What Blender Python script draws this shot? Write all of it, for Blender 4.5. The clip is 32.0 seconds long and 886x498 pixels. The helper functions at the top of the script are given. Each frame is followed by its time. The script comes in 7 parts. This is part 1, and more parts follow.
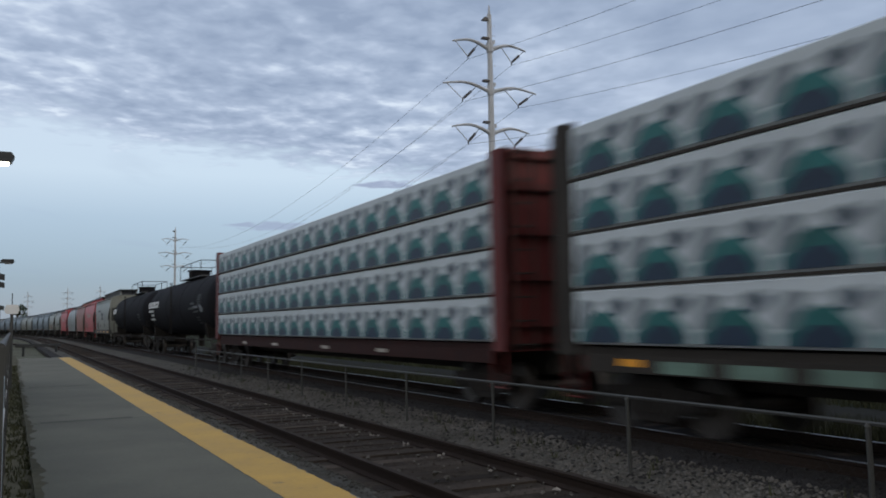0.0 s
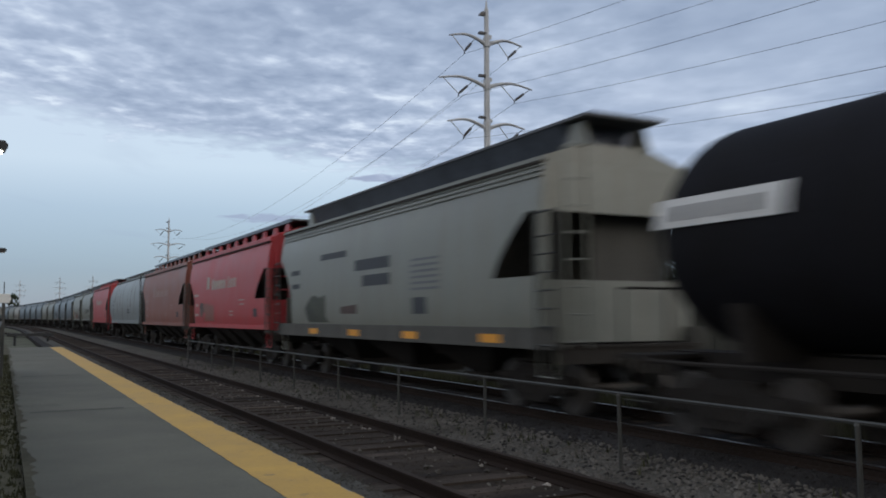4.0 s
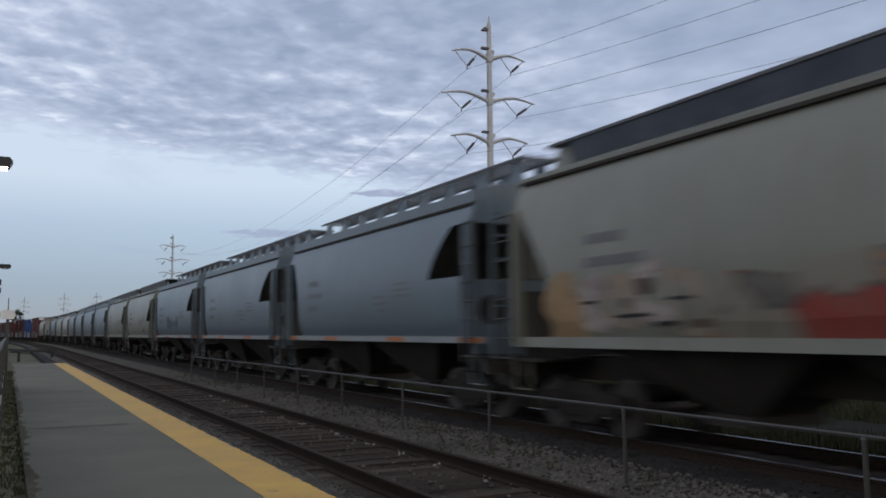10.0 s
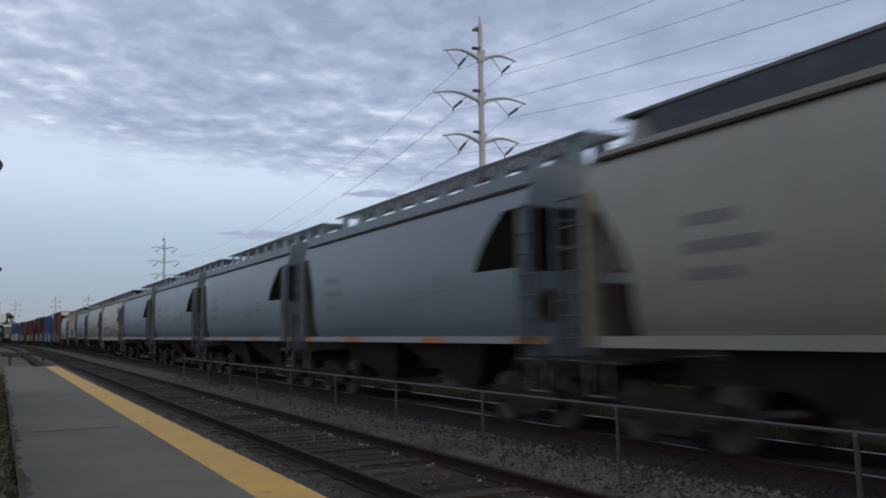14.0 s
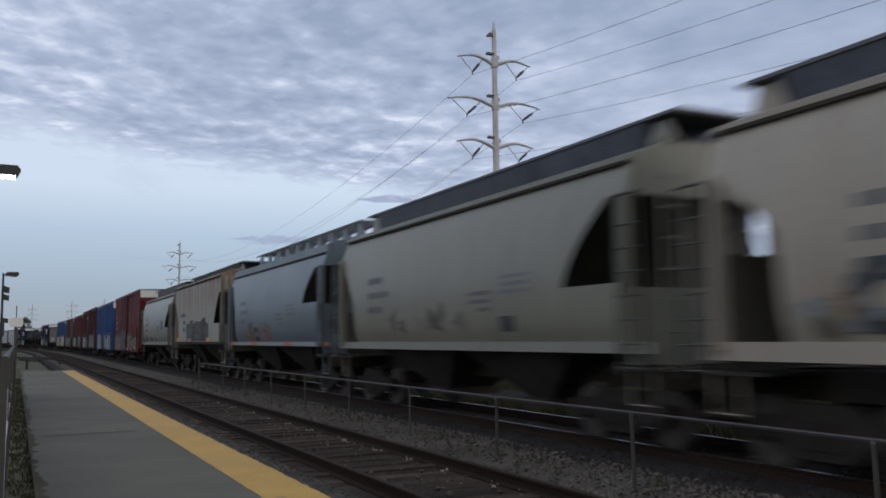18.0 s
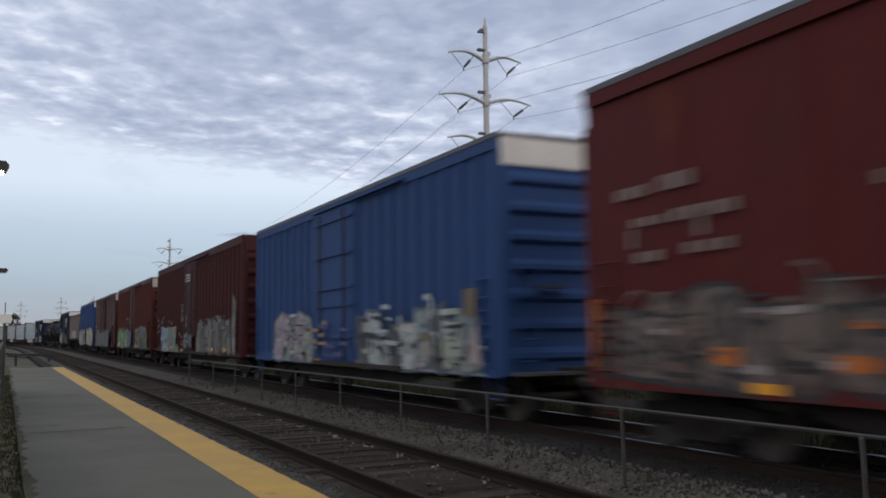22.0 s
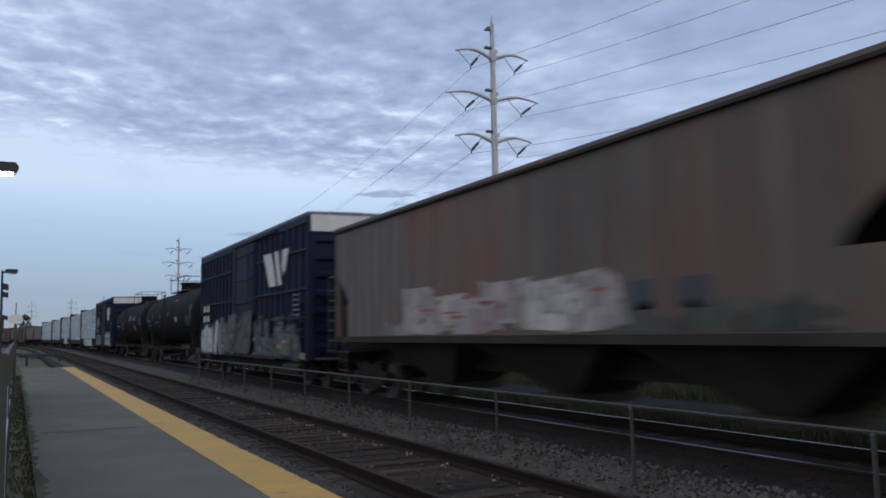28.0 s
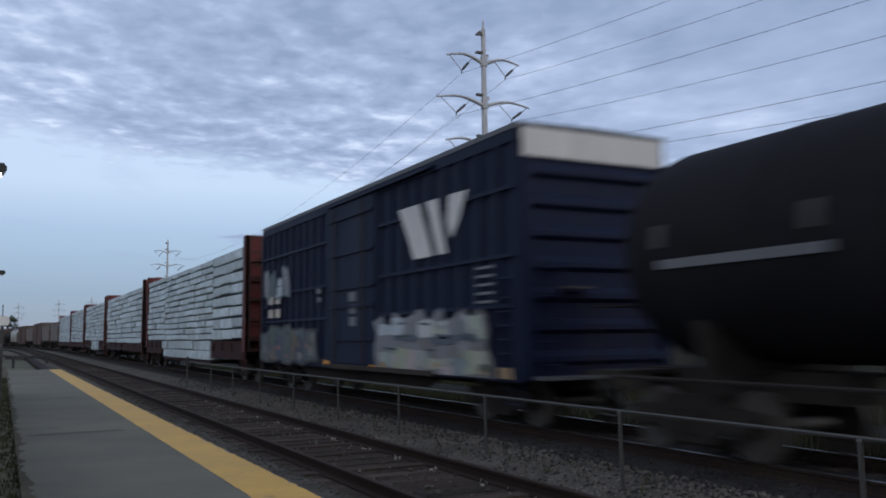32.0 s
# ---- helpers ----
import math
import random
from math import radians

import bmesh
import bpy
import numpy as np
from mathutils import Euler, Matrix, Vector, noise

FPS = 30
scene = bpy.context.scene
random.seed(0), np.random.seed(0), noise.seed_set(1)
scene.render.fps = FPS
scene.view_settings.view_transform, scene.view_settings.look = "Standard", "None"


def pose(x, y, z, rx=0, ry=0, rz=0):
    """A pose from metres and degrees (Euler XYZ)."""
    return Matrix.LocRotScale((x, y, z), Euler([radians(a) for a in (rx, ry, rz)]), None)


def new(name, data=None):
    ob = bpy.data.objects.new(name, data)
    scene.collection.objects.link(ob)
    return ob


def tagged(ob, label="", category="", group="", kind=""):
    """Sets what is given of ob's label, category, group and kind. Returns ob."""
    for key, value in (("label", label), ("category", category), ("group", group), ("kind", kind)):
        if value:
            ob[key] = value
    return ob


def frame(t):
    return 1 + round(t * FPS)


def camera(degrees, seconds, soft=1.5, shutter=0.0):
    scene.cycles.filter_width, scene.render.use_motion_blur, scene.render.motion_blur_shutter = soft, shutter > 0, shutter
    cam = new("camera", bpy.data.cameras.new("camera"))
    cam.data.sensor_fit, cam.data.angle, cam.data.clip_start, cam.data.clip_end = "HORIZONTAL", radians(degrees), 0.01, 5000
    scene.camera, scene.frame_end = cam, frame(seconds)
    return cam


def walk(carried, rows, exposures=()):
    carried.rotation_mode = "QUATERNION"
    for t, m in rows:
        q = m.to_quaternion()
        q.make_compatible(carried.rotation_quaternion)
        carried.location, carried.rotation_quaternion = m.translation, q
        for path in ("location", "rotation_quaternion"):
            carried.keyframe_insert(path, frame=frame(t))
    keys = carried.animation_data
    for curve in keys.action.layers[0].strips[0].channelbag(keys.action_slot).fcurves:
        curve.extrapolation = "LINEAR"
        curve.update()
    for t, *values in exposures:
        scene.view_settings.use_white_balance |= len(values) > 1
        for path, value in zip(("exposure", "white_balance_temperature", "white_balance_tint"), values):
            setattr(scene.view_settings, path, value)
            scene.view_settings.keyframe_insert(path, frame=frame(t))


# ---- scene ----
SECONDS = 32.0
EYE = (0.0, 0.0, 1.6)
cam = camera(55.03, SECONDS, soft=1.8, shutter=0.7)
# seconds, yaw, pitch, roll of the hand-held camera
TURNS = [
    (0, -26.76, 4.93, 0.91),
    (0.5, -26.71, 5.05, 1.07),
    (1, -26.56, 5.04, 0.94),
    (1.5, -26.60, 4.99, 0.25),
    (2, -27.07, 4.89, 0.78),
    (2.5, -27.45, 4.61, 0.35),
    (4.5, -27.15, 4.55, 0.20),
    (5, -27.03, 5.09, 0.61),
    (5.5, -26.53, 5.38, 0.81),
    (6, -26.61, 5.30, 0.66),
    (6.5, -26.51, 5.12, 0.28),
    (7, -26.47, 5.45, 0.38),
    (7.5, -26.69, 5.71, 0.45),
    (8, -26.98, 5.57, 0.46),
    (8.5, -26.87, 5.89, 0.69),
    (9, -27.00, 5.60, 0.35),
    (9.5, -27.06, 5.72, 0.04),
    (10, -26.97, 5.54, 0.38),
    (10.5, -27.14, 5.42, 0.54),
    (11, -26.90, 5.56, 0.29),
    (11.5, -27.35, 5.56, 0.43),
    (12, -27.62, 5.49, 0.57),
    (12.5, -27.49, 5.44, 0.58),
    (13, -27.47, 5.39, 0.46),
    (13.5, -27.79, 5.47, 0.85),
    (14, -27.44, 5.54, 0.80),
    (14.5, -27.57, 5.48, 0.98),
    (16.5, -26.36, 5.76, 0.52),
    (17, -26.42, 5.79, 0.76),
    (17.5, -26.39, 5.87, 0.50),
    (18, -26.51, 5.91, 0.67),
    (18.5, -26.82, 5.76, 0.73),
    (19, -26.77, 5.97, 0.56),
    (19.5, -26.72, 5.83, 0.66),
    (20, -26.97, 5.61, 0.77),
    (20.5, -27.16, 5.74, 0.55),
    (21, -27.25, 5.96, 0.14),
    (21.5, -27.19, 5.75, 0.45),
    (22, -27.12, 5.65, 0.71),
    (22.5, -27.15, 5.83, 0.64),
    (23, -27.26, 5.85, 0.62),
    (23.5, -27.40, 5.73, 0.65),
    (24, -27.49, 5.96, 0.63),
    (24.5, -27.34, 6.20, 0.72),
    (26.5, -27.13, 5.99, 0.65),
    (27, -26.80, 5.74, 0.86),
    (27.5, -26.41, 5.62, 1.00),
    (28, -26.54, 5.55, 0.99),
    (28.5, -26.67, 5.84, 0.94),
    (29, -26.71, 5.90, 0.95),
    (29.5, -26.47, 5.77, 0.90),
    (30, -27.03, 5.85, 0.67),
    (30.5, -27.37, 5.80, 0.76),
    (31, -27.40, 5.87, 0.57),
    (31.5, -27.11, 5.44, 0.57),
    (32, -27.25, 5.81, 0.68),
]
walk(cam, [(t, pose(*EYE, 90 + p, r, y)) for t, y, p, r in TURNS], exposures=[(0.0, 0.05, 6420, 5), (4.5, 0.05, 6420, 5.5), (6.0, 0.05, 6280, 7.5), (7.5, 0.05, 6500, 8.5), (19.0, 0.05, 6500, 9), (20.0, 0.02, 6200, 8), (21.0, 0.1, 6500, 9), (22.0, 0.22, 6800, 10), (24.5, 0.22, 6800, 10), (27.0, 0.12, 6120, 9), (29.0, 0.06, 6020, 8.5), (29.5, 0.22, 6020, 8.5), (30.0, 0.06, 5980, 8.5), (31.0, -0.06, 5960, 8.5), (32.0, 0.04, 5960, 8.5)])

# ------------------------------------------------------------ sky and light
def nd(tree, kind, **values):
    n = tree.nodes.new(kind)
    for k, v in values.items():
        if k.startswith("i_"):
            key = k[2:]
            n.inputs[int(key) if key.isdigit() else key.replace("_", " ")].default_value = v
        elif k == "operation":
            n.operation = v
    return n


def mth(tree, op, a, b=None, clamp=False):
    n = tree.nodes.new("ShaderNodeMath")
    n.operation = op
    n.use_clamp = clamp
    for i, s in enumerate((a, b)):
        if s is None:
            continue
        if isinstance(s, (int, float)):
            n.inputs[i].default_value = s
        else:
            tree.links.new(s, n.inputs[i])
    return n.outputs[0]


def ramp(tree, fac, stops, constant=False):
    n = tree.nodes.new("ShaderNodeValToRGB")
    if constant:
        n.color_ramp.interpolation = "CONSTANT"
    els = n.color_ramp.elements
    while len(els) < len(stops):
        els.new(0.5)
    for e, (p, c) in zip(els, stops):
        e.position = p
        e.color = (*c, 1) if len(c) == 3 else c
    tree.links.new(fac, n.inputs[0])
    return n.outputs[0]


def mixc(tree, fac, a, b, blend="MIX"):
    n = tree.nodes.new("ShaderNodeMix")
    n.data_type = "RGBA"
    n.blend_type = blend
    for s, i in ((fac, 0), (a, 6), (b, 7)):
        if isinstance(s, (int, float)):
            n.inputs[i].default_value = s
        elif isinstance(s, tuple):
            n.inputs[i].default_value = (*s, 1)
        else:
            tree.links.new(s, n.inputs[i])
    return n.outputs[2]


SUN_EL, SUN_ROT = radians(6), radians(215)
world = bpy.data.worlds.new("dusk_sky")
scene.world = world
world.use_nodes = True
wt = world.node_tree
wt.nodes.clear()
sky = wt.nodes.new("ShaderNodeTexSky")
sky.sky_type = "NISHITA"
sky.sun_disc = False
sky.sun_elevation, sky.sun_rotation = SUN_EL, SUN_ROT
sky.air_density, sky.dust_density, sky.ozone_density = 1.0, 0.6, 3.0
co = wt.nodes.new("ShaderNodeTexCoord")
sep = wt.nodes.new("ShaderNodeSeparateXYZ")
wt.links.new(co.outputs["Generated"], sep.inputs[0])
up = mth(wt, "MAXIMUM", sep.outputs[2], 0.03)
rx = mth(wt, "DIVIDE", mth(wt, "SUBTRACT", mth(wt, "MULTIPLY", sep.outputs[0], 0.891), mth(wt, "MULTIPLY", sep.outputs[1], 0.454)), up)
fy = mth(wt, "DIVIDE", mth(wt, "ADD", mth(wt, "MULTIPLY", sep.outputs[0], 0.454), mth(wt, "MULTIPLY", sep.outputs[1], 0.891)), up)
plane = wt.nodes.new("ShaderNodeCombineXYZ")
wt.links.new(rx, plane.inputs[0])
wt.links.new(fy, plane.inputs[1])


def sky_noise(scale, detail, rough, distortion=0.0, stretch=(1, 1, 1), turn=0.0):
    m = wt.nodes.new("ShaderNodeMapping")
    m.inputs["Scale"].default_value = stretch
    m.inputs["Rotation"].default_value = (0, 0, radians(turn))
    wt.links.new(plane.outputs[0], m.inputs[0])
    n = nd(wt, "ShaderNodeTexNoise", i_Scale=scale, i_Detail=detail, i_Roughness=rough, i_Distortion=distortion)
    wt.links.new(m.outputs[0], n.inputs["Vector"])
    return n.outputs[0]


broad = sky_noise(0.9, 3, 0.55, 0.5, (1, 0.7, 1), 20)
mid = sky_noise(2.6, 3, 0.5, 0.2, (0.8, 0.7, 1), 20)
cells = sky_noise(6.8, 2, 0.5, 0.25, (0.8, 0.62, 1), 14)
fine = sky_noise(17, 2, 0.6, 0.3, (0.8, 0.65, 1), 8)
edge = mth(wt, "SUBTRACT", mth(wt, "MULTIPLY", rx, 0.66), mth(wt, "MULTIPLY", fy, 0.60))
edge = mth(wt, "ADD", edge, mth(wt, "MULTIPLY", mth(wt, "SUBTRACT", cells, 0.5), 1.3))
edge = mth(wt, "ADD", edge, mth(wt, "MULTIPLY", mth(wt, "SUBTRACT", mid, 0.5), 0.8))
cover = mth(wt, "MULTIPLY", mth(wt, "ADD", edge, 3.95), 1.9, clamp=True)
crisp = mth(wt, "SUBTRACT", 0.75, mth(wt, "MULTIPLY", rx, 0.75), clamp=True)
ripple = mth(wt, "ADD", mth(wt, "MULTIPLY", mth(wt, "SUBTRACT", cells, 0.5), 0.36), mth(wt, "MULTIPLY", mth(wt, "SUBTRACT", fine, 0.5), 0.16))
ripple = mth(wt, "MULTIPLY", ripple, mth(wt, "ADD", crisp, 0.25))
shade = mth(wt, "ADD", mth(wt, "ADD", mth(wt, "MULTIPLY", broad, 0.36), mth(wt, "MULTIPLY", mid, 0.28)), mth(wt, "ADD", ripple, 0.18))
# towards the right the deck is dark above and bright below
right = mth(wt, "ADD", mth(wt, "MULTIPLY", rx, 0.8), 0.66, clamp=True)
lift = mth(wt, "MULTIPLY", mth(wt, "SUBTRACT", 0.275, sep.outputs[2]), 0.95)
shade = mth(wt, "ADD", shade, mth(wt, "MULTIPLY", mth(wt, "MINIMUM", mth(wt, "MAXIMUM", lift, -0.115), 0.012), right))
cloud = ramp(wt, shade, [(0.37, (0.30, 0.365, 0.515)), (0.49, (0.395, 0.465, 0.625)), (0.56, (0.49, 0.56, 0.725)), (0.65, (0.70, 0.77, 0.91))])
low = ramp(wt, sep.outputs[2], [(0.0, (0.25, 0.295, 0.40)), (0.05, (0.265, 0.32, 0.445)), (0.12, (0.40, 0.46, 0.585)), (0.17, (0.575, 0.63, 0.735)), (0.24, (0.60, 0.65, 0.76)), (0.5, (0.46, 0.55, 0.70))])
clear = mixc(wt, 0.04, low, sky.outputs[0])
# thin separate streaks under the edge of the deck
streak = mth(wt, "MULTIPLY", mth(wt, "SUBTRACT", sky_noise(0.9, 4, 0.55, 0.3, (1.2, 0.42, 1), 8), 0.60), 6.0, clamp=True)
streak = mth(wt, "MULTIPLY", streak, 0.18)
clear = mixc(wt, streak, clear, (0.32, 0.375, 0.53))
# two wisps below the edge
for cx, cy, wx, wy, amount in ((-0.36, 6.1, 0.34, 0.17, 0.9), (-0.25, 6.6, 0.2, 0.12, 0.6), (-1.75, 8.6, 0.42, 0.4, 0.7)):
    ax = mth(wt, "DIVIDE", mth(wt, "SUBTRACT", rx, cx), wx)
    ay = mth(wt, "DIVIDE", mth(wt, "SUBTRACT", fy, cy), wy)
    body = mth(wt, "SUBTRACT", 1.25, mth(wt, "ADD", mth(wt, "MULTIPLY", ax, ax), mth(wt, "MULTIPLY", ay, ay)))
    body = mth(wt, "ADD", body, mth(wt, "MULTIPLY", mth(wt, "SUBTRACT", cells, 0.52), 4.0))
    clear = mixc(wt, mth(wt, "MULTIPLY", mth(wt, "MULTIPLY", body, 1.2, clamp=True), amount), clear, (0.33, 0.375, 0.54))
tone = mixc(wt, cover, clear, cloud)
# the side of the sunset, behind the camera, is warmer
ahead = mth(wt, "ADD", mth(wt, "MULTIPLY", sep.outputs[0], 0.454), mth(wt, "MULTIPLY", sep.outputs[1], 0.891))
dusk = mth(wt, "MULTIPLY", mth(wt, "SUBTRACT", 0.35, ahead), 0.9, clamp=True)
afterglow = ramp(wt, sep.outputs[2], [(0.0, (0.22, 0.21, 0.21)), (0.14, (0.45, 0.42, 0.39)), (0.4, (1.05, 0.98, 0.92)), (0.7, (0.92, 0.90, 0.92)), (1.0, (0.60, 0.64, 0.74))])
tone = mixc(wt, dusk, tone, afterglow)
bg = nd(wt, "ShaderNodeBackground", i_Strength=1.0)
wt.links.new(tone, bg.inputs[0])
wo = wt.nodes.new("ShaderNodeOutputWorld")
wt.links.new(bg.outputs[0], wo.inputs[0])

sun = new("sun", bpy.data.lights.new("sun", "SUN"))
sun.data.energy, sun.data.angle, sun.data.color = 0.35, radians(25), (1.0, 0.9, 0.82)
sun.matrix_world = pose(0, 0, 60, 70, 0, 35)

# ------------------------------------------------------------ materials
def surface(name, color, rough=0.6, metal=0.0, vary=0.25, grain=18.0, bump=0.15, streaks=0.0, streak_color=(0.05, 0.045, 0.04),
            rust=0.0, rust_color=(0.16, 0.06, 0.025), coarse=0.8, rust_scale=0.7, random_tone=0.0, dist=0.01, spec=0.4, rust_z=None):
    m = bpy.data.materials.new(name)
    m.use_nodes = True
    t = m.node_tree
    bs = t.nodes["Principled BSDF"]
    tc = t.nodes.new("ShaderNodeTexCoord")
    info = t.nodes.new("ShaderNodeObjectInfo")
    add = t.nodes.new("ShaderNodeVectorMath")
    add.operation = "ADD"
    off = mth(t, "MULTIPLY", info.outputs["Random"], 37.0)
    t.links.new(tc.outputs["Object"], add.inputs[0])
    t.links.new(off, add.inputs[1])
    v = add.outputs[0]
    n1 = nd(t, "ShaderNodeTexNoise", i_Scale=coarse, i_Detail=5.0, i_Roughness=0.6)
    n2 = nd(t, "ShaderNodeTexNoise", i_Scale=grain, i_Detail=4.0, i_Roughness=0.65)
    for n in (n1, n2):
        t.links.new(v, n.inputs["Vector"])
    both = mth(t, "ADD", mth(t, "MULTIPLY", n1.outputs[0], 0.6), mth(t, "MULTIPLY", n2.outputs[0], 0.4))
    lo = tuple(c * (1 - vary) for c in color)
    hi = tuple(min(1, c * (1 + vary)) for c in color)
    c = ramp(t, both, [(0.32, lo), (0.68, hi)])
    if streaks:
        mp = t.nodes.new("ShaderNodeMapping")
        mp.inputs["Scale"].default_value = (2.2, 2.2, 0.16)
        t.links.new(v, mp.inputs[0])
        n3 = nd(t, "ShaderNodeTexNoise", i_Scale=1.6, i_Detail=5.0, i_Roughness=0.65)
        t.links.new(mp.outputs[0], n3.inputs["Vector"])
        f = mth(t, "MULTIPLY", mth(t, "MULTIPLY", mth(t, "SUBTRACT", n3.outputs[0], 0.45), 4.5, clamp=True), streaks)
        c = mixc(t, f, c, streak_color)
    if rust:
        n4 = nd(t, "ShaderNodeTexNoise", i_Scale=rust_scale, i_Detail=7.0, i_Roughness=0.7)
        mp = t.nodes.new("ShaderNodeMapping")
        mp.inputs["Scale"].default_value = (1.5, 1.5, 0.55) if not rust_z else (1.6, 1.6, 0.16)
        t.links.new(v, mp.inputs[0])
        t.links.new(mp.outputs[0], n4.inputs["Vector"])
        f = mth(t, "MULTIPLY", mth(t, "SUBTRACT", n4.outputs[0], 0.62 - rust * 0.2), 7.0, clamp=True)
        if rust_z:
            # rust that has run down from the eave
            sz = t.nodes.new("ShaderNodeSeparateXYZ")
            t.links.new(tc.outputs["Object"], sz.inputs[0])
            reach = mth(t, "MULTIPLY", mth(t, "SUBTRACT", sz.outputs[2], rust_z[0]), 1.0 / (rust_z[1] - rust_z[0]), clamp=True)
            f = mth(t, "MULTIPLY", f, reach)
        c = mixc(t, f, c, rust_color)
    if random_tone:
        f = mth(t, "ADD", mth(t, "MULTIPLY", info.outputs["Random"], random_tone * 2), 1 - random_tone)
        hs = nd(t, "ShaderNodeHueSaturation")
        t.links.new(f, hs.inputs["Value"])
        t.links.new(c, hs.inputs["Color"])
        c = hs.outputs[0]
    t.links.new(c, bs.inputs["Base Color"])
    r = mth(t, "ADD", mth(t, "MULTIPLY", n1.outputs[0], 0.3), rough - 0.15, clamp=True)
    t.links.new(r, bs.inputs["Roughness"])
    bs.inputs["Metallic"].default_value = metal
    bs.inputs["Specular IOR Level"].default_value = spec
    if bump:
        b = nd(t, "ShaderNodeBump", i_Strength=bump, i_Distance=dist)
        t.links.new(n2.outputs[0], b.inputs["Height"])
        t.links.new(b.outputs[0], bs.inputs["Normal"])
    return m


def spray(name, palette, outline=(0.02, 0.02, 0.025), scale=1.1, stretch=(1.3, 1.3, 1.1)):
    """Spray paint in patches of a few colours, with dark outlines."""
    m = bpy.data.materials.new(name)
    m.use_nodes = True
    t = m.node_tree
    bs = t.nodes["Principled BSDF"]
    tc = t.nodes.new("ShaderNodeTexCoord")
    mp = t.nodes.new("ShaderNodeMapping")
    mp.inputs["Scale"].default_value = stretch
    t.links.new(tc.outputs["Object"], mp.inputs[0])
    wob = nd(t, "ShaderNodeTexNoise", i_Scale=2.2, i_Detail=4.0)
    t.links.new(mp.outputs[0], wob.inputs["Vector"])
    v = mixc(t, 0.6, mp.outputs[0], wob.outputs[1], "ADD")
    vo = nd(t, "ShaderNodeTexVoronoi", i_Scale=scale)
    t.links.new(v, vo.inputs["Vector"])
    sp = t.nodes.new("ShaderNodeSeparateColor")
    t.links.new(vo.outputs["Color"], sp.inputs[0])
    n = len(palette)
    c = ramp(t, sp.outputs[0], [(i / n, col) for i, col in enumerate(palette)], constant=True)
    ve = t.nodes.new("ShaderNodeTexVoronoi")
    ve.feature = "DISTANCE_TO_EDGE"
    ve.inputs["Scale"].default_value = scale
    t.links.new(v, ve.inputs["Vector"])
    line = mth(t, "LESS_THAN", ve.outputs["Distance"], 0.03)
    c = mixc(t, mth(t, "MULTIPLY", line, 0.6), c, outline)
    ns = nd(t, "ShaderNodeTexNoise", i_Scale=2.2, i_Detail=6.0, i_Roughness=0.7)
    t.links.new(tc.outputs["Object"], ns.inputs["Vector"])
    c = mixc(t, mth(t, "MULTIPLY", mth(t, "SUBTRACT", ns.outputs[0], 0.42), 1.6, clamp=True), c, palette[0])
    t.links.new(c, bs.inputs["Base Color"])
    bs.inputs["Roughness"].default_value = 0.55
    return m


def glow(name, color, strength):
    m = bpy.data.materials.new(name)
    m.use_nodes = True
    bs = m.node_tree.nodes["Principled BSDF"]
    bs.inputs["Base Color"].default_value = (*color, 1)
    bs.inputs["Emission Color"].default_value = (*color, 1)
    bs.inputs["Emission Strength"].default_value = strength
    return m


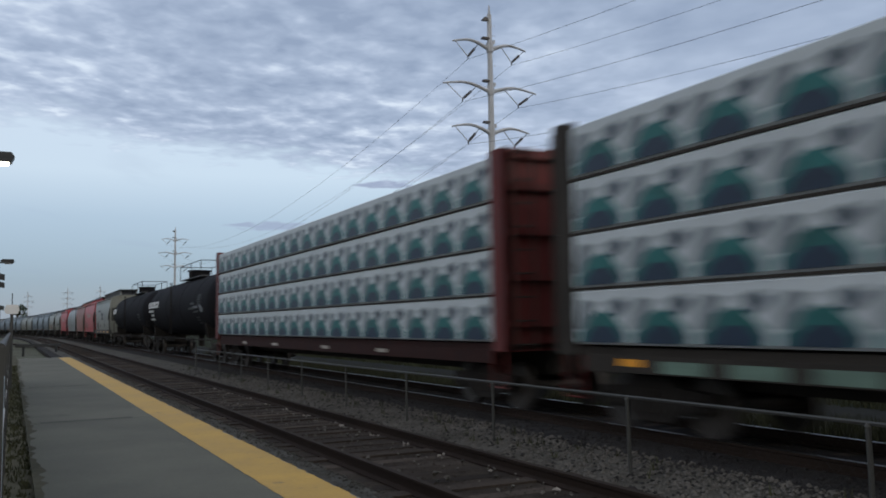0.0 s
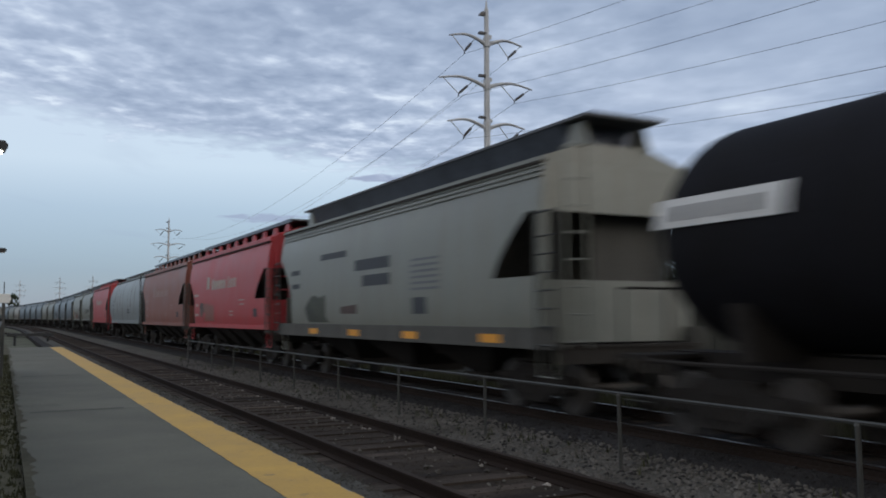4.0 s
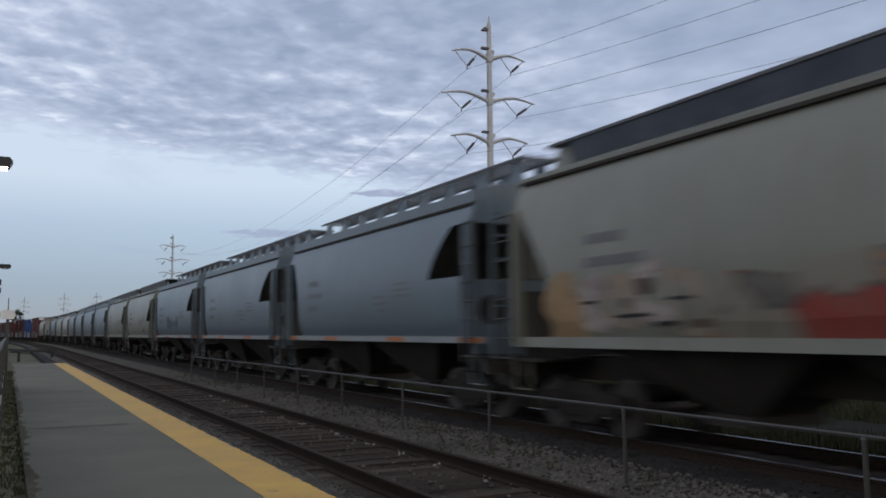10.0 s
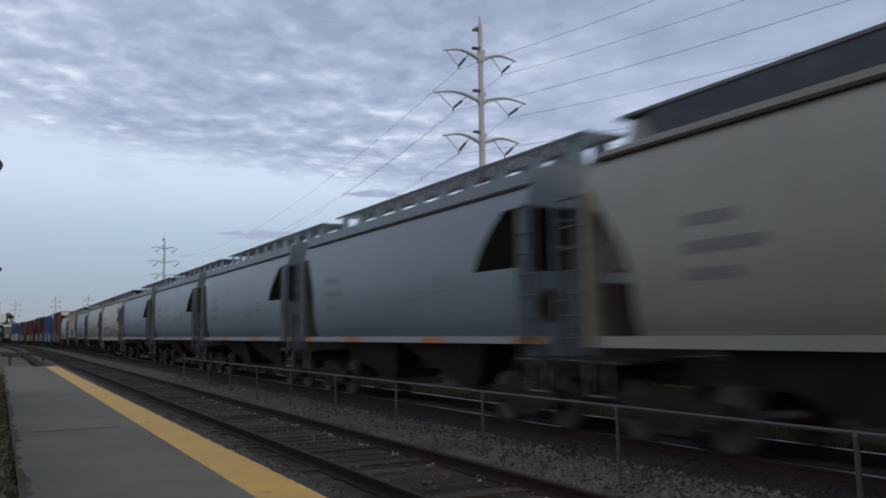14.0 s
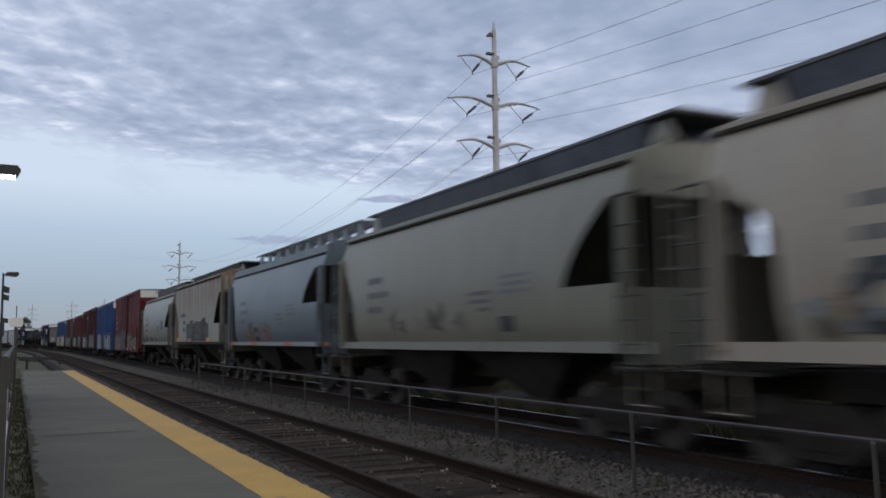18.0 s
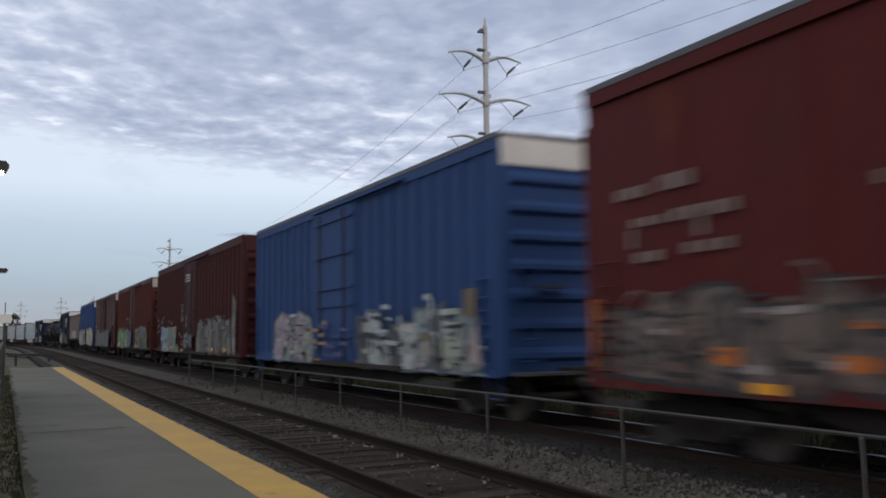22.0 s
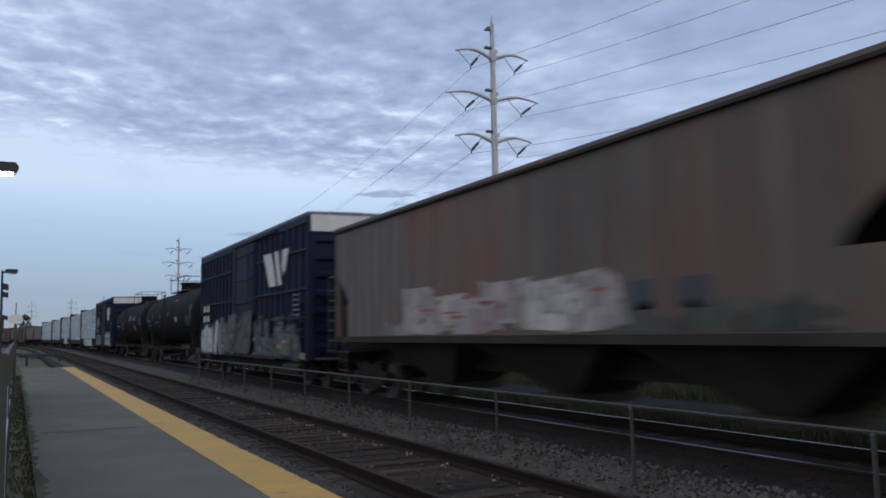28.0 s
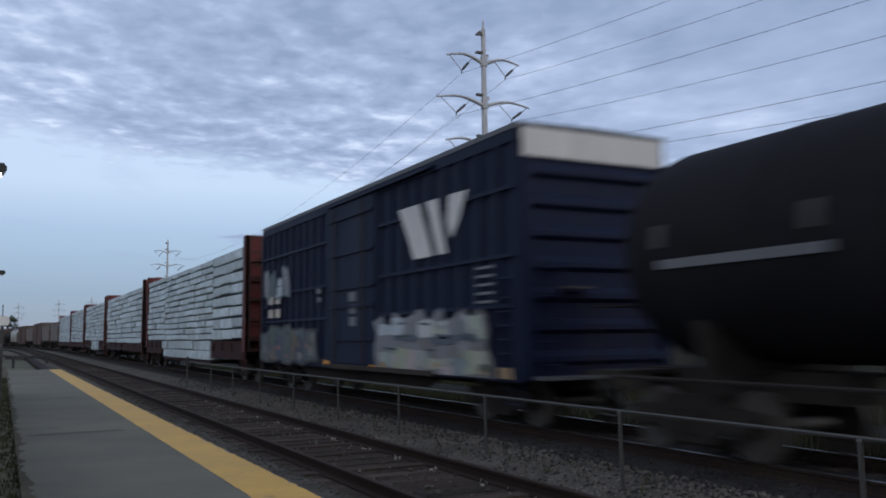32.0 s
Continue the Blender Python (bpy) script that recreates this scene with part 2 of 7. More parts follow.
DIRT = (0.035, 0.03, 0.026)
M = {
    "asphalt": surface("worn_asphalt", (0.139, 0.135, 0.11), 0.9, vary=0.26, rust=0.22, rust_color=(0.108, 0.104, 0.088), rust_scale=0.45, grain=60, bump=0.25, coarse=0.5, spec=0.15),
    "yellow": surface("yellow_paint", (0.504, 0.307, 0.0714), 0.7, vary=0.18, grain=40, bump=0.2, coarse=1.6, rust=0.12, rust_color=(0.20, 0.15, 0.08), rust_scale=3),
    "concrete": surface("concrete", (0.23, 0.221, 0.204), 0.85, vary=0.2, grain=45),
    # gravel colour lowered to include the train's shadow; strip is its unshaded copy
    "ballast": surface("ballast_gravel", (0.045, 0.042, 0.042), 0.95, spec=0.05, vary=0.5, grain=26, bump=1.0, coarse=1.2, dist=0.05),
    "strip": surface("pale_gravel", (0.106, 0.098, 0.086), 0.95, spec=0.05, vary=0.5, grain=26, bump=1.0, coarse=1.2, dist=0.05),
    "trough": surface("roof_trough_steel", (0.085, 0.095, 0.12), 0.38, metal=0.5, vary=0.45, coarse=1.6, grain=9, bump=0.1),
    "stain": surface("dull_rust_stain", (0.185, 0.178, 0.162), 0.6, vary=0.25, streaks=0.5, streak_color=(0.15, 0.12, 0.09), coarse=2.0),
    "grass": surface("rough_grass", (0.048, 0.05, 0.028), 0.8, vary=0.5, grain=3, coarse=0.6, bump=0, spec=0.1),
    "yard": surface("dry_gravelly_ground", (0.10, 0.10, 0.075), 0.95, vary=0.45, grain=6, coarse=0.25, bump=0.5, dist=0.05, spec=0.05),
    "joint": surface("stained_joint", (0.085, 0.083, 0.074), 0.95, vary=0.3, spec=0.1),
    "whitestone": surface("white_stone", (0.268, 0.242, 0.217), 0.9, vary=0.4, grain=30, bump=0.3, spec=0.1),
    "palestone": surface("pale_stone", (0.145, 0.136, 0.123), 0.9, vary=0.4, grain=30, bump=0.3, spec=0.1),
    "stone": surface("ballast_stone", (0.108, 0.099, 0.09), 0.9, vary=0.65, grain=30, bump=0.3, spec=0.1),
    "earth": surface("earth", (0.085, 0.08, 0.058), 0.95, spec=0.05, vary=0.4, grain=8, bump=0.3, dist=0.04, coarse=0.5),
    "meadow": surface("meadow", (0.022, 0.0253, 0.0132), 0.95, spec=0.05, vary=0.5, grain=9, bump=0.9, dist=0.06, coarse=0.12),
    "tie": surface("weathered_tie", (0.052, 0.041, 0.034), 0.9, vary=0.45, grain=14, bump=0.7, random_tone=0.4, dist=0.02, spec=0.1),
    "rail": surface("rusty_rail", (0.026, 0.0185, 0.0155), 0.9, metal=0.0, spec=0.1, vary=0.3, grain=30),
    "railhead": surface("worn_railhead", (0.040, 0.031, 0.026), 0.85, metal=0.0, spec=0.1, vary=0.25, grain=40, bump=0.05),
    "shiny": surface("polished_railhead", (0.24, 0.24, 0.25), 0.38, metal=1.0, vary=0.1, bump=0.03),
    "galv": surface("galvanised_steel", (0.0655, 0.0655, 0.0628), 0.6, metal=0.3, vary=0.2, grain=25, bump=0.05),
    "pylon": surface("weathered_pylon_steel", (0.50, 0.51, 0.54), 0.6, metal=0.1, vary=0.15, grain=6, bump=0.05),
    "wire": surface("conductor", (0.14, 0.15, 0.18), 0.5, metal=0.5, vary=0.05, bump=0),
    "insulator": surface("insulator", (0.05, 0.045, 0.05), 0.4, vary=0.1, bump=0),
    "darkpaint": surface("dark_paint", (0.03, 0.032, 0.035), 0.5, vary=0.2),
    "grime": surface("black_underframe_grime", (0.03, 0.0273, 0.026), 0.95, spec=0.1, vary=0.4, grain=20),
    "under": surface("underframe_grime", (0.0475, 0.0432, 0.04), 0.95, spec=0.1, vary=0.4, grain=20),
    "wheel": surface("wheel_steel", (0.075, 0.0675, 0.063), 0.55, metal=0.5, vary=0.3),
    "black": surface("black_tank_paint", (0.0154, 0.0154, 0.019), 0.75, vary=0.35, streaks=0.35, streak_color=(0.014, 0.013, 0.011), spec=0.05),
    "white": surface("white_lettering", (0.6, 0.6, 0.6), 0.6, vary=0.15, streaks=0.2, streak_color=(0.25, 0.24, 0.23)),
    "pale": surface("weathered_white", (0.442, 0.416, 0.374), 0.65, vary=0.15, streaks=0.35, streak_color=(0.22, 0.17, 0.13)),
    "ink": surface("dark_lettering", (0.05, 0.055, 0.065), 0.6, vary=0.2, bump=0),
    "dim": surface("worn_lettering", (0.203, 0.15, 0.139), 0.6, vary=0.3, bump=0),
    "tankmark": surface("dim_tank_lettering", (0.03, 0.0312, 0.0312), 0.6, vary=0.3, bump=0),
    "greyink": surface("grey_lettering", (0.115, 0.12, 0.135), 0.6, vary=0.35, bump=0),
    "shoulder": surface("shoulder_gravel", (0.0941, 0.0895, 0.0803), 0.95, spec=0.05, vary=0.5, grain=30, bump=1.0, dist=0.04, coarse=2.0),
    "fadedletter": surface("faded_pale_lettering", (0.36, 0.25, 0.225), 0.65, vary=0.35, bump=0),
    "faint": surface("faded_lettering", (0.153, 0.162, 0.18), 0.6, vary=0.2, bump=0),
    "ochre": surface("worn_orange_placard", (0.45, 0.19, 0.03), 0.5, vary=0.3, bump=0),
    "reflector": surface("yellow_reflector", (0.75, 0.33, 0.03), 0.4, vary=0.15, bump=0),
    "orange": surface("orange_reflector", (0.42, 0.12, 0.02), 0.45, vary=0.2, bump=0),
    "bluetag": surface("blue_label", (0.035, 0.045, 0.14), 0.5, vary=0.2, bump=0),
    "walkway": surface("roof_walkway", (0.11, 0.115, 0.125), 0.6, metal=0.3, vary=0.2),
    # dark tone with the shade of the hopper end cages put into it
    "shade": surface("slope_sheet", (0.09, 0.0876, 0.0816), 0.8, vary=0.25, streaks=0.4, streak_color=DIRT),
    # car paints
    "greygreen": surface("beige_grey_paint", (0.198, 0.206, 0.178), 0.38, spec=0.55, vary=0.16, streaks=0.42, streak_color=(0.16, 0.14, 0.11), coarse=0.5),
    "bluegrey": surface("blue_grey_paint", (0.118, 0.158, 0.196), 0.38, spec=0.55, vary=0.16, streaks=0.4, streak_color=(0.11, 0.115, 0.12), coarse=0.5),
    "lightgrey": surface("light_grey_paint", (0.205, 0.214, 0.192), 0.38, spec=0.55, vary=0.16, streaks=0.45, streak_color=(0.17, 0.15, 0.12)),
    "cream": surface("cream_paint", (0.318, 0.299, 0.261), 0.38, spec=0.55, vary=0.14, streaks=0.4, streak_color=(0.25, 0.2, 0.15)),
    "palegrey": surface("pale_grey_paint", (0.218, 0.247, 0.269), 0.38, spec=0.55, vary=0.16, streaks=0.5, streak_color=(0.22, 0.2, 0.15)),
    "rustcream": surface("rust_run_cream_paint", (0.262, 0.274, 0.232), 0.42, spec=0.50, vary=0.16, streaks=0.45, streak_color=(0.17, 0.14, 0.10), rust=1.05, rust_color=(0.17, 0.085, 0.036), rust_scale=1.1, rust_z=(2.3, 3.5)),
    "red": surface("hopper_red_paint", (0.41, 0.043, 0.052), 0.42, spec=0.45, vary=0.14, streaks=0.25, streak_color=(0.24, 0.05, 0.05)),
    "fadedred": surface("faded_red_paint", (0.26, 0.094, 0.073), 0.45, spec=0.42, vary=0.2, streaks=0.5, streak_color=(0.18, 0.085, 0.065)),
    "oxide": surface("oxide_red_boxcar_paint", (0.0952, 0.0163, 0.0163), 0.65, spec=0.15, vary=0.2, streaks=0.35, streak_color=(0.06, 0.025, 0.022), rust=0.1),
    "oxide_dark": surface("dark_oxide_boxcar_paint", (0.058, 0.0165, 0.019), 0.65, spec=0.15, vary=0.25, streaks=0.45, streak_color=(0.045, 0.02, 0.018), rust=0.1, rust_color=(0.05, 0.03, 0.026)),
    "oxide_brown": surface("brown_oxide_boxcar_paint", (0.062, 0.0225, 0.021), 0.65, spec=0.15, vary=0.25, streaks=0.4, streak_color=(0.04, 0.024, 0.02), rust=0.15, rust_color=(0.09, 0.04, 0.025)),
    "oxide_dull": surface("dull_brown_boxcar_paint", (0.082, 0.0245, 0.0235), 0.65, spec=0.15, vary=0.22, streaks=0.4, streak_color=(0.05, 0.024, 0.02), rust=0.15),
    "blue": surface("blue_boxcar_paint", (0.029, 0.071, 0.2), 0.65, spec=0.15, vary=0.14, streaks=0.3, streak_color=(0.04, 0.07, 0.17)),
    "navy": surface("navy_boxcar_paint", (0.009, 0.014, 0.0387), 0.62, spec=0.15, vary=0.2, streaks=0.3, streak_color=(0.012, 0.015, 0.035)),
    "oldbrown": surface("rust_brown_hopper_paint", (0.102, 0.086, 0.073), 0.60, vary=0.2, streaks=0.75, streak_color=(0.185, 0.155, 0.13), rust=0.55, rust_color=(0.155, 0.077, 0.06), rust_scale=0.16, spec=0.30),
    "palegreen": surface("pale_green_plate", (0.13, 0.20, 0.165), 0.7, vary=0.4, coarse=1.5),
    "farbrown": surface("dusty_brown_boxcar_paint", (0.10, 0.068, 0.06), 0.65, spec=0.15, vary=0.22, streaks=0.4, streak_color=(0.07, 0.05, 0.045)),
    "cbsill": surface("grimy_red_sill_paint", (0.085, 0.022, 0.02), 0.7, vary=0.35, streaks=0.6, streak_color=(0.03, 0.016, 0.014), coarse=1.6),
    "cbdark": surface("sooty_red_sill_paint", (0.034, 0.017, 0.016), 0.8, vary=0.4, streaks=0.6, streak_color=(0.05, 0.02, 0.018), coarse=1.6, spec=0.15),
    "cbred": surface("centrebeam_red_paint", (0.116, 0.0177, 0.0163), 0.6, vary=0.2, streaks=0.3, streak_color=(0.06, 0.02, 0.018)),
    "wrap": surface("lumber_wrap", (0.508, 0.558, 0.592), 0.45, vary=0.16, grain=5, bump=0.35, coarse=1.5, dist=0.03),
    "wrap_dull": surface("dull_lumber_wrap", (0.43, 0.50, 0.535), 0.45, vary=0.42, grain=5, bump=0.35, coarse=3.0, dist=0.03, random_tone=0.22),
    "motif_green": surface("wrap_print_green", (0.018, 0.125, 0.125), 0.45, vary=0.5, grain=8, bump=0.2),
    "motif_navy": surface("wrap_print_navy", (0.014, 0.03, 0.06), 0.45, vary=0.3, grain=8, bump=0.2),
    "motif_grey": surface("wrap_print_grey", (0.184, 0.216, 0.239), 0.45, vary=0.3, grain=8, bump=0.2),
    "batten": surface("lumber_batten", (0.16, 0.13, 0.09), 0.8, vary=0.3),
    "bark": surface("bark", (0.05, 0.04, 0.03), 0.9, vary=0.3, bump=0.6),
    "meshwire": surface("fence_wire", (0.045, 0.045, 0.045), 0.8, vary=0.1, bump=0, spec=0.1),
    "dirt": surface("oily_track_dirt", (0.05, 0.041, 0.034), 0.95, vary=0.55, grain=14, bump=1.0, dist=0.05, coarse=2.0, spec=0.05),
    "gravel_road": surface("gravel_road", (0.0225, 0.0225, 0.02), 0.95, vary=0.35, grain=15, bump=0.5, spec=0.05),
    "leaf": surface("leaf", (0.03, 0.045, 0.018), 0.7, vary=0.5, grain=3, bump=0),
    "housewall": surface("house_siding", (0.13, 0.127, 0.122), 0.7, vary=0.1),
    "roof": surface("roof_shingle", (0.07, 0.065, 0.065), 0.85, vary=0.3, grain=12, bump=0.5),
    "glass": surface("dark_window", (0.02, 0.022, 0.026), 0.1, vary=0.1, bump=0),
    "lampglow": glow("lamp_lens", (1.0, 0.93, 0.8), 9.0),
    "far": surface("distant_woods", (0.035, 0.042, 0.04), 0.9, vary=0.4, coarse=0.02, grain=0.4, bump=0),
    # kept dark so the gaps under the train stay dark
    "fencewood": surface("fence_boards", (0.05, 0.048, 0.038), 0.8, vary=0.2),
    "signwhite": surface("sign_white", (0.7, 0.7, 0.7), 0.5, vary=0.05, bump=0),
    "panel": surface("pale_blue_panel", (0.432, 0.504, 0.552), 0.5, vary=0.15),
}

# ------------------------------------------------------------ building helpers
class Geo:
    """Collects faces of one mesh."""

    def __init__(self):
        self.v, self.f = [], []

    def add(self, verts, faces):
        b = len(self.v)
        self.v += [tuple(p) for p in verts]
        self.f += [tuple(b + i for i in q) for q in faces]
        return self

    def box(self, x0, x1, y0, y1, z0, z1):
        if x0 > x1:
            x0, x1 = x1, x0
        if y0 > y1:
            y0, y1 = y1, y0
        return self.add([(x0, y0, z0), (x1, y0, z0), (x1, y1, z0), (x0, y1, z0), (x0, y0, z1), (x1, y0, z1), (x1, y1, z1), (x0, y1, z1)],
                        [(3, 2, 1, 0), (4, 5, 6, 7), (0, 1, 5, 4), (1, 2, 6, 5), (2, 3, 7, 6), (3, 0, 4, 7)])

    def prism(self, prof, axis, a0, a1):
        """prof: points in the plane across the axis, (x, z) for axis y, (y, z) for axis x, (x, y) for axis z."""
        n = len(prof)

        def place(p, a):
            return {"y": (p[0], a, p[1]), "x": (a, p[0], p[1]), "z": (p[0], p[1], a)}[axis]
        vs = [place(p, a0) for p in prof] + [place(p, a1) for p in prof]
        fs = [(i, (i + 1) % n, n + (i + 1) % n, n + i) for i in range(n)] + [tuple(range(n - 1, -1, -1)), tuple(range(n, 2 * n))]
        return self.add(vs, fs)

    def tube(self, p, q, r, n=6, r2=None):
        p, q = Vector(p), Vector(q)
        d = (q - p).normalized()
        a = d.orthogonal().normalized()
        b = d.cross(a)
        r2 = r if r2 is None else r2
        vs = [p + (a * math.cos(k * math.tau / n) + b * math.sin(k * math.tau / n)) * r for k in range(n)]
        vs += [q + (a * math.cos(k * math.tau / n) + b * math.sin(k * math.tau / n)) * r2 for k in range(n)]
        fs = [(i, (i + 1) % n, n + (i + 1) % n, n + i) for i in range(n)] + [tuple(range(n - 1, -1, -1)), tuple(range(n, 2 * n))]
        return self.add(vs, fs)

    def path(self, pts, r, n=6, r2=None):
        """A bent tube in one piece, tapered where a second radius is given."""
        pts = [Vector(p) for p in pts]
        r2 = r if r2 is None else r2
        vs = []
        for k, p in enumerate(pts):
            d = (pts[min(k + 1, len(pts) - 1)] - pts[max(k - 1, 0)]).normalized()
            a = d.cross(Vector((1, 0, 0)) if abs(d.x) < 0.9 else Vector((0, 1, 0))).normalized()
            b = d.cross(a)
            rk = r + (r2 - r) * k / (len(pts) - 1)
            vs += [p + (a * math.cos(j * math.tau / n) + b * math.sin(j * math.tau / n)) * rk for j in range(n)]
        fs = [(k * n + j, k * n + (j + 1) % n, (k + 1) * n + (j + 1) % n, (k + 1) * n + j) for k in range(len(pts) - 1) for j in range(n)]
        fs += [tuple(range(n - 1, -1, -1)), tuple(range((len(pts) - 1) * n, len(pts) * n))]
        return self.add(vs, fs)

    def mesh(self, name, material, smooth=False):
        me = bpy.data.meshes.new(name)
        me.from_pydata(self.v, [], self.f)
        me.materials.append(material)
        bm = bmesh.new()
        bm.from_mesh(me)
        bmesh.ops.recalc_face_normals(bm, faces=bm.faces)
        bm.to_mesh(me)
        bm.free()
        if smooth:
            me.polygons.foreach_set("use_smooth", [True] * len(me.polygons))
            me.set_sharp_from_angle(angle=radians(40))
        me.update()
        return me


SHARED = {}


def shared(key, make):
    if key not in SHARED:
        SHARED[key] = make()
    return SHARED[key]


def part(name, geo, material, parent, label="", smooth=False, at=None):
    """One mesh object under a thing or a part; geo is a Geo or a mesh that is shared."""
    data = geo if isinstance(geo, bpy.types.Mesh) else geo.mesh(name, material, smooth)
    ob = new(name, data)
    ob.parent = parent
    if at is not None:
        ob.location = at
    return tagged(ob, label) if label else ob


def thing(name, label, category, m=None, group="", kind=""):
    ob = new(name)
    if m is not None:
        ob.matrix_basis = m
    return tagged(ob, label, category, group, kind)


def whole(name, geo, material, label, category="", kind="", group="", smooth=False):
    data = geo if isinstance(geo, bpy.types.Mesh) else geo.mesh(name, material, smooth)
    return tagged(new(name, data), label, category, group, kind)


# ------------------------------------------------------------ the line of the tracks
BEND, RADIUS = 125.0, 1400.0   # straight up to BEND metres ahead, then a gentle curve to the left


def on_line(u, lat, z=0.0):
    if u <= BEND:
        return (lat, u, z)
    a = (u - BEND) / RADIUS
    return (-RADIUS + (RADIUS + lat) * math.cos(a), BEND + (RADIUS + lat) * math.sin(a), z)


def heading(u):
    return 0.0 if u <= BEND else math.degrees((u - BEND) / RADIUS)


def stations(a, b):
    us = [a] + [u for u in (-300, -150, -60, -20, 0, 20, 40, 60, 80, 100) if a < u < b] + [u for u in range(125, 900, 20) if a < u < b] + [b]
    return us


def sweep(geo, prof, a, b):
    """prof: (lateral, height) points, closed."""
    us = stations(a, b)
    n = len(prof)
    vs = [on_line(u, p[0], p[1]) for u in us for p in prof]
    fs = [(i * n + j, i * n + (j + 1) % n, (i + 1) * n + (j + 1) % n, (i + 1) * n + j) for i in range(len(us) - 1) for j in range(n)]
    fs += [tuple(range(n - 1, -1, -1)), tuple(range((len(us) - 1) * n, len(us) * n))]
    return geo.add(vs, fs)


LAT1, LAT2, Z2 = 4.50, 9.08, 0.0       # the near track, the far track and its rail height
SPEED = 17.0

# ------------------------------------------------------------ ground
g = Geo()
g.add([(-2500, -1500, -0.42), (2500, -1500, -0.42), (2500, 3500, -0.42), (-2500, 3500, -0.42)], [(0, 1, 2, 3)])
ground = whole("ground", g, M["meadow"], "dim grassy ground beside the railway", kind="structure")

# the bed's dark colour includes the shadow under the train
g = Geo()
sweep(g, [(2.2, -0.40), (2.2, -0.17), (5.75, -0.17), (6.3, -0.13), (7.4, -0.15), (10.75, -0.17), (12.2, -0.40)], -560, 640)
whole("ballast_bed", g, M["ballast"], "grey gravel bed under both tracks, toned darker for the train's shadow", kind="structure")


def rail_profile(c, top):
    return [(c - 0.07, top - 0.16), (c - 0.07, top - 0.145), (c - 0.012, top - 0.12), (c - 0.012, top - 0.045), (c - 0.036, top - 0.035),
            (c - 0.036, top - 0.004), (c + 0.036, top - 0.004), (c + 0.036, top - 0.035), (c + 0.012, top - 0.045), (c + 0.012, top - 0.12), (c + 0.07, top - 0.145), (c + 0.07, top - 0.16)]


def head_profile(c, top):
    return [(c - 0.034, top - 0.003), (c - 0.03, top), (c + 0.03, top), (c + 0.034, top - 0.003)]


for lat, top, head, label in ((LAT1, 0.0, "railhead", "little-used rusty railway track on wooden ties beside the platform"), (LAT2, Z2, "shiny", "main railway track with polished rails under the train")):
    track = thing("railway_track", label, "railway track", kind="structure")
    for side in (-0.752, 0.752):
        r = part("rail", sweep(Geo(), rail_profile(lat + side, top), -560, 640), M["rail"], track)
        part("railhead", sweep(Geo(), head_profile(lat + side, top), -560, 640), M[head], r)
    tie_g = Geo().box(-1.3, 1.3, -0.115, 0.115, -0.17, 0.0)
    tie_g.v = [(x, y, z - (0.012 if z > -0.01 and abs(x) > 1.2 else 0)) for x, y, z in tie_g.v]
    tie_mesh = tie_g.mesh("tie", M["tie"])
    plate_mesh = Geo().box(-0.1, 0.1, -0.18, 0.18, 0.0, 0.012).mesh("tie_plate", M["rail"])
    rnd = random.Random(4 if lat == LAT1 else 5)
    u = -4.0
    far = Geo()
    count = 0
    while u < 330:
        zt = top - (0.132 if lat == LAT1 else 0.15)
        if count < 150:
            o = part("tie", tie_mesh, None, track, at=(lat + rnd.uniform(-0.05, 0.05), u, zt + (rnd.uniform(-0.022, 0.004) if lat == LAT1 else 0.0)))
            o.rotation_euler = (0, 0, radians(rnd.uniform(-1.6, 1.6)))
        else:
            x, y, z = on_line(u, lat, zt)
            h = radians(heading(u))
            c, s = math.cos(h), math.sin(h)
            far.add([(x + a * c - b * s, y + a * s + b * c, z + d) for a, b, d in ((-1.3, -0.115, -0.17), (1.3, -0.115, -0.17), (1.3, 0.115, -0.17), (-1.3, 0.115, -0.17), (-1.3, -0.115, 0), (1.3, -0.115, 0), (1.3, 0.115, 0), (-1.3, 0.115, 0))],
                    [(4, 5, 6, 7), (0, 1, 5, 4), (1, 2, 6, 5), (2, 3, 7, 6), (3, 0, 4, 7)])
        count += 1
        u += 0.53 + rnd.uniform(-0.03, 0.03)
    tagged(part("far_ties", far, M["tie"], track), kind="stuff")

g = Geo()
sweep(g, [(3.05, -0.30), (3.05, -0.166), (5.8, -0.166), (5.8, -0.30)], -560, 640)
whole("track_dirt", g, M["dirt"], "dark oily dirt between the ties of the near track", kind="structure")

g = Geo()
sweep(g, [(2.735, -0.30), (2.735, -0.13), (3.1, -0.128), (3.42, -0.146), (3.5, -0.30)], -20, 330)
whole("ballast_shoulder", g, M["shoulder"], "grey gravel that buries the tie ends beside the platform", kind="structure")

# same gravel without the shadow tone, where the train's shade ends
g = Geo()
sweep(g, [(5.82, -0.30), (5.82, -0.158), (6.3, -0.122), (7.0, -0.138), (7.25, -0.155), (7.25, -0.30)], -60, 640)
whole("gravel_strip", g, M["strip"], "paler gravel strip between the two tracks", kind="structure")

# loose ballast stones
rs = np.random.RandomState(7)
base = np.array([(1, 0, 0), (-1, 0, 0), (0, 1, 0), (0, -1, 0), (0, 0, 1), (0, 0, -1)], float)
tri = [(0, 2, 4), (2, 1, 4), (1, 3, 4), (3, 0, 4), (2, 0, 5), (1, 2, 5), (3, 1, 5), (0, 3, 5)]


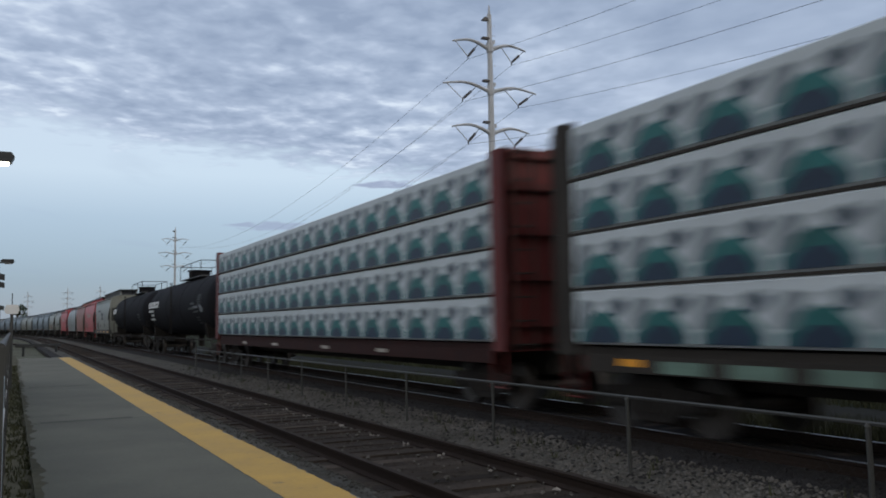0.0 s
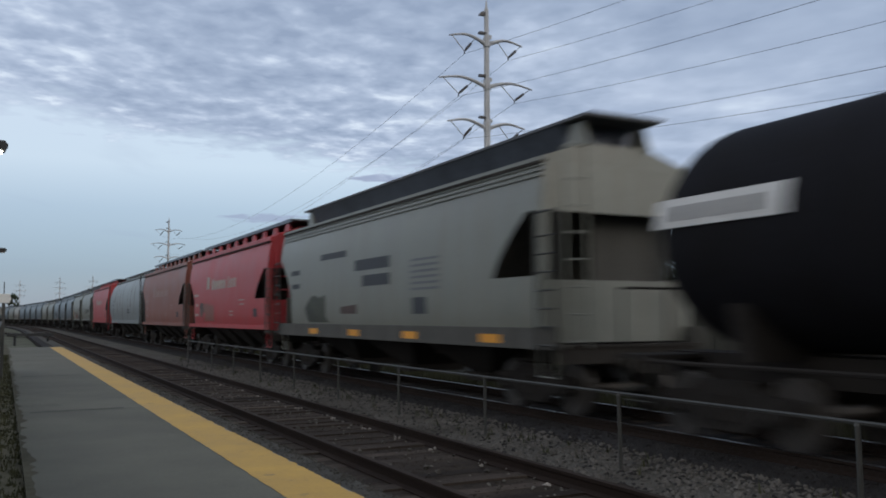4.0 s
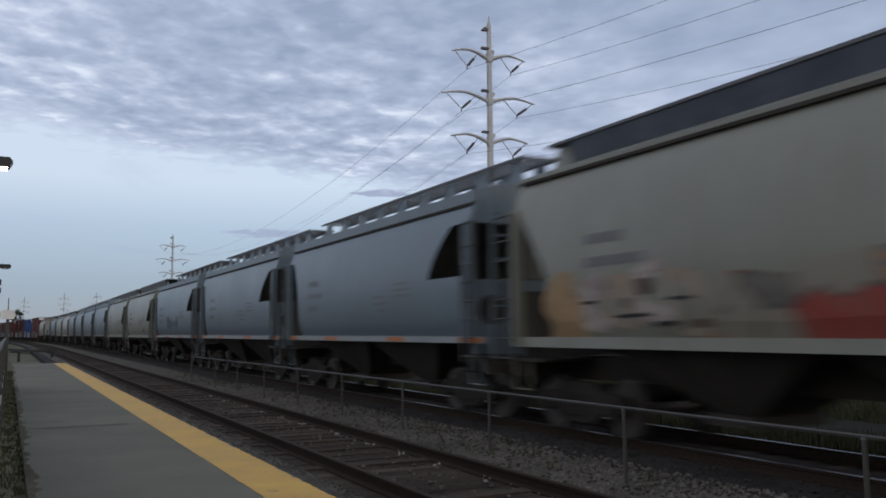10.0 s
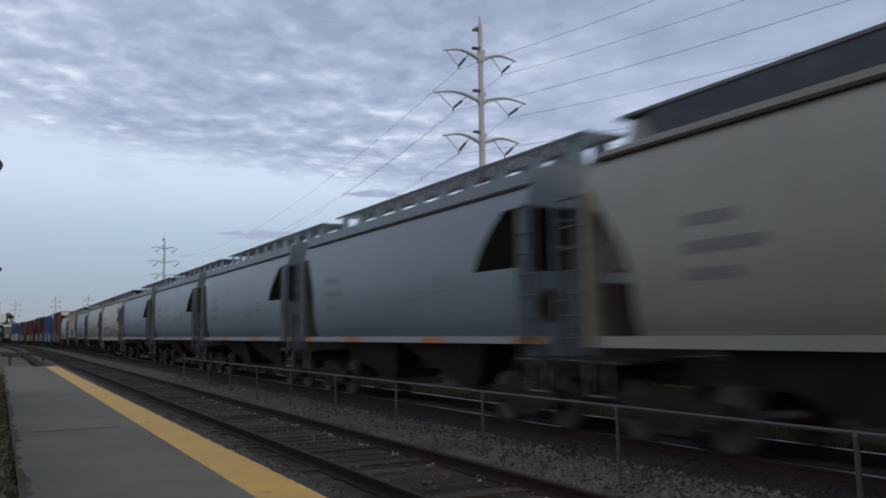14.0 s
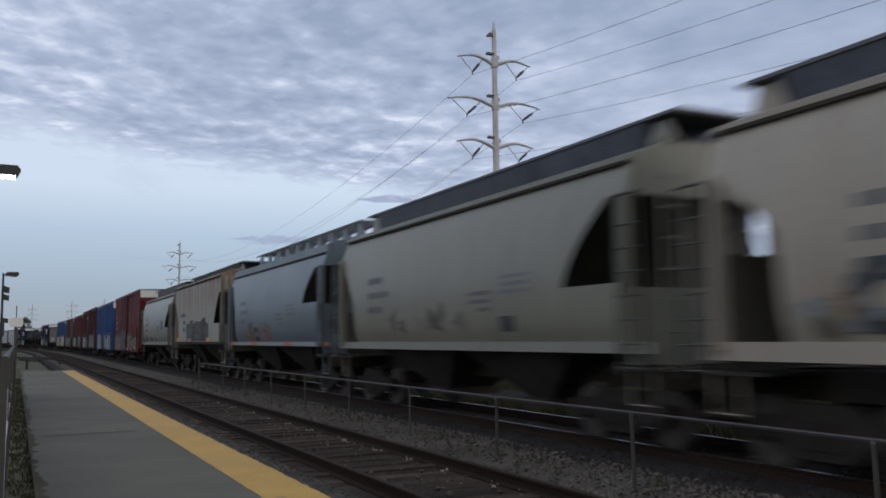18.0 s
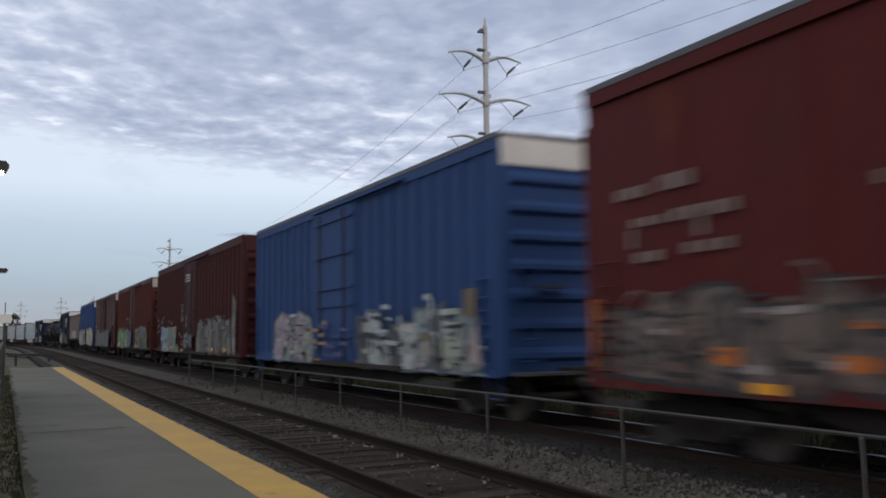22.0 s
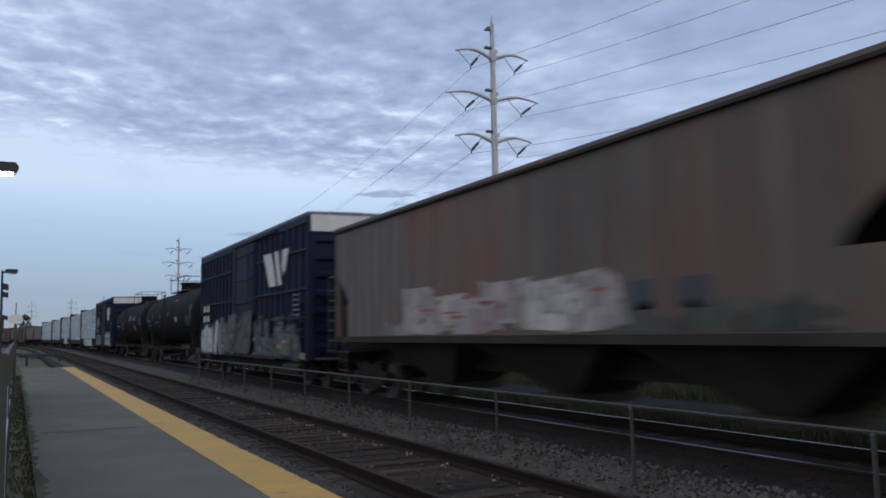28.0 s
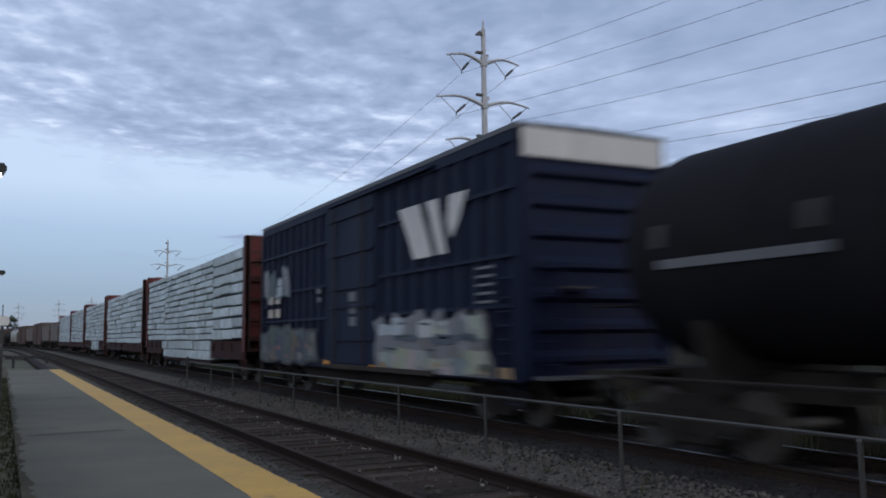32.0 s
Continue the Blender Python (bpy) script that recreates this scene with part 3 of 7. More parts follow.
def stones(n, lat0, lat1, u0, u1, size, zf, power=1.6):
    vs, fs = [], []
    lat = rs.uniform(lat0, lat1, n)
    uu = u0 + (u1 - u0) * rs.uniform(0, 1, n) ** power
    sz = size * rs.uniform(0.55, 1.5, n)
    for k in range(n):
        q = base * rs.uniform(0.6, 1.25, (6, 1)) * sz[k] * np.array([1, 1, 0.7])
        a, b = rs.uniform(0, 6.28), rs.uniform(-0.6, 0.6)
        ca, sa, cb, sb = math.cos(a), math.sin(a), math.cos(b), math.sin(b)
        q = q @ np.array([[ca, -sa, 0], [sa, ca, 0], [0, 0, 1]]) @ np.array([[1, 0, 0], [0, cb, -sb], [0, sb, cb]])
        q += (lat[k], uu[k], zf(lat[k]) + sz[k] * 0.25)
        o = len(vs)
        vs += q.tolist()
        fs += [(o + i, o + j, o + m) for i, j, m in tri]
    return vs, fs


def bed_z(l):
    return float(np.interp(l, [2.2, 2.7, 2.74, 3.42, 3.52, 5.75, 6.3, 7.4, 10.75, 12.2], [-0.17, -0.17, -0.13, -0.14, -0.17, -0.17, -0.13, -0.15, -0.17, -0.40]))


for n, a, b, u0, u1, size, mat in ((6500, 5.5, 7.4, 2.5, 30, 0.03, "stone"), (5000, 5.35, 8.2, 2.5, 36, 0.026, "ballast"), (3600, 2.76, 3.5, 2, 34, 0.02, "shoulder"), (2600, 3.75, 5.1, 3, 34, 0.016, "dirt"), (160, 3.7, 5.2, 3.5, 26, 0.034, "stone"), (130, 4.5, 5.2, 3.5, 30, 0.022, "palestone")):
    gg = Geo()
    gg.v, gg.f = stones(n, a, b, u0, u1, size, bed_z if n not in (160, 130) else (lambda l: -0.15))
    me = bpy.data.meshes.new("ballast_stones")
    me.from_pydata(gg.v, [], gg.f)
    me.materials.append(M[mat])
    tagged(new("ballast_stones", me), "loose broken ballast stones between the tracks", "gravel", kind="stuff")

gg = Geo()
for u in (6.1, 7.4, 8.73, 10.11, 11.3, 12.45, 13.99, 15.85, 17.2, 18.71, 20.4, 22.3, 24.0):
    for k in range(3):
        c = np.array((5.03 + rs.uniform(-0.05, 0.07), u + rs.uniform(-0.12, 0.12), -0.125))
        q = base * rs.uniform(0.5, 1.2, (6, 1)) * 0.03 * np.array([1, 1.4, 0.7]) + c
        gg.add(q.tolist(), tri)
me = bpy.data.meshes.new("pale_stones")
me.from_pydata(gg.v, [], gg.f)
me.materials.append(M["whitestone"])
tagged(new("pale_stones", me), "small heaps of pale stones beside the rusty rail", "gravel", kind="stuff")



def grass(name, n, lat0, lat1, u0, u1, z, h, seed, label):
    rn = np.random.RandomState(seed)
    vs, fs = [], []
    for k in range(n):
        x, y = rn.uniform(lat0, lat1), u0 + (u1 - u0) * rn.uniform() ** 1.5
        for j in range(4):
            a, l = rn.uniform(0, 6.28), h * rn.uniform(0.4, 1.2)
            dx, dy = math.cos(a) * 0.012, math.sin(a) * 0.012
            tx, ty = rn.uniform(-0.4, 0.4) * l, rn.uniform(-0.4, 0.4) * l
            bx, by = x + rn.uniform(-0.05, 0.05), y + rn.uniform(-0.05, 0.05)
            o = len(vs)
            vs += [(bx - dx, by - dy, z), (bx + dx, by + dy, z), (bx + tx, by + ty, z + l)]
            fs.append((o, o + 1, o + 2))
    me = bpy.data.meshes.new(name)
    me.from_pydata(vs, [], fs)
    me.materials.append(M["grass"])
    return tagged(new(name, me), label, "grass", kind="stuff")


grass("rough_grass", 5000, 11.6, 13.2, 4, 60, -0.38, 0.30, 31, "rough yellow-green grass on the far side of the railway")
grass("rough_grass", 6000, 16.3, 21.0, 4, 70, -0.42, 0.45, 32, "rough yellow-green grass beyond the gravel road")
grass("trackside_weeds", 90, 6.0, 7.2, 4, 40, -0.13, 0.14, 33, "thin weeds in the gravel beside the fence")

# ------------------------------------------------------------ platform
EDGE, BACK, PZ, P_END = 2.73, 0.22, 0.11, 48.0
plat = thing("platform", "grey asphalt station platform with a painted edge", "platform", kind="structure")
JOINTS = [-20.0, -3.3, 5.9, 15.1, 24.3, 33.5, 42.7, P_END]
redge = random.Random(12)
for a, b in zip(JOINTS, JOINTS[1:]):
    gg = Geo().box(BACK, 2.13, a + 0.008, b - 0.008, -0.40, PZ)
    part("slab", gg, M["asphalt"], plat)
    gg = Geo()
    gg.prism([(2.135, -0.40), (EDGE, -0.40), (EDGE, PZ - 0.025), (EDGE - 0.025, PZ - 0.002), (2.135, PZ - 0.002)], "y", a + 0.006, b - 0.006)
    part("edge_slab", gg, M["concrete"], plat, "worn concrete edge under the paint")
    n = int((b - a) / 0.09)
    rows = [(2.13 + redge.uniform(-0.008, 0.008), EDGE - 0.022 - 0.05 * redge.random() ** 5 - 0.012 * redge.random(), a + 0.008 + (b - a - 0.016) * k / n) for k in range(n + 1)]
    gg = Geo().add([p for x0, x1, y in rows for p in ((x0, y, PZ + 0.004), (x1, y, PZ + 0.003))], [(2 * k, 2 * k + 1, 2 * k + 3, 2 * k + 2) for k in range(n)])
    part("edge_strip", gg, M["yellow"], plat, "yellow painted warning strip")
rj = random.Random(3)
for y in JOINTS[1:-1]:
    top, low = [], []
    for k in range(13):
        x = 0.42 + 1.4 * k / 12
        w = 0.035 + 0.05 * rj.random()
        c = y + 0.1 * (k / 12 - 0.5) + rj.uniform(-0.02, 0.02)
        top.append((x, c + w, PZ + 0.004))
        low.append((x, c - w, PZ + 0.004))
    part("joint_stain", Geo().add(top + low, [(k, 13 + k, 14 + k, k + 1) for k in range(12)]), M["joint"], plat)
part("joint_filler", Geo().box(BACK + 0.01, EDGE - 0.02, -20, P_END - 0.01, -0.41, PZ - 0.03), M["under"], plat)
gg = Geo().prism([(BACK, -0.40), (EDGE, -0.40), (EDGE, 0.0), (EDGE, PZ), (BACK, PZ)], "y", P_END, P_END + 0.3)
part("end_kerb", gg, M["concrete"], plat, "pale concrete kerb at the end")

gg = Geo().box(-0.55, BACK - 0.004, -20, P_END + 8, -0.42, 0.06)
whole("verge", gg, M["earth"], "dark grassy verge behind the platform", kind="structure")
grass("verge_grass", 1000, -0.05, BACK, 2.5, 40, 0.06, 0.055, 34, "short dark grass along the back of the platform")
rows, rv = [], random.Random(21)
for k in range(240):
    rows.append((BACK + 0.03 + 0.10 * rv.random() ** 2 + 0.03 * math.sin(k * 0.21), 2.0 + 0.19 * k))
gg = Geo().add([p for x, y in rows for p in ((BACK - 0.002, y, PZ + 0.003), (x, y, PZ + 0.003))], [(2 * k, 2 * k + 1, 2 * k + 3, 2 * k + 2) for k in range(239)])
part("dirt_edge", gg, M["earth"], plat, "dirt and moss creeping over the back edge")

# ------------------------------------------------------------ fence between the tracks
FENCE = 6.25
fence = thing("chain_link_fence", "low galvanised chain-link fence between the two tracks", "fence", kind="structure")
posts = [-4.43 + 3.05 * k for k in range(12)] + [33.2]
post_mesh = Geo().tube((0, 0, -0.22), (0, 0, 0.70), 0.024, 8).mesh("fence_post", M["galv"], True)
cap_mesh = Geo().tube((0, 0, 0.70), (0, 0, 0.725), 0.032, 8, 0.02).mesh("post_cap", M["galv"], True)
for k, y in enumerate(posts):
    p = part("fence_post", post_mesh, None, fence, at=(FENCE, y, 0))
    p.rotation_euler = (0, radians(random.Random(k).uniform(-1.2, 0.6)), 0)
    part("post_cap", cap_mesh, None, p)
end = part("end_post", Geo().tube((0, 0, -0.22), (0, 0, 0.92), 0.035, 8), M["galv"], fence, at=(FENCE, 33.26, 0))
for k, (a, b) in enumerate(zip(posts, posts[1:])):
    part("top_rail", Geo().tube((FENCE, a, 0.725), (FENCE, b, 0.725), 0.019, 6), M["galv"], fence, smooth=True)
mesh_g = Geo()
for i in range(int(37 / 0.11)):
    y = -4.4 + i * 0.11
    for s in (1, -1):
        a, b = (y, y + 0.72) if s > 0 else (y + 0.72, y)
        x = FENCE - 0.03 - 0.003 * s
        mesh_g.add([(x, a, -0.05), (x, a + 0.0022, -0.05), (x, b + 0.0022, 0.71), (x, b, 0.71)], [(0, 1, 2, 3)])
tagged(part("wire_mesh", mesh_g, M["meshwire"], fence), kind="stuff")

# ------------------------------------------------------------ behind the platform
back_fence = thing("railing", "pale metal railing with pale blue panels along the back of the platform", "railing", kind="structure")
for k in range(9):
    y = 5.5 + 2.4 * k
    part("railing_post", Geo().box(-0.075, -0.035, y - 0.02, y + 0.02, -0.05, 1.50), M["galv"], back_fence)
    part("railing_panel", Geo().box(-0.065, -0.045, y + 0.04, y + 2.36, 0.25, 1.22), M["panel"], back_fence)
part("railing_bar", Geo().tube((-0.055, 5.5, 1.50), (-0.055, 24.72, 1.50), 0.022, 8), M["galv"], back_fence, smooth=True)
part("railing_bar", Geo().tube((-0.055, 5.5, 0.95), (-0.055, 24.72, 0.95), 0.018, 8), M["signwhite"], back_fence, smooth=True)

sp = thing("sign_post", "white sign seen from behind on a grey post beside the platform", "sign", pose(-0.02, 25.2, 0.0))
part("post", Geo().tube((0, 0, -0.1), (0, 0, 2.0), 0.04, 10), M["galv"], sp, smooth=True)
part("sign_plate", Geo().prism([(-0.14, 2.0), (0.14, 2.0), (0.18, 2.1), (0.14, 2.24), (-0.14, 2.24), (-0.18, 2.1)], "y", -0.03, 0.03), M["signwhite"], sp)
part("rod", Geo().tube((0, 0, 2.24), (0, 0, 2.55), 0.012, 6), M["darkpaint"], sp)


def lamp_post(x, y, height, extras):
    L = thing("lamp_post", "dark platform lamp post with a lit box-shaped head" if not extras else "dark platform lamp post with loudspeakers and an unlit head", "lamp post", pose(x, y, 0.0), group="platform lamp posts")
    part("pole", Geo().tube((0, 0, -0.05), (0, 0, height), 0.075, 10, 0.05), M["darkpaint"], L, smooth=True)
    part("foot", Geo().tube((0, 0, -0.05), (0, 0, 0.14), 0.16, 10, 0.12), M["darkpaint"], L, smooth=True)
    part("arm", Geo().tube((0, 0, height - 0.12), (0.16, 0, height - 0.06), 0.03, 6), M["darkpaint"], L)
    h = part("lamp_head", Geo().prism([(0.10, height - 0.14), (0.66, height - 0.14), (0.72, height - 0.02), (0.66, height + 0.06), (0.2, height + 0.06), (0.10, height)], "y", -0.17, 0.17), M["darkpaint"], L)
    part("lens", Geo().box(0.30, 0.62, -0.13, 0.13, height - 0.175, height - 0.143), M["lampglow"] if not extras else M["signwhite"], h, "glowing warm-white lens" if not extras else "unlit lens")
    if extras:
        for z, w in ((4.25, 0.16), (3.85, 0.14), (2.7, 0.12)):
            s = part("loudspeaker", Geo().prism([(0.05, z - w), (0.30, z - w * 1.3), (0.30, z + w * 0.5), (0.05, z + w)], "y", -0.14, 0.14), M["darkpaint"], L)
            part("bracket", Geo().box(0.0, 0.07, -0.03, 0.03, z - 0.03, z + 0.03), M["galv"], s)
        part("control_box", Geo().box(-0.14, 0.14, -0.2, -0.06, 1.9, 2.6), M["darkpaint"], L)
    return L


lamp_post(-0.76, 18.9, 5.05, False)
lamp_post(-0.70, 48.0, 5.05, True)

gg = Geo().add([(-70, P_END + 8.1, -0.412), (2.15, P_END + 8.1, -0.412), (2.15, 230, -0.412), (-70, 230, -0.412)], [(0, 1, 2, 3)])
whole("yard", gg, M["yard"], "dry grey-green gravelly ground beyond the platform", kind="structure")

# low barrier beyond the end of the platform
bar = thing("barrier", "low dark pipe barrier standing in the grass beyond the platform", "barrier", pose(0, 0, 0))
for x in (0.75, 2.95):
    part("post", Geo().tube((x, 70, -0.45), (x, 70, 0.42), 0.09, 8), M["darkpaint"], bar)
part("beam", Geo().box(0.2, 3.3, 69.9, 70.1, 0.28, 0.48), M["darkpaint"], bar)
siding = thing("siding", "rusty siding track that leaves to the left beyond the platform", "railway track", kind="structure")
gs = Geo()
pts = [(LAT1 - 0.75, 84), (2.4, 96), (0.0, 106), (-5.0, 118), (-14, 132), (-30, 150)]
for o in (0.0, 1.5):
    for (xa, ya), (xb, yb) in zip(pts, pts[1:]):
        gs.add([(xa, ya + o * 1.7, -0.02), (xb, yb + o * 1.7, -0.02), (xb, yb + 0.15 + o * 1.7, -0.02), (xa, ya + 0.15 + o * 1.7, -0.02), (xa, ya + o * 1.7, -0.17), (xb, yb + o * 1.7, -0.17)], [(0, 1, 2, 3), (0, 4, 5, 1)])
part("rail", gs, M["rail"], siding)
gs = Geo()
for (xa, ya), (xb, yb) in zip(pts, pts[1:]):
    gs.add([(xa, ya - 1.0, -0.15), (xb, yb - 1.0, -0.15), (xb, yb + 4.2, -0.15), (xa, ya + 4.2, -0.15)], [(0, 1, 2, 3)])
part("siding_bed", gs, M["ballast"], siding)

# ------------------------------------------------------------ power line
ARM_Z = (28.75, 24.5, 20.4)
ARM_L = (4.1, 5.2, 4.3)
PYLON_H = 33.0


def pylon(x, y, label, scale=1.0, turn=0.0):
    P = thing("power_pylon", label, "power pylon", pose(x, y, -0.45, 0, 0, turn) @ Matrix.Scale(scale, 4), group="power line pylons")
    part("mast", Geo().tube((0, 0, 0), (0, 0, PYLON_H - 0.9), 0.46, 8, 0.225), M["pylon"], P)
    part("mast_tip", Geo().tube((0, 0, PYLON_H - 0.9), (0, 0, PYLON_H), 0.15, 8, 0.05), M["pylon"], P)
    for z, l in zip(ARM_Z, ARM_L):
        part("collar", Geo().tube((0, 0, z - 0.45), (0, 0, z + 0.45), 0.36, 8), M["pylon"], P)
        for s in (-1, 1):
            def bow(f):
                return (s * (0.25 + (l - 0.25) * f), 0, z + 0.62 * math.sin(min(1, f / 0.55) * 1.5708) - (0.0 if f < 0.55 else 0.34 * ((f - 0.55) / 0.45) ** 1.4) - 0.12)
            a = part("arm", Geo().path([bow(k / 10) for k in range(11)], 0.20, 8, 0.08), M["pylon"], P, smooth=True)
            low = Vector((s * l * 0.6, 0, z - 1.18))
            # the string of insulators hangs on the same side of every arm
            rod, string = (bow(0.93), bow(0.25)) if s < 0 else (bow(0.25), bow(0.96))
            rod, string = Vector(rod), Vector(string)
            part("brace", Geo().tube(rod, low, 0.045, 5), M["pylon"], a)
            part("insulator", Geo().tube(low, low.lerp(string, 0.12), 0.07, 6).tube(low.lerp(string, 0.1), low.lerp(string, 0.58), 0.13, 8).tube(low.lerp(string, 0.58), string, 0.035, 5), M["insulator"], a)
            part("clamp", Geo().tube(low + Vector((0, 0, 0.1)), low - Vector((0, 0, 0.28)), 0.06, 6), M["insulator"], a)
        part("bracket", Geo().box(-0.85, 0.1, -0.2, 0.2, z + 0.78, z + 0.98), M["insulator"], P)
        part("peg", Geo().box(0.3, 0.55, -0.08, 0.08, z + 0.45, z + 0.8), M["pylon"], P)
    part("bracket", Geo().prism([(-0.80, PYLON_H - 1.65), (-0.80, PYLON_H - 1.5), (-0.5, PYLON_H - 1.2), (-0.2, PYLON_H - 1.3), (-0.2, PYLON_H - 1.6)], "y", -0.15, 0.15), M["insulator"], P)
    for k in range(24 if abs(y - 70.3) < 1 else 0):
        part("step_bolt", shared("step_bolt", lambda: Geo().tube((0.2, 0, 0), (0.62, 0, 0), 0.02, 5).mesh("step_bolt", M["pylon"])), None, P, at=(0, 0, 8.0 + 1.0 * k))
    return P


PYLONS = [(39.1, -130.0), (41.05, 70.3), (44.5, 272.0)]
for k, (x, y) in enumerate(PYLONS):
    pylon(x, y, "tall grey tubular steel pylon with three pairs of curved arms")
for x, y, s in ((51, 600, 0.9), (34, 650, 0.93), (10, 720, 0.93)):
    pylon(x, y, "distant grey steel pylon on the horizon", s)
for (xa, ya), (xb, yb) in zip(PYLONS, PYLONS[1:]):
    for z, l in zip(ARM_Z, ARM_L):
        for s in (-1, 1):
            wg = Geo()
            pts = []
            for k in range(33):
                f = k / 32
                sag = 6.9 * 4 * f * (1 - f)
                pts.append((xa + (xb - xa) * f + s * l * 0.6, ya + (yb - ya) * f, z - 1.9 - sag))
            wg.path(pts, 0.016, 5)
            whole("power_cable", wg, M["wire"], "thin dark power cable strung between the pylons", "cable", group="power cables")

# ------------------------------------------------------------ beyond the tracks on the right
sweepg = Geo()
sweep(sweepg, [(12.4, -0.42), (12.4, -0.395), (16.5, -0.395), (16.5, -0.42)], -120, 260)
whole("service_road", sweepg, M["gravel_road"], "grey gravel service road along the railway", kind="structure")


def tree(x, y, h, r, seed, n=1400, label="dark leafy tree with an uneven crown"):
    rn = np.random.RandomState(seed)
    T = thing("tree", label, "tree", pose(x, y, -0.45), group="trees beyond the railway")
    tg = Geo().tube((0, 0, 0), (0.05 * h * 0.2, 0, h * 0.45), h * 0.028, 8, h * 0.016)
    blobs = []
    for k in range(9):
        a = rn.uniform(0, 6.28)
        z0 = h * rn.uniform(0.28, 0.5)
        e = (math.cos(a) * r * rn.uniform(0.35, 0.8), math.sin(a) * r * rn.uniform(0.35, 0.8), h * rn.uniform(0.55, 0.88))
        tg.tube((0, 0, z0), e, h * 0.011, 5, h * 0.004)
        blobs.append((e, r * rn.uniform(0.3, 0.5)))
    blobs.append(((0, 0, h * 0.82), r * 0.45))
    part("trunk", tg, M["bark"], T, smooth=True)
    vs, fs = [], []
    for k in range(n):
        c, br = blobs[rn.randint(len(blobs))]
        d = rn.normal(size=3)
        d /= np.linalg.norm(d)
        p = np.array(c) + d * br * rn.uniform(0.4, 1.05) * np.array([1, 1, 0.8])
        s = h * rn.uniform(0.012, 0.03)
        q = rn.normal(size=(4, 3)) * s + p
        o = len(vs)
        vs += q.tolist()
        fs += [(o, o + 1, o + 2), (o, o + 2, o + 3)]
    me = bpy.data.meshes.new("crown")
    me.from_pydata(vs, [], fs)
    me.materials.append(M["leaf"])
    part("crown", me, None, T)
    return T


for k, (x, y, h, r) in enumerate(((46, 27, 11, 4.5), (38.5, 30, 7.5, 3.0), (52, 16, 12, 5), (60, 40, 10, 4), (43, 44, 8.5, 3.4), (40, 8, 9, 4), (55, 70, 9, 4), (62, 100, 10, 4.5), (70, 130, 10, 5), (48, 55, 7, 3), (58, 160, 9, 4))):
    tree(x, y, h, r, 20 + k)
for k, (x, y, h, r) in enumerate(((2.0, 340, 11.5, 2.6), (-18, 330, 7, 4), (-24, 300, 8, 4))):
    tree(x, y, h, r, 60 + k, 500, "small dark tree on the horizon")


def house(x, y, w, d, h, turn):
    H = thing("house", "low grey house with a dark pitched roof beyond the railway", "house", pose(x, y, -0.45, 0, 0, turn), group="houses beyond the railway")
    wl = part("wall", Geo().box(-w / 2, w / 2, -d / 2, d / 2, 0, h), M["housewall"], H)
    part("roof", Geo().prism([(-d / 2 - 0.4, h - 0.05), (0, h + d * 0.26), (d / 2 + 0.4, h - 0.05), (d / 2 + 0.4, h - 0.2), (-d / 2 - 0.4, h - 0.2)], "x", -w / 2 - 0.4, w / 2 + 0.4), M["roof"], H)
    for k in range(3):
        for fx in (-1, 1):
            wy = -d / 2 + d * (0.2 + 0.3 * k)
            wi = part("window", Geo().box(fx * (w / 2 - 0.02), fx * (w / 2 + 0.03), wy - 0.5, wy + 0.5, 1.0, 2.1), M["glass"], H)
            part("frame", Geo().box(fx * (w / 2), fx * (w / 2 + 0.05), wy - 0.58, wy + 0.58, 0.9, 0.995), M["signwhite"], wi)
    return H


house(44, 20, 9, 14, 2.9, 0)
house(46, 42, 9, 12, 2.9, 4)
house(50, 64, 9, 13, 2.9, -3)
house(52, -2, 9, 13, 2.9, 2)
# added screen, tall and dark, that hides the houses behind the train's gaps
bf = thing("board_fence", "dark board fence added as a screen in front of the houses", "fence")
for k in range(60):
    y = -10 + k * 1.6
    part("fence_panel", Geo().box(33.0, 33.05, y, y + 1.56, -0.42, 1.75 + 0.03 * math.sin(k * 1.7)), M["fencewood"], bf)

# woods that close the horizon
vs, fs = [], []
rw = np.random.RandomState(3)
for k in range(1500):
    a = rw.uniform(-math.pi, math.pi)
    d = rw.uniform(900, 1500)
    x, y = math.sin(a) * d, math.cos(a) * d
    h, w = rw.uniform(3, 9), rw.uniform(8, 24)
    o = len(vs)
    for j in range(7):
        b = j / 6 * math.pi
        vs.append((x + math.cos(b) * w * math.cos(a), y - math.cos(b) * w * math.sin(a), -0.5 + h * math.sin(b) * rw.uniform(0.7, 1.15)))
    fs.append(tuple(range(o, o + 7)))
me = bpy.data.meshes.new("far_woods")
me.from_pydata(vs, [], fs)
me.materials.append(M["far"])
tagged(new("far_woods", me), "dark distant line of trees on the horizon", "woods", kind="stuff")
for x, y, w, h in ((-34, 345, 26, 7), (-62, 330, 30, 8)):
    bd = thing("building", "distant pale low building beyond the tracks", "building", pose(x, y, -0.45))
    part("wall", Geo().box(-w / 2, w / 2, -6, 6, 0, h), M["concrete"], bd)
    part("roof", Geo().box(-w / 2 - 0.4, w / 2 + 0.4, -6.4, 6.4, h, h + 0.4), M["roof"], bd)

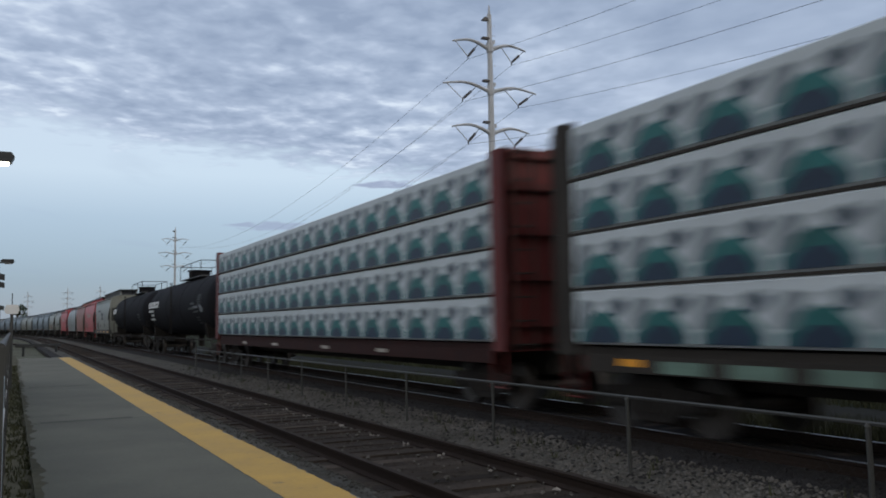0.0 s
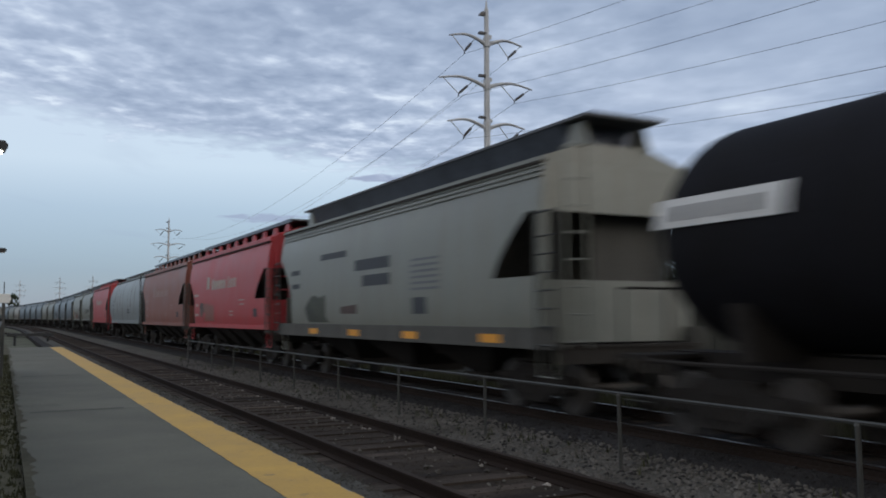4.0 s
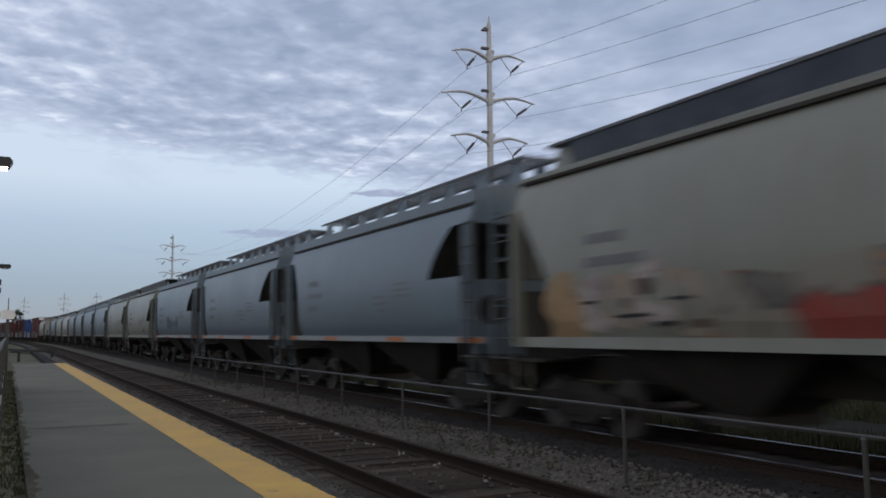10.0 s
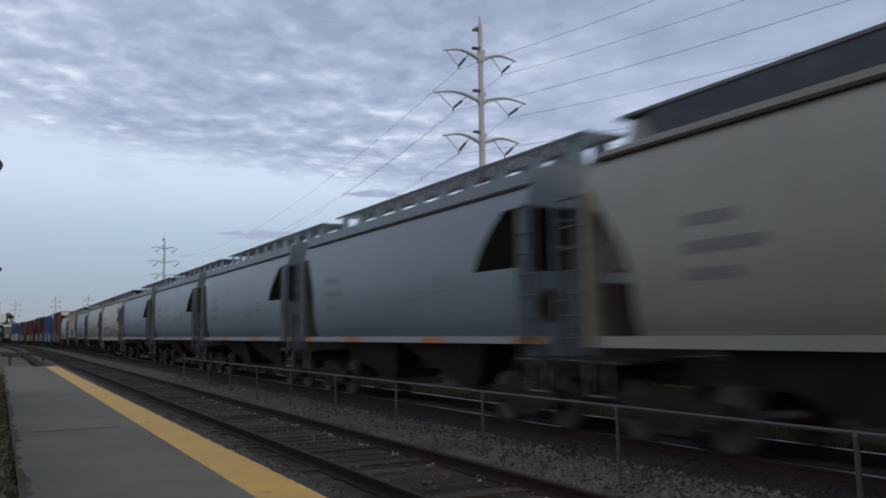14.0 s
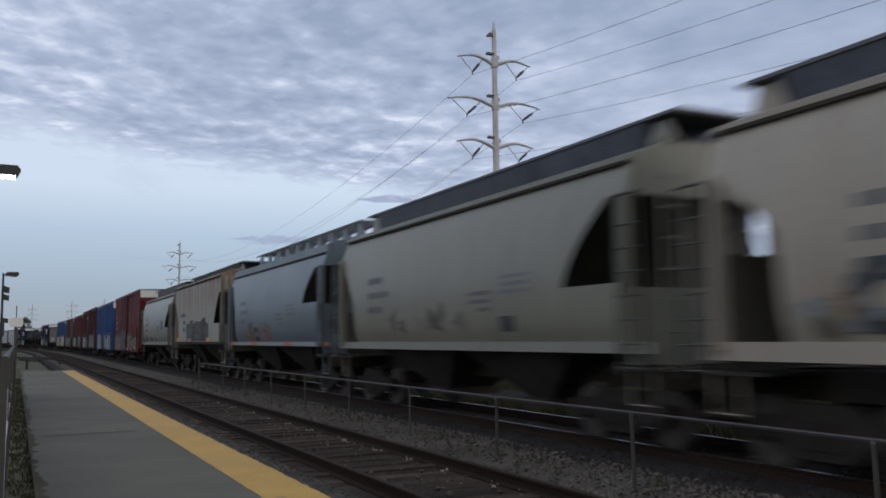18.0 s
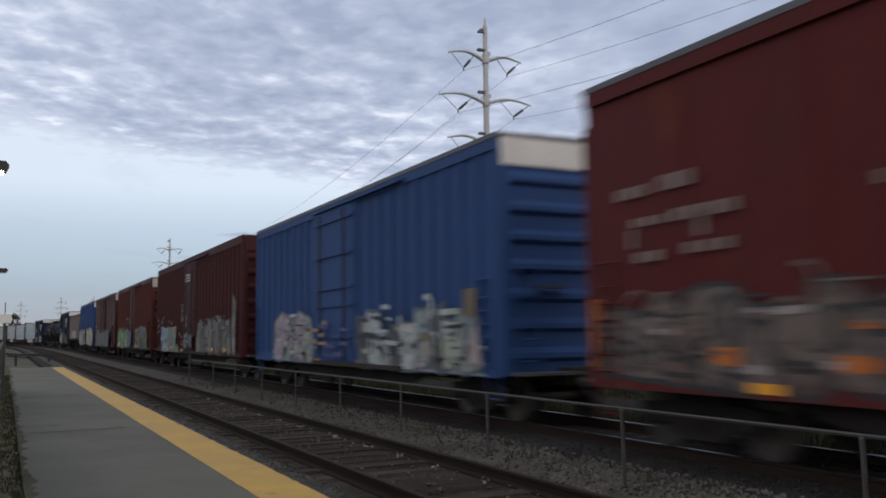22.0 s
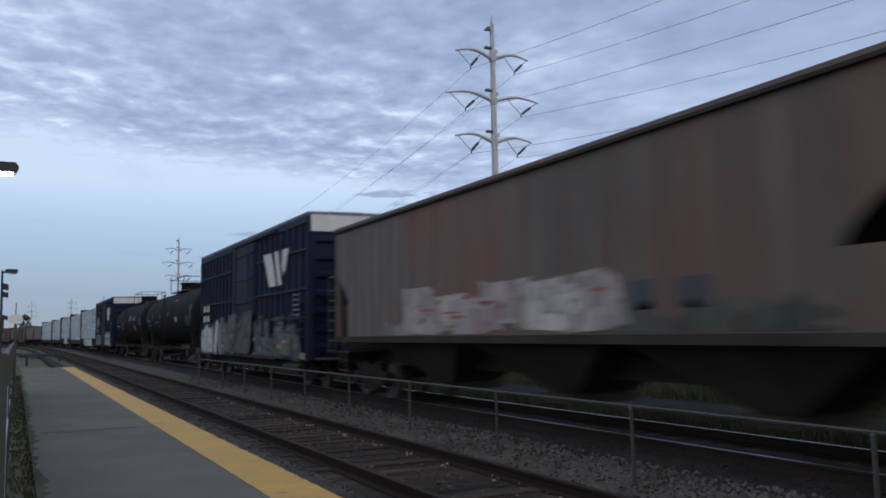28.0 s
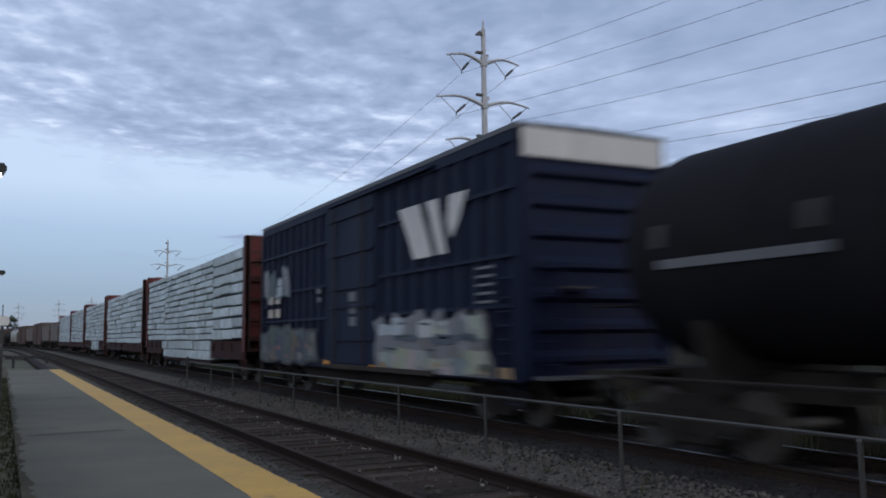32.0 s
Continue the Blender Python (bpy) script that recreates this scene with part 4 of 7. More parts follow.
# ------------------------------------------------------------ railway cars
# A car's own space: x across (the platform is at minus x), y along (minus y is the front), z up from the rails.
def wheel_mesh():
    gg = Geo()
    prof = [(0.0, 0.06), (0.10, 0.10), (0.30, 0.06), (0.36, 0.07), (0.42, 0.07), (0.42, -0.04), (0.445, -0.045), (0.445, -0.07), (0.34, -0.07), (0.28, -0.03), (0.10, -0.06), (0.0, -0.06)]
    n = 20
    vs = [(x, r * math.cos(k * math.tau / n), r * math.sin(k * math.tau / n)) for k in range(n) for r, x in prof]
    m = len(prof)
    gg.add(vs, [(k * m + j, k * m + j + 1, ((k + 1) % n) * m + j + 1, ((k + 1) % n) * m + j) for k in range(n) for j in range(m - 1)])
    return gg.mesh("wheel", M["wheel"], True)


def frame_mesh():
    gg = Geo()
    gg.prism([(-1.12, 0.50), (-1.12, 0.62), (-0.62, 0.66), (-0.42, 0.80), (0.42, 0.80), (0.62, 0.66), (1.12, 0.62), (1.12, 0.50), (0.70, 0.40), (0.36, 0.18), (-0.36, 0.18), (-0.70, 0.40)], "x", -0.07, 0.07)
    for y in (-0.88, 0.88):
        gg.tube((-0.12, y, 0.44), (0.12, y, 0.44), 0.13, 10)
    for y in (-0.16, 0.0, 0.16):
        gg.tube((0.05, y, 0.30), (0.05, y, 0.62), 0.075, 8)
    return gg.mesh("side_frame", M["grime"], False)


def truck(car, y):
    t = part("truck", shared("bolster", lambda: Geo().box(-1.05, 1.05, -0.2, 0.2, 0.52, 0.74).tube((0, 0, 0.6), (0, 0, 0.95), 0.2, 10).mesh("truck", M["grime"])), None, car, at=(0, y, 0))
    fm = shared("side_frame", frame_mesh)
    wm = shared("wheel", wheel_mesh)
    am = shared("axle", lambda: Geo().tube((-0.9, 0, 0), (0.9, 0, 0), 0.08, 8).mesh("axle", M["wheel"], True))
    for s in (-1, 1):
        f = part("side_frame", fm, None, t, at=(s * 1.0, 0, 0))
        f.rotation_euler = (0, 0, 0 if s > 0 else math.pi)
        for yy in (-0.88, 0.88):
            w = part("wheel", wm, None, t, at=(s * 0.765, yy, 0.424))
            w.rotation_euler = (0, 0, 0 if s > 0 else math.pi)
    for yy in (-0.88, 0.88):
        part("axle", am, None, t, at=(0, yy, 0.424))


def couplers(car, L, z=0.86):
    def mk():
        return Geo().box(-0.07, 0.07, 0, 0.75, -0.09, 0.09).prism([(-0.17, 0.62), (0.12, 0.62), (0.19, 0.80), (0.10, 0.93), (-0.05, 0.86), (-0.19, 0.93)], "z", -0.15, 0.15).mesh("coupler", M["under"])
    me = shared("coupler", mk)
    for s in (-1, 1):
        c = part("coupler", me, None, car, at=(0, s * (L / 2 - 0.9), z))
        c.rotation_euler = (0, 0, 0 if s > 0 else math.pi)
        part("air_hose", shared("hose", lambda: Geo().path([(0.3, 0.3, -0.05), (0.32, 0.55, -0.25), (0.3, 0.75, -0.42), (0.22, 0.9, -0.35)], 0.022, 5).mesh("air_hose", M["darkpaint"])), None, c)


FAR = [False]      # the last cars, which never come near, get plainer ladders


def ladder(car, x, y, z0, z1, mat, along="y", width=0.42, steps=None):
    """Stiles bent over into one hoop, with a rung at each step."""
    n = steps or max(2, int((z1 - z0) / 0.4))
    h = width / 2

    def at(q, z):
        return (x, y + q, z) if along == "y" else (x + q, y, z)
    hoop = Geo().path([at(-h, z0 - 0.1), at(-h, z1 + 0.08), at(-h + 0.02, z1 + 0.1), at(h - 0.02, z1 + 0.1), at(h, z1 + 0.08), at(h, z0 - 0.1)], 0.022, 5)
    lad = part("ladder", hoop, mat, car)
    if not FAR[0]:
        me = shared(("rung", along, width, mat.name), lambda: (Geo().tube((0, -h, 0), (0, h, 0), 0.016, 5) if along == "y" else Geo().tube((-h, 0, 0), (h, 0, 0), 0.016, 5)).mesh("rung", mat))
        for k in range(n):
            part("rung", me, None, lad, at=(x, y, z0 + (z1 - z0) * k / n))
    return lad


def curve_at(prof, z):
    """Half width at a height, on a smooth curve through the given points."""
    n = len(prof)
    if z <= prof[0][1] or z >= prof[-1][1] or n < 4:
        return float(np.interp(z, [p[1] for p in prof], [p[0] for p in prof]))
    k = max(i for i in range(n - 1) if prof[i][1] <= z)
    (w0, z0), (w1, z1) = prof[k], prof[k + 1]

    def rise(i):
        a, b = prof[max(0, i - 1)], prof[min(n - 1, i + 1)]
        return (b[0] - a[0]) / (b[1] - a[1])
    f, d = (z - z0) / (z1 - z0), z1 - z0
    return w0 * (1 + 2 * f) * (1 - f) ** 2 + rise(k) * d * f * (1 - f) ** 2 + w1 * f * f * (3 - 2 * f) + rise(k + 1) * d * f * f * (f - 1)


def decal(name, prof, y0, y1, z0, z1, mat, car, label="", rough_top=0.0, rough_side=0.0, seed=0, side=-1, lift=0.006, nz=4, foot=0.0):
    """A painted patch that lies on the side of a car; prof gives the half width over height."""
    rn = random.Random(seed)
    ny = max(1, int(abs(y1 - y0) / 0.28)) if rough_top else 1
    tops = [z1 - (rn.random() ** 1.5) * rough_top for k in range(ny + 1)]
    feet = [z0 + rn.random() * foot for k in range(ny + 1)]
    gg = Geo()
    vs = []
    for k in range(ny + 1):
        for j in range(nz + 1):
            f = j / nz
            z = feet[k] + (tops[k] - feet[k]) * f
            yy = y0 + (y1 - y0) * k / ny
            if rough_side and k in (0, ny):
                yy += rn.uniform(-rough_side, rough_side)
            vs.append((side * (curve_at(prof, z) + lift), yy, z))
    m = nz + 1
    gg.add(vs, [(k * m + j, k * m + j + 1, (k + 1) * m + j + 1, (k + 1) * m + j) for k in range(ny) for j in range(nz)])
    return part(name, gg, mat, car, label)


def piece(prof, car, y0, y1, z0, z1, n, fills, outline, seed, lift=0.008, dip=0.3, holes=2, accents=(), spread=0.6):
    """A row of fat spray-painted letters: dark outlines, fills in a few paints, dark counters and dabs of other paint."""
    rn = random.Random(seed)
    cw = (y1 - y0) / n

    def on_side(pts, up):
        return [(-(curve_at(prof, z) + lift + up), y, z) for y, z in pts]

    def blob(yc, zc, ry, rz, m=14, lean=0.0, power=0.42, wob=0.17):
        out = []
        for i in range(m):
            a = math.tau * i / m
            c, s = math.cos(a), math.sin(a)
            k = 1 + rn.uniform(-wob, wob)
            y = ry * math.copysign(abs(c) ** power, c) * k
            z = rz * math.copysign(abs(s) ** power, s) * k
            out.append((yc + y + lean * z, min(z1 + 0.05, max(z0, zc + z))))
        return out
    line, counter = Geo(), Geo()
    paints = [[] for f in fills]
    for k in range(n):
        top = z1 - rn.random() ** 1.3 * dip
        bot = z0 + rn.random() * 0.12
        yc, zc, lean = y0 + cw * (k + 0.5), (top + bot) / 2, rn.uniform(-0.25, 0.25)
        shape = blob(yc, zc, cw * spread, (top - bot) / 2, lean=lean)
        grow = [(yc + (y - yc) * (1 + 0.07 / max(0.1, cw * spread)), zc + (z - zc) * (1 + 0.14 / (top - bot))) for y, z in shape]
        line.add(on_side(grow, 0.0012 * (k % 2)), [tuple(range(len(grow)))])
        paints[k % len(fills)].append(Geo().add(on_side(shape, 0.003 + 0.0012 * (k % 2)), [tuple(range(len(shape)))]))
        for h in range(holes):
            tall = rn.random() < 0.5
            ry, rz = (rn.uniform(0.03, 0.07), rn.uniform(0.12, 0.28)) if tall else (rn.uniform(0.12, 0.26) * min(1, cw), rn.uniform(0.025, 0.05))
            q = blob(yc + rn.uniform(-0.3, 0.3) * cw, zc + rn.uniform(-0.32, 0.32) * (top - bot), ry, rz, 8, lean, 0.8)
            counter.add(on_side(q, 0.006), [tuple(range(8))])
    if outline is not None:
        tagged(part("graffiti_outline", line, outline, car), kind="stuff")
        tagged(part("graffiti_counter", counter, outline, car), kind="stuff")
    for f, shapes in zip(fills, paints):
        for q in shapes:
            part("graffiti", q, f, car)
    for mat, count, ry, rz in accents:
        q = Geo()
        for k in range(count):
            b = blob(rn.uniform(y0, y1), rn.uniform(z0 + 0.1, z1 - 0.3), ry * rn.uniform(0.5, 1.3), rz * rn.uniform(0.6, 1.3), 8)
            q.add(on_side(b, 0.0085), [tuple(range(8))])
        tagged(part("graffiti_dab", q, mat, car), kind="stuff")


def ribbon(geo, prof, pts, w, lift):
    """A brush line of even width through points (y, z) on the side of a car."""
    for (ya, za), (yb, zb) in zip(pts, pts[1:]):
        d = math.hypot(yb - ya, zb - za) or 1.0
        oy, oz = -(zb - za) / d * w / 2, (yb - ya) / d * w / 2
        ey, ez = (yb - ya) / d * w * 0.4, (zb - za) / d * w * 0.4
        q = [(ya - ey + oy, za - ez + oz), (ya - ey - oy, za - ez - oz), (yb + ey - oy, zb + ez - oz), (yb + ey + oy, zb + ez + oz)]
        geo.add([(-(curve_at(prof, z) + lift), y, z) for y, z in q], [(0, 1, 2, 3)])
        lift += 0.0004


def strokes(prof, car, y0, y1, z0, z1, n, mat, seed, lift=0.016, w=0.06, flat=0.4):
    """Loose brush lines of spray paint: flat arcs, hooks and short dashes."""
    rn = random.Random(seed)
    g_ = Geo()
    for k in range(n):
        y, z = rn.uniform(y0, y1), rn.uniform(z0 + 0.08, z1 - 0.08)
        ln = rn.uniform(0.25, 0.75)
        if rn.random() < flat:
            pts = [(y, z), (min(y1, y + ln), z + rn.uniform(-0.03, 0.05))]
        else:
            a0, da, r = rn.uniform(0, 6.28), rn.uniform(1.6, 3.6), rn.uniform(0.14, 0.34)
            pts = [(min(y1, max(y0, y + r * math.cos(a0 + da * i / 6))), min(z1, max(z0, z + 1.2 * r * math.sin(a0 + da * i / 6)))) for i in range(7)]
        ribbon(g_, prof, pts, w * rn.uniform(0.6, 1.3), lift + 0.003 * (k % 3))
    return tagged(part("graffiti_scrawl", g_, mat, car), kind="stuff")


def blocks(prof, car, y0, y1, z0, z1, n, line, fill, seed, lift=0.014, w=0.13):
    """Square spray-painted letters: outlined strokes round blocks of another paint."""
    rn = random.Random(seed)
    cw = (y1 - y0) / n
    shapes = ([(0, 0), (0, 1), (1, 1), (1, 0.55), (0, 0.55)], [(0, 0), (0, 1), (1, 1), (1, 0.5), (0.1, 0.5), (1, 0)], [(1, 1), (0, 1), (0, 0.5), (1, 0.5), (1, 0), (0, 0)], [(0, 0), (0.15, 1), (0.85, 1), (1, 0), (0.8, 0.45), (0.2, 0.45)])
    a, b = Geo(), Geo()
    for k in range(n):
        q = shapes[rn.randrange(4)]
        ya, yb = y0 + cw * (k + 0.92), y0 + cw * (k + 0.08)
        za, zb = z0 + rn.uniform(0, 0.12), z1 - rn.uniform(0, 0.2)
        ribbon(a, prof, [(ya + (yb - ya) * u, za + (zb - za) * v) for u, v in q], w, lift + 0.004)
        for v0, v1 in ((0.08, 0.42), (0.62, 0.92)):
            ribbon(b, prof, [(ya + (yb - ya) * 0.5, za + (zb - za) * v0), (ya + (yb - ya) * 0.5, za + (zb - za) * v1)], cw * 0.6, lift)
    tagged(part("graffiti_fill", b, fill, car), kind="stuff")
    tagged(part("graffiti_lettering", a, line, car), kind="stuff")


def bars(prof, y, z, car, mat, widths=(0.9, 0.7), h=0.16, gap=0.1, dirn=1):
    """Unreadable lettering as plain bars, one row above another."""
    gg = Geo()
    for k, w in enumerate(widths):
        zz = z - k * (h + gap)
        x0 = -(curve_at(prof, zz) + 0.007)
        x1 = -(curve_at(prof, zz + h) + 0.007)
        gg.add([(x0, y, zz), (x1, y, zz + h), (x1, y + dirn * w, zz + h), (x0, y + dirn * w, zz)], [(0, 1, 2, 3)])
    return part("lettering", gg, mat, car)


def sills(car, prof, half, z0, z1, mat, stripe=None):
    w = curve_at(prof, z1)
    for s in (-1, 1):
        o = part("side_sill", Geo().box(s * (w - 0.10), s * (w + 0.035), -half, half, z0, z1), mat, car)
        if stripe:
            for y in (-half + 0.5, -half * 0.35, half * 0.35, half - 0.5):
                part("reflector", Geo().box(s * (w + 0.035), s * (w + 0.041), y - 0.45, y + 0.45, z0 + 0.015, z1 - 0.015), stripe, o)


def hopper(name, label, L, paint, prof, bays=2, open_z=2.62, inset=(0.3, 0.25), slant=(1.45, 0.4), sill=("white", 1.36, 1.5), stripe=None,
           board=True, board_w=0.7, board_z=4.86, roof_rise=0.34, end_paint=None, hole=False, hatch="trough", head_z=3.6, round_ends=False, reach=0.0, closed=False, chord=(-0.02, 0.07), rear_post=True):
    """A covered hopper with open cages at its ends. prof: half width over height from sill to eave."""
    car = thing(name, label, "hopper car", group="cars of the freight train")
    P, EP = M[paint], M[end_paint or paint]
    half = L / 2 - 0.45
    zl, zt = prof[0][1], prof[-1][1]
    we = prof[-1][0]
    cf, ct = (half - 0.1, half - 0.1) if round_ends else (half - inset[0], half - inset[1])

    def bulge(z):
        return half + 0.12 - 0.78 * ((z - 2.75) / 1.3) ** 2

    def cut(z, low):
        """How far the side sheet stands back from the corner at an opening."""
        f = max(0.0, min(1.0, (head_z - z) / (head_z - open_z)))
        return slant[1] + (slant[0] - slant[1]) * math.sin(f * 1.25) / math.sin(1.25) if z < head_z + 0.001 and (low or z > open_z - 0.001) else 0.0

    def steps(a, b, n):
        return [a + (b - a) * i / n for i in range(n + 1)]
    if round_ends:
        rows = [(z, bulge(z), bulge(z)) for z in steps(zl, zt, 22)]
    else:
        rows = [(z, cf, ct - slant[0] + 0.35) for z in steps(zl, open_z, 14)]
        rows += [(z + 0.004, cf - cut(z, True), ct - max(0.0, cut(z, True) - 0.35)) for z in steps(open_z, head_z, 14)]
        rows += [(z + 0.008, cf, ct) for z in steps(head_z, zt - 0.008, 6)]
    for side in (-1, 1):
        n = 13
        q = Geo()
        q.add([(side * curve_at(prof, z), -fr + (tr + fr) * k / (n - 1), z) for z, fr, tr in rows for k in range(n)],
              [(i * n + k, i * n + k + 1, (i + 1) * n + k + 1, (i + 1) * n + k) for i in range(len(rows) - 1) for k in range(n - 1)])
        part("side_sheet", q, P, car, smooth=True)
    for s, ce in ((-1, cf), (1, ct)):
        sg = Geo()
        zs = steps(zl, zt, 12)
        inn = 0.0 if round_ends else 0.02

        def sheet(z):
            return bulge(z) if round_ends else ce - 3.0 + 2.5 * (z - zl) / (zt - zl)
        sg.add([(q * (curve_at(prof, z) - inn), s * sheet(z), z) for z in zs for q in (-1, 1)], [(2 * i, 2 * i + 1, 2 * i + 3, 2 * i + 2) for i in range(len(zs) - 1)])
        # in open cages the slope sheet takes the shade-toned colour
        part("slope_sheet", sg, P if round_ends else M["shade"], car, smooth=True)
    # roof with its eave
    rg = Geo()
    rf, rt = (half - 0.55, half - 0.55) if round_ends else (cf, ct)
    lo, hi = zt + chord[0], zt + chord[1]
    lip = 0.05 if chord[0] > -0.1 else 0.085
    rg.prism([(-we - lip, lo), (-we - lip, hi), (-we + 0.12, hi + 0.05), (-0.62, zt + roof_rise), (0.62, zt + roof_rise), (we - 0.12, hi + 0.05), (we + lip, hi), (we + lip, lo)], "y", -rf, rt)
    part("roof", rg, EP, car)
    for q in (-1, 1):
        part("eave_rail", Geo().box(q * (we + lip + 0.002), q * (we + lip + 0.025), -rf + 0.06, rt - 0.06, lo - (0.03 if lip < 0.06 else 0.06), lo + 0.02), M["under"], car)
    top = zt + roof_rise
    if hatch == "trough":
        part("hatch_cover", Geo().prism([(-0.60, top - 0.01), (-board_w + 0.03, board_z - 0.052), (board_w - 0.03, board_z - 0.052), (0.60, top - 0.01)], "y", -cf + 0.5, ct - 0.5), M["trough"], car)
    else:
        k = int(2 * half / 1.45)
        for i in range(k):
            y = -cf + 0.8 + (cf + ct - 1.6) * i / (k - 1)
            part("hatch_cover", Geo().tube((0, y, top - 0.02), (0, y, top + 0.13), 0.40, 12, 0.36), EP, car, smooth=True)
    if board:
        if hatch == "trough" or board_w > 0.8:
            bg = Geo().box(-board_w, board_w, -cf - 0.3, ct + 0.15, board_z - 0.05, board_z)
        else:
            # an open grating: edge angles, long bars and cross bars
            bg = Geo()
            for q in (-1, 1):
                bg.box(q * board_w, q * (board_w - 0.03), -cf - 0.3, ct + 0.15, board_z - 0.055, board_z)
            n = int(2 * (board_w - 0.05) / 0.075)
            for i in range(n):
                x = -board_w + 0.05 + (2 * board_w - 0.1) * (i + 0.5) / n
                bg.box(x - 0.009, x + 0.009, -cf - 0.29, ct + 0.14, board_z - 0.024, board_z - 0.004)
            for i in range(int((cf + ct) / 0.4)):
                y = -cf - 0.2 + 0.4 * i
                bg.box(-board_w + 0.03, board_w - 0.03, y - 0.02, y + 0.02, board_z - 0.05, board_z - 0.02)
        b = part("running_board", bg, M["walkway"], car, "dark grating walkway along the roof")
        if board_w > 0.8:
            for q in (-1, 1):
                part("board_edge", Geo().box(q * (board_w + 0.002), q * (board_w + 0.022), -cf - 0.3, ct + 0.15, board_z - 0.11, board_z + 0.004), M["trough"], b)
        k = int(2 * half / 1.35) if hatch != "trough" else 1
        for i in range(k + 1):
            y = -cf + 0.2 + (cf + ct - 0.4) * i / k
            for s in (-1, 1):
                part("bracket", shared(("brk", round(board_z - top, 2), paint), lambda: Geo().prism([(-0.30, 0), (0.30, 0), (0.14, board_z - top - 0.04), (-0.14, board_z - top - 0.04)], "x", -0.03, 0.03).mesh("bracket", EP)), None, b, at=(s * (board_w - (0.14 if board_w < 0.8 else 0.02)), y, top - 0.02 + (0 if board_w < 0.63 else -0.03 if board_w < 0.8 else -0.08)))
    # ends
    wl = curve_at(prof, min(open_z, 2.4))
    for s, ce in ((-1, cf), (1, ct)):
        if not round_ends:
            for q in (-1, 1) if s < 0 or rear_post else ():
                part("corner_post", Geo().box(q * (wl - 0.18), q * (wl - 0.02), s * (ce - 0.14), s * (ce - 0.002), zl, head_z + 0.02), EP, car)
            hd = [(x, z) for z, x in ((head_z, curve_at(prof, head_z)), ((head_z + zt) / 2, curve_at(prof, (head_z + zt) / 2)), (zt - 0.022, we))]
            part("end_header", Geo().prism([(-x, z) for x, z in hd] + [(x, z) for x, z in reversed(hd)], "y", s * (ce - 0.06), s * (ce + 0.004)), EP, car)
            # the rear panel gets the shade tone in place of the paint
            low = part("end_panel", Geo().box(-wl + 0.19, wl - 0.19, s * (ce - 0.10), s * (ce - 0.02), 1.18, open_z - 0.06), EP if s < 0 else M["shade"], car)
            if hole and s < 0:
                # solid dark discs draw the shade inside two round holes
                for q in (-1, 1):
                    part("opening", Geo().tube((q * 0.98, -ce + 0.03, 2.0), (q * 0.98, -ce + 0.014, 2.0), 0.29, 18), M["under"], low)
            # added dark sheets that block the sky and carry the cage's shade
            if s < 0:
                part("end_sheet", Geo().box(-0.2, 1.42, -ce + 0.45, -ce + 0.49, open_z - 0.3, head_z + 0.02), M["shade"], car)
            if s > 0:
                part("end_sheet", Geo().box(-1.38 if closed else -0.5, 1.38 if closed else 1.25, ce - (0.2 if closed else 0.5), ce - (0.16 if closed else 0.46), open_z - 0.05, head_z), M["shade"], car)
        # ladders of closed cars are coloured with the same shade tone
        ladder(car, -(wl + 0.03), s * (ce + 0.2), 1.15, (zt - 0.1) if round_ends else head_z - 0.15, M["shade" if closed else "galv"], "y", 0.5, 7)
        ladder(car, s * 0.2 - 0.9, s * (half + 0.04), 1.2, zt + 0.1, EP, "x")
        part("end_platform", Geo().box(-1.45, 1.45, s * (half + 0.02), s * (half - 0.9), 1.1, 1.15), M["under"], car)
        part("end_sill", Geo().box(-1.4, 1.4, s * (half + 0.0), s * (half - 0.14), 0.85, 1.1), M["under"], car)
        for q in (-1, 1):
            part("step", Geo().path([(q * 1.42, s * (half - 0.1), 1.1), (q * 1.42, s * (half - 0.1), 0.64), (q * 1.42, s * (half - 0.55), 0.64), (q * 1.42, s * (half - 0.55), 1.1)], 0.017, 5), EP, car)
    # sills, bays
    sm, s0, s1 = sill
    sills(car, prof, half - (0.7 if round_ends else 0.02), s0, s1, M[sm], M[stripe] if stripe else None)
    part("centre_sill", Geo().box(-0.32, 0.32, -half + 0.1, half - 0.1, 0.78, 1.15), M["under"], car)
    blen = (2 * half - 4.4) / bays
    for k in range(bays):
        yc = -half + 2.2 + blen * (k + 0.5)
        w = curve_at(prof, zl) - 0.15
        bg_ = Geo()
        t0, t1 = blen * 0.49, 0.36
        bg_.add([(-w, yc - t0, zl), (w, yc - t0, zl), (w, yc + t0, zl), (-w, yc + t0, zl), (-0.55, yc - t1, 0.5), (0.55, yc - t1, 0.5), (0.55, yc + t1, 0.5), (-0.55, yc + t1, 0.5)],
                [(0, 1, 5, 4), (1, 2, 6, 5), (2, 3, 7, 6), (3, 0, 4, 7), (4, 5, 6, 7)])
        bay = part("hopper_bay", bg_, M["under"], car)
        part("outlet_gate", Geo().box(-0.7, 0.7, yc - 0.42, yc + 0.42, 0.34, 0.5), M["under"], bay)
    truck(car, -half + 1.35)
    truck(car, half - 1.35)
    couplers(car, L + reach)
    return car, prof, half


ROUND = [(1.40, 1.40), (1.52, 1.75), (1.58, 2.3), (1.58, 2.75), (1.535, 3.25), (1.44, 3.7), (1.30, 4.10)]
EAVED = [(1.50, 1.25), (1.545, 1.6), (1.57, 2.2), (1.57, 2.8), (1.545, 3.4), (1.48, 3.85), (1.42, 4.12)]
FLAT = [(1.52, 1.50), (1.52, 2.2), (1.52, 3.0), (1.52, 3.8), (1.52, 4.28)]
